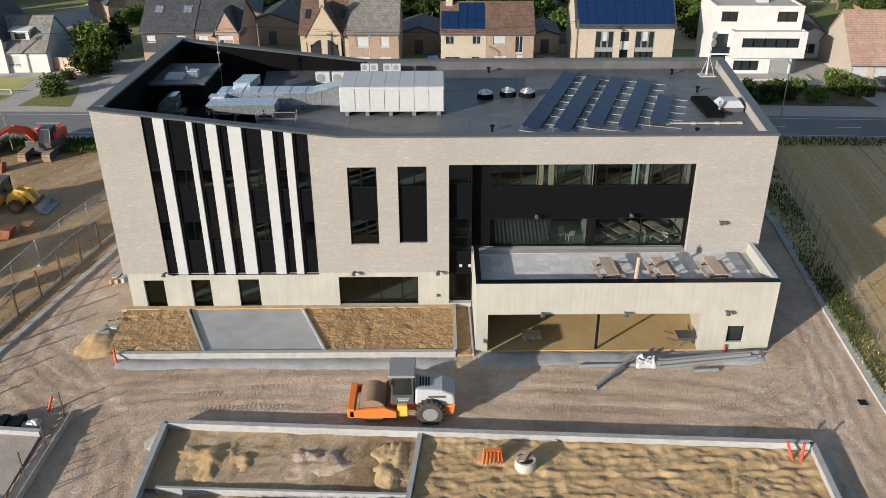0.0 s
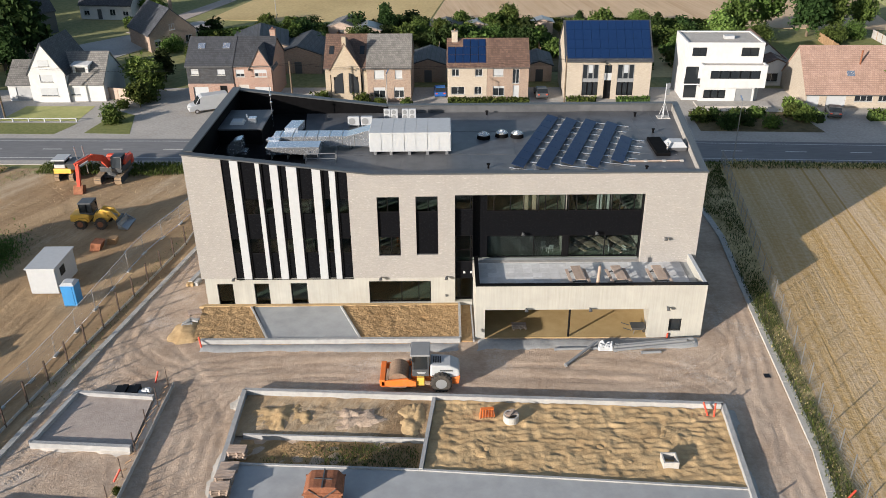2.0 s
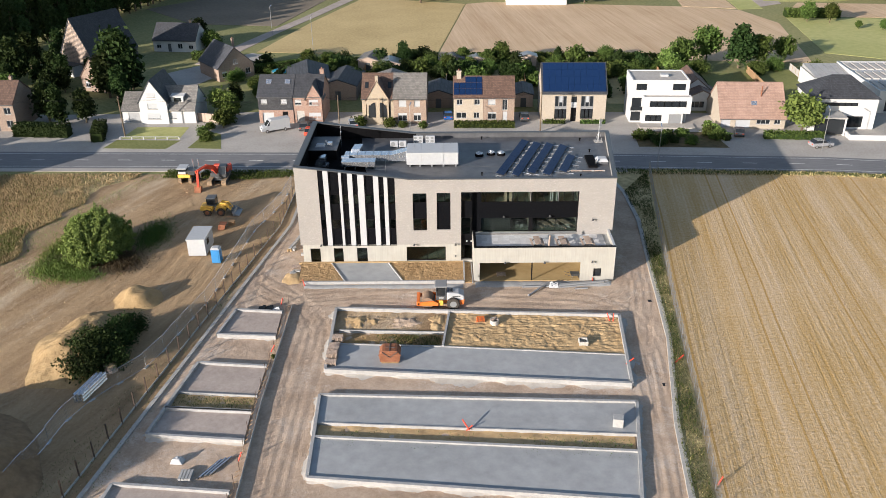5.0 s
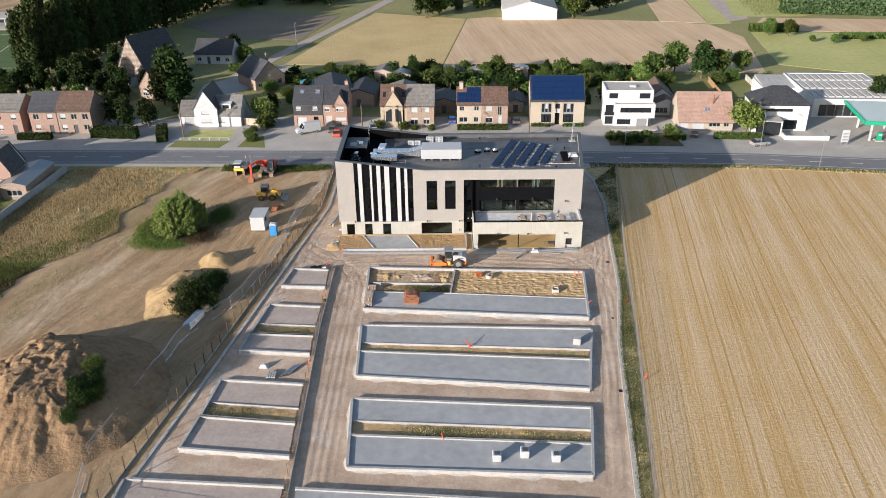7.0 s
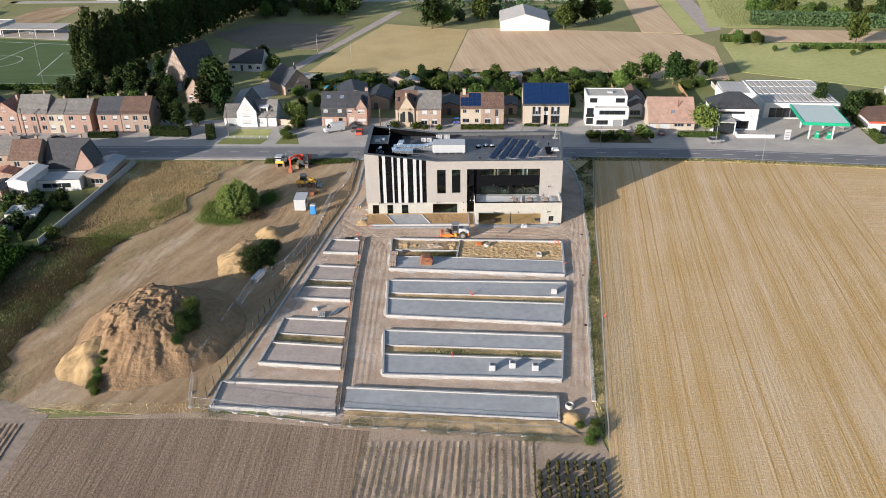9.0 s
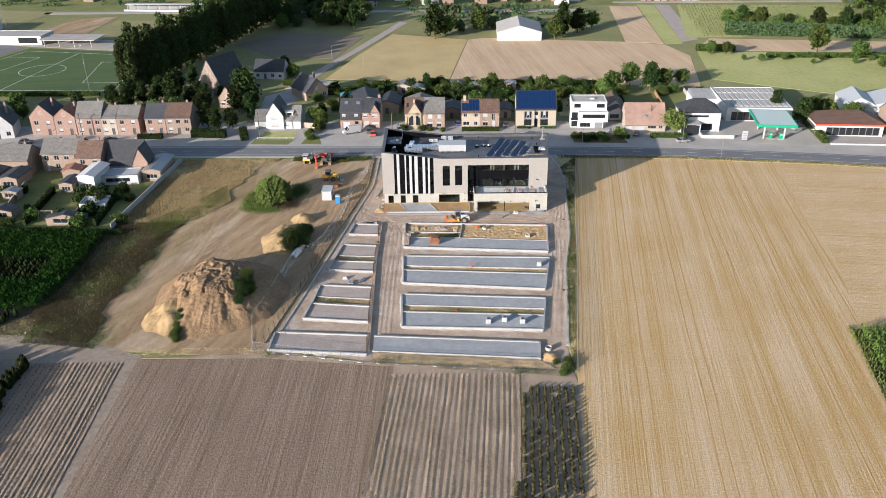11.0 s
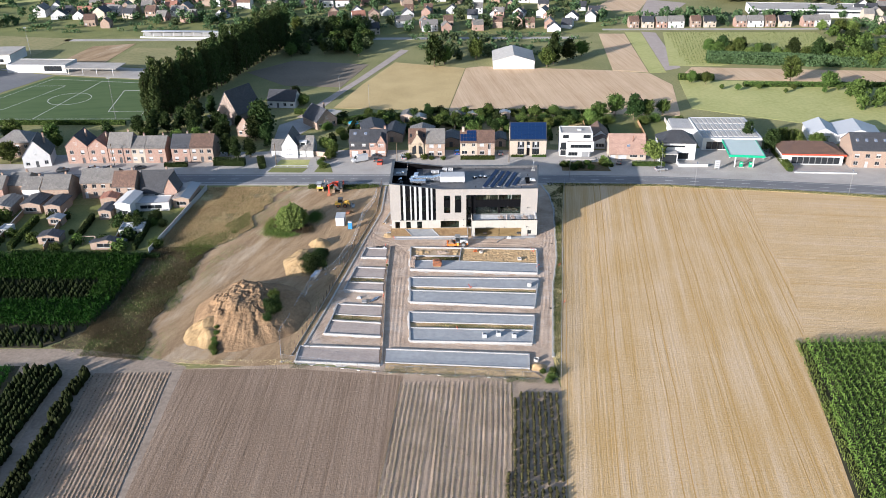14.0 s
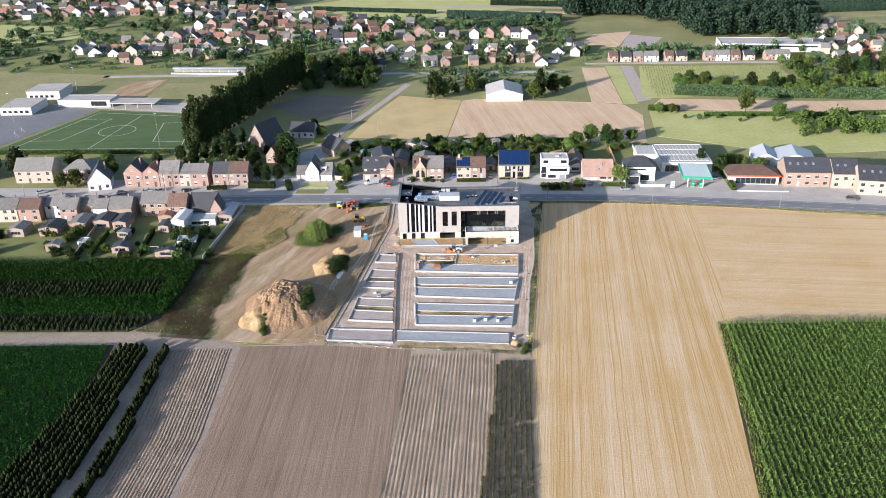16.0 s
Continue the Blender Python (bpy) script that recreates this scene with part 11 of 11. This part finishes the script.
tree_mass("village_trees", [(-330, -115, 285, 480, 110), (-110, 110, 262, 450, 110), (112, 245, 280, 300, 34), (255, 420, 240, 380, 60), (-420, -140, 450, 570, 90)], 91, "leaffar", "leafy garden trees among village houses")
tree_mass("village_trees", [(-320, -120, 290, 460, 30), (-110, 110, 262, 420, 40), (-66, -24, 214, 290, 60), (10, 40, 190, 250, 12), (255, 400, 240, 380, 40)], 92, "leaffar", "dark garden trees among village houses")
tree_mass("field_copse", [(205, 226, 176, 200, 16), (226, 270, 178, 262, 40), (186, 230, 110, 134, 26)], 93, "leaf", "rounded green trees between far fields")
def village_shrubs(spans, seed):
    """Low hedges and bushes between the village gardens."""
    r = np.random.default_rng(seed)
    out = []
    for x0, x1, y0, y1, n in spans:
        for _ in range(n):
            x, y, a, l = r.uniform(x0, x1), r.uniform(y0, y1), r.choice((0.05, 1.6)) + r.normal(0, 0.1), r.uniform(3, 12)
            m = int(l * 9)
            u = r.uniform(-0.5, 0.5, m) * l
            out.append(np.stack([x + u * math.cos(a) + r.normal(0, 0.5, m), y + u * math.sin(a) + r.normal(0, 0.5, m), r.uniform(0.2, 2.2, m)], 1))
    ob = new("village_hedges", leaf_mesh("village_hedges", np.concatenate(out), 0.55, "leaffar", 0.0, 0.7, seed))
    return tagged(ob, "hedges and bushes between village gardens", "hedges", kind="stuff")


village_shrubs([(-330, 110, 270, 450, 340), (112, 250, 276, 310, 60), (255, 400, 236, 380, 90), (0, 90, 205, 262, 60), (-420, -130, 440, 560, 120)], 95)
def woods(name, spans, n, seed, mat, label):
    r = np.random.default_rng(seed)
    out = []
    for x0, x1, y0, y1, share in spans:
        for _ in range(int(n * share)):
            x, y, k = r.uniform(x0, x1), r.uniform(y0, y1), r.uniform(0.8, 1.5)
            u = r.normal(size=(150, 3))
            u /= np.linalg.norm(u, axis=1)[:, None]
            u[:, 2] = np.abs(u[:, 2]) * 2.0 + 0.2
            out.append(np.array([x, y, 2.0]) + u * np.array([3.4, 3.4, 5.2]) * k * r.uniform(0.8, 1.1, (150, 1)))
    ob = new(name, leaf_mesh(name, np.concatenate(out), 1.0, mat, 0.0, 0.7, seed))
    return tagged(ob, label, "woodland", kind="stuff")


woods("far_wood", [(122, 180, 436, 545, 0.2), (180, 300, 400, 560, 0.4), (200, 290, 345, 410, 0.18), (150, 320, 560, 720, 0.22)], 1150, 81, "leafwood", "dark dense wood in the distance")
woods("far_wood", [(-370, -205, 560, 640, 0.3), (-205, -140, 515, 590, 0.16), (-80, 120, 640, 760, 0.22), (320, 700, 520, 760, 0.32)], 620, 82, "leafwood", "belt of dark woodland in the distance")
for line, w, h in (([(20, 448), (70, 436), (112, 420)], 5, 6), ([(40, 402), (90, 410)], 4, 4), ([(-100, 500), (10, 470)], 3, 3), ([(60, 512), (150, 492)], 4, 4), ([(305, 440), (420, 452), (600, 450)], 5, 5), ([(318, 480), (520, 470)], 4, 4)):
    hedge(line, w, h, "leafwood", "dark hedgerow between distant fields", 0.8, 4, seed=int(900 + w * 10 + line[0][0]))
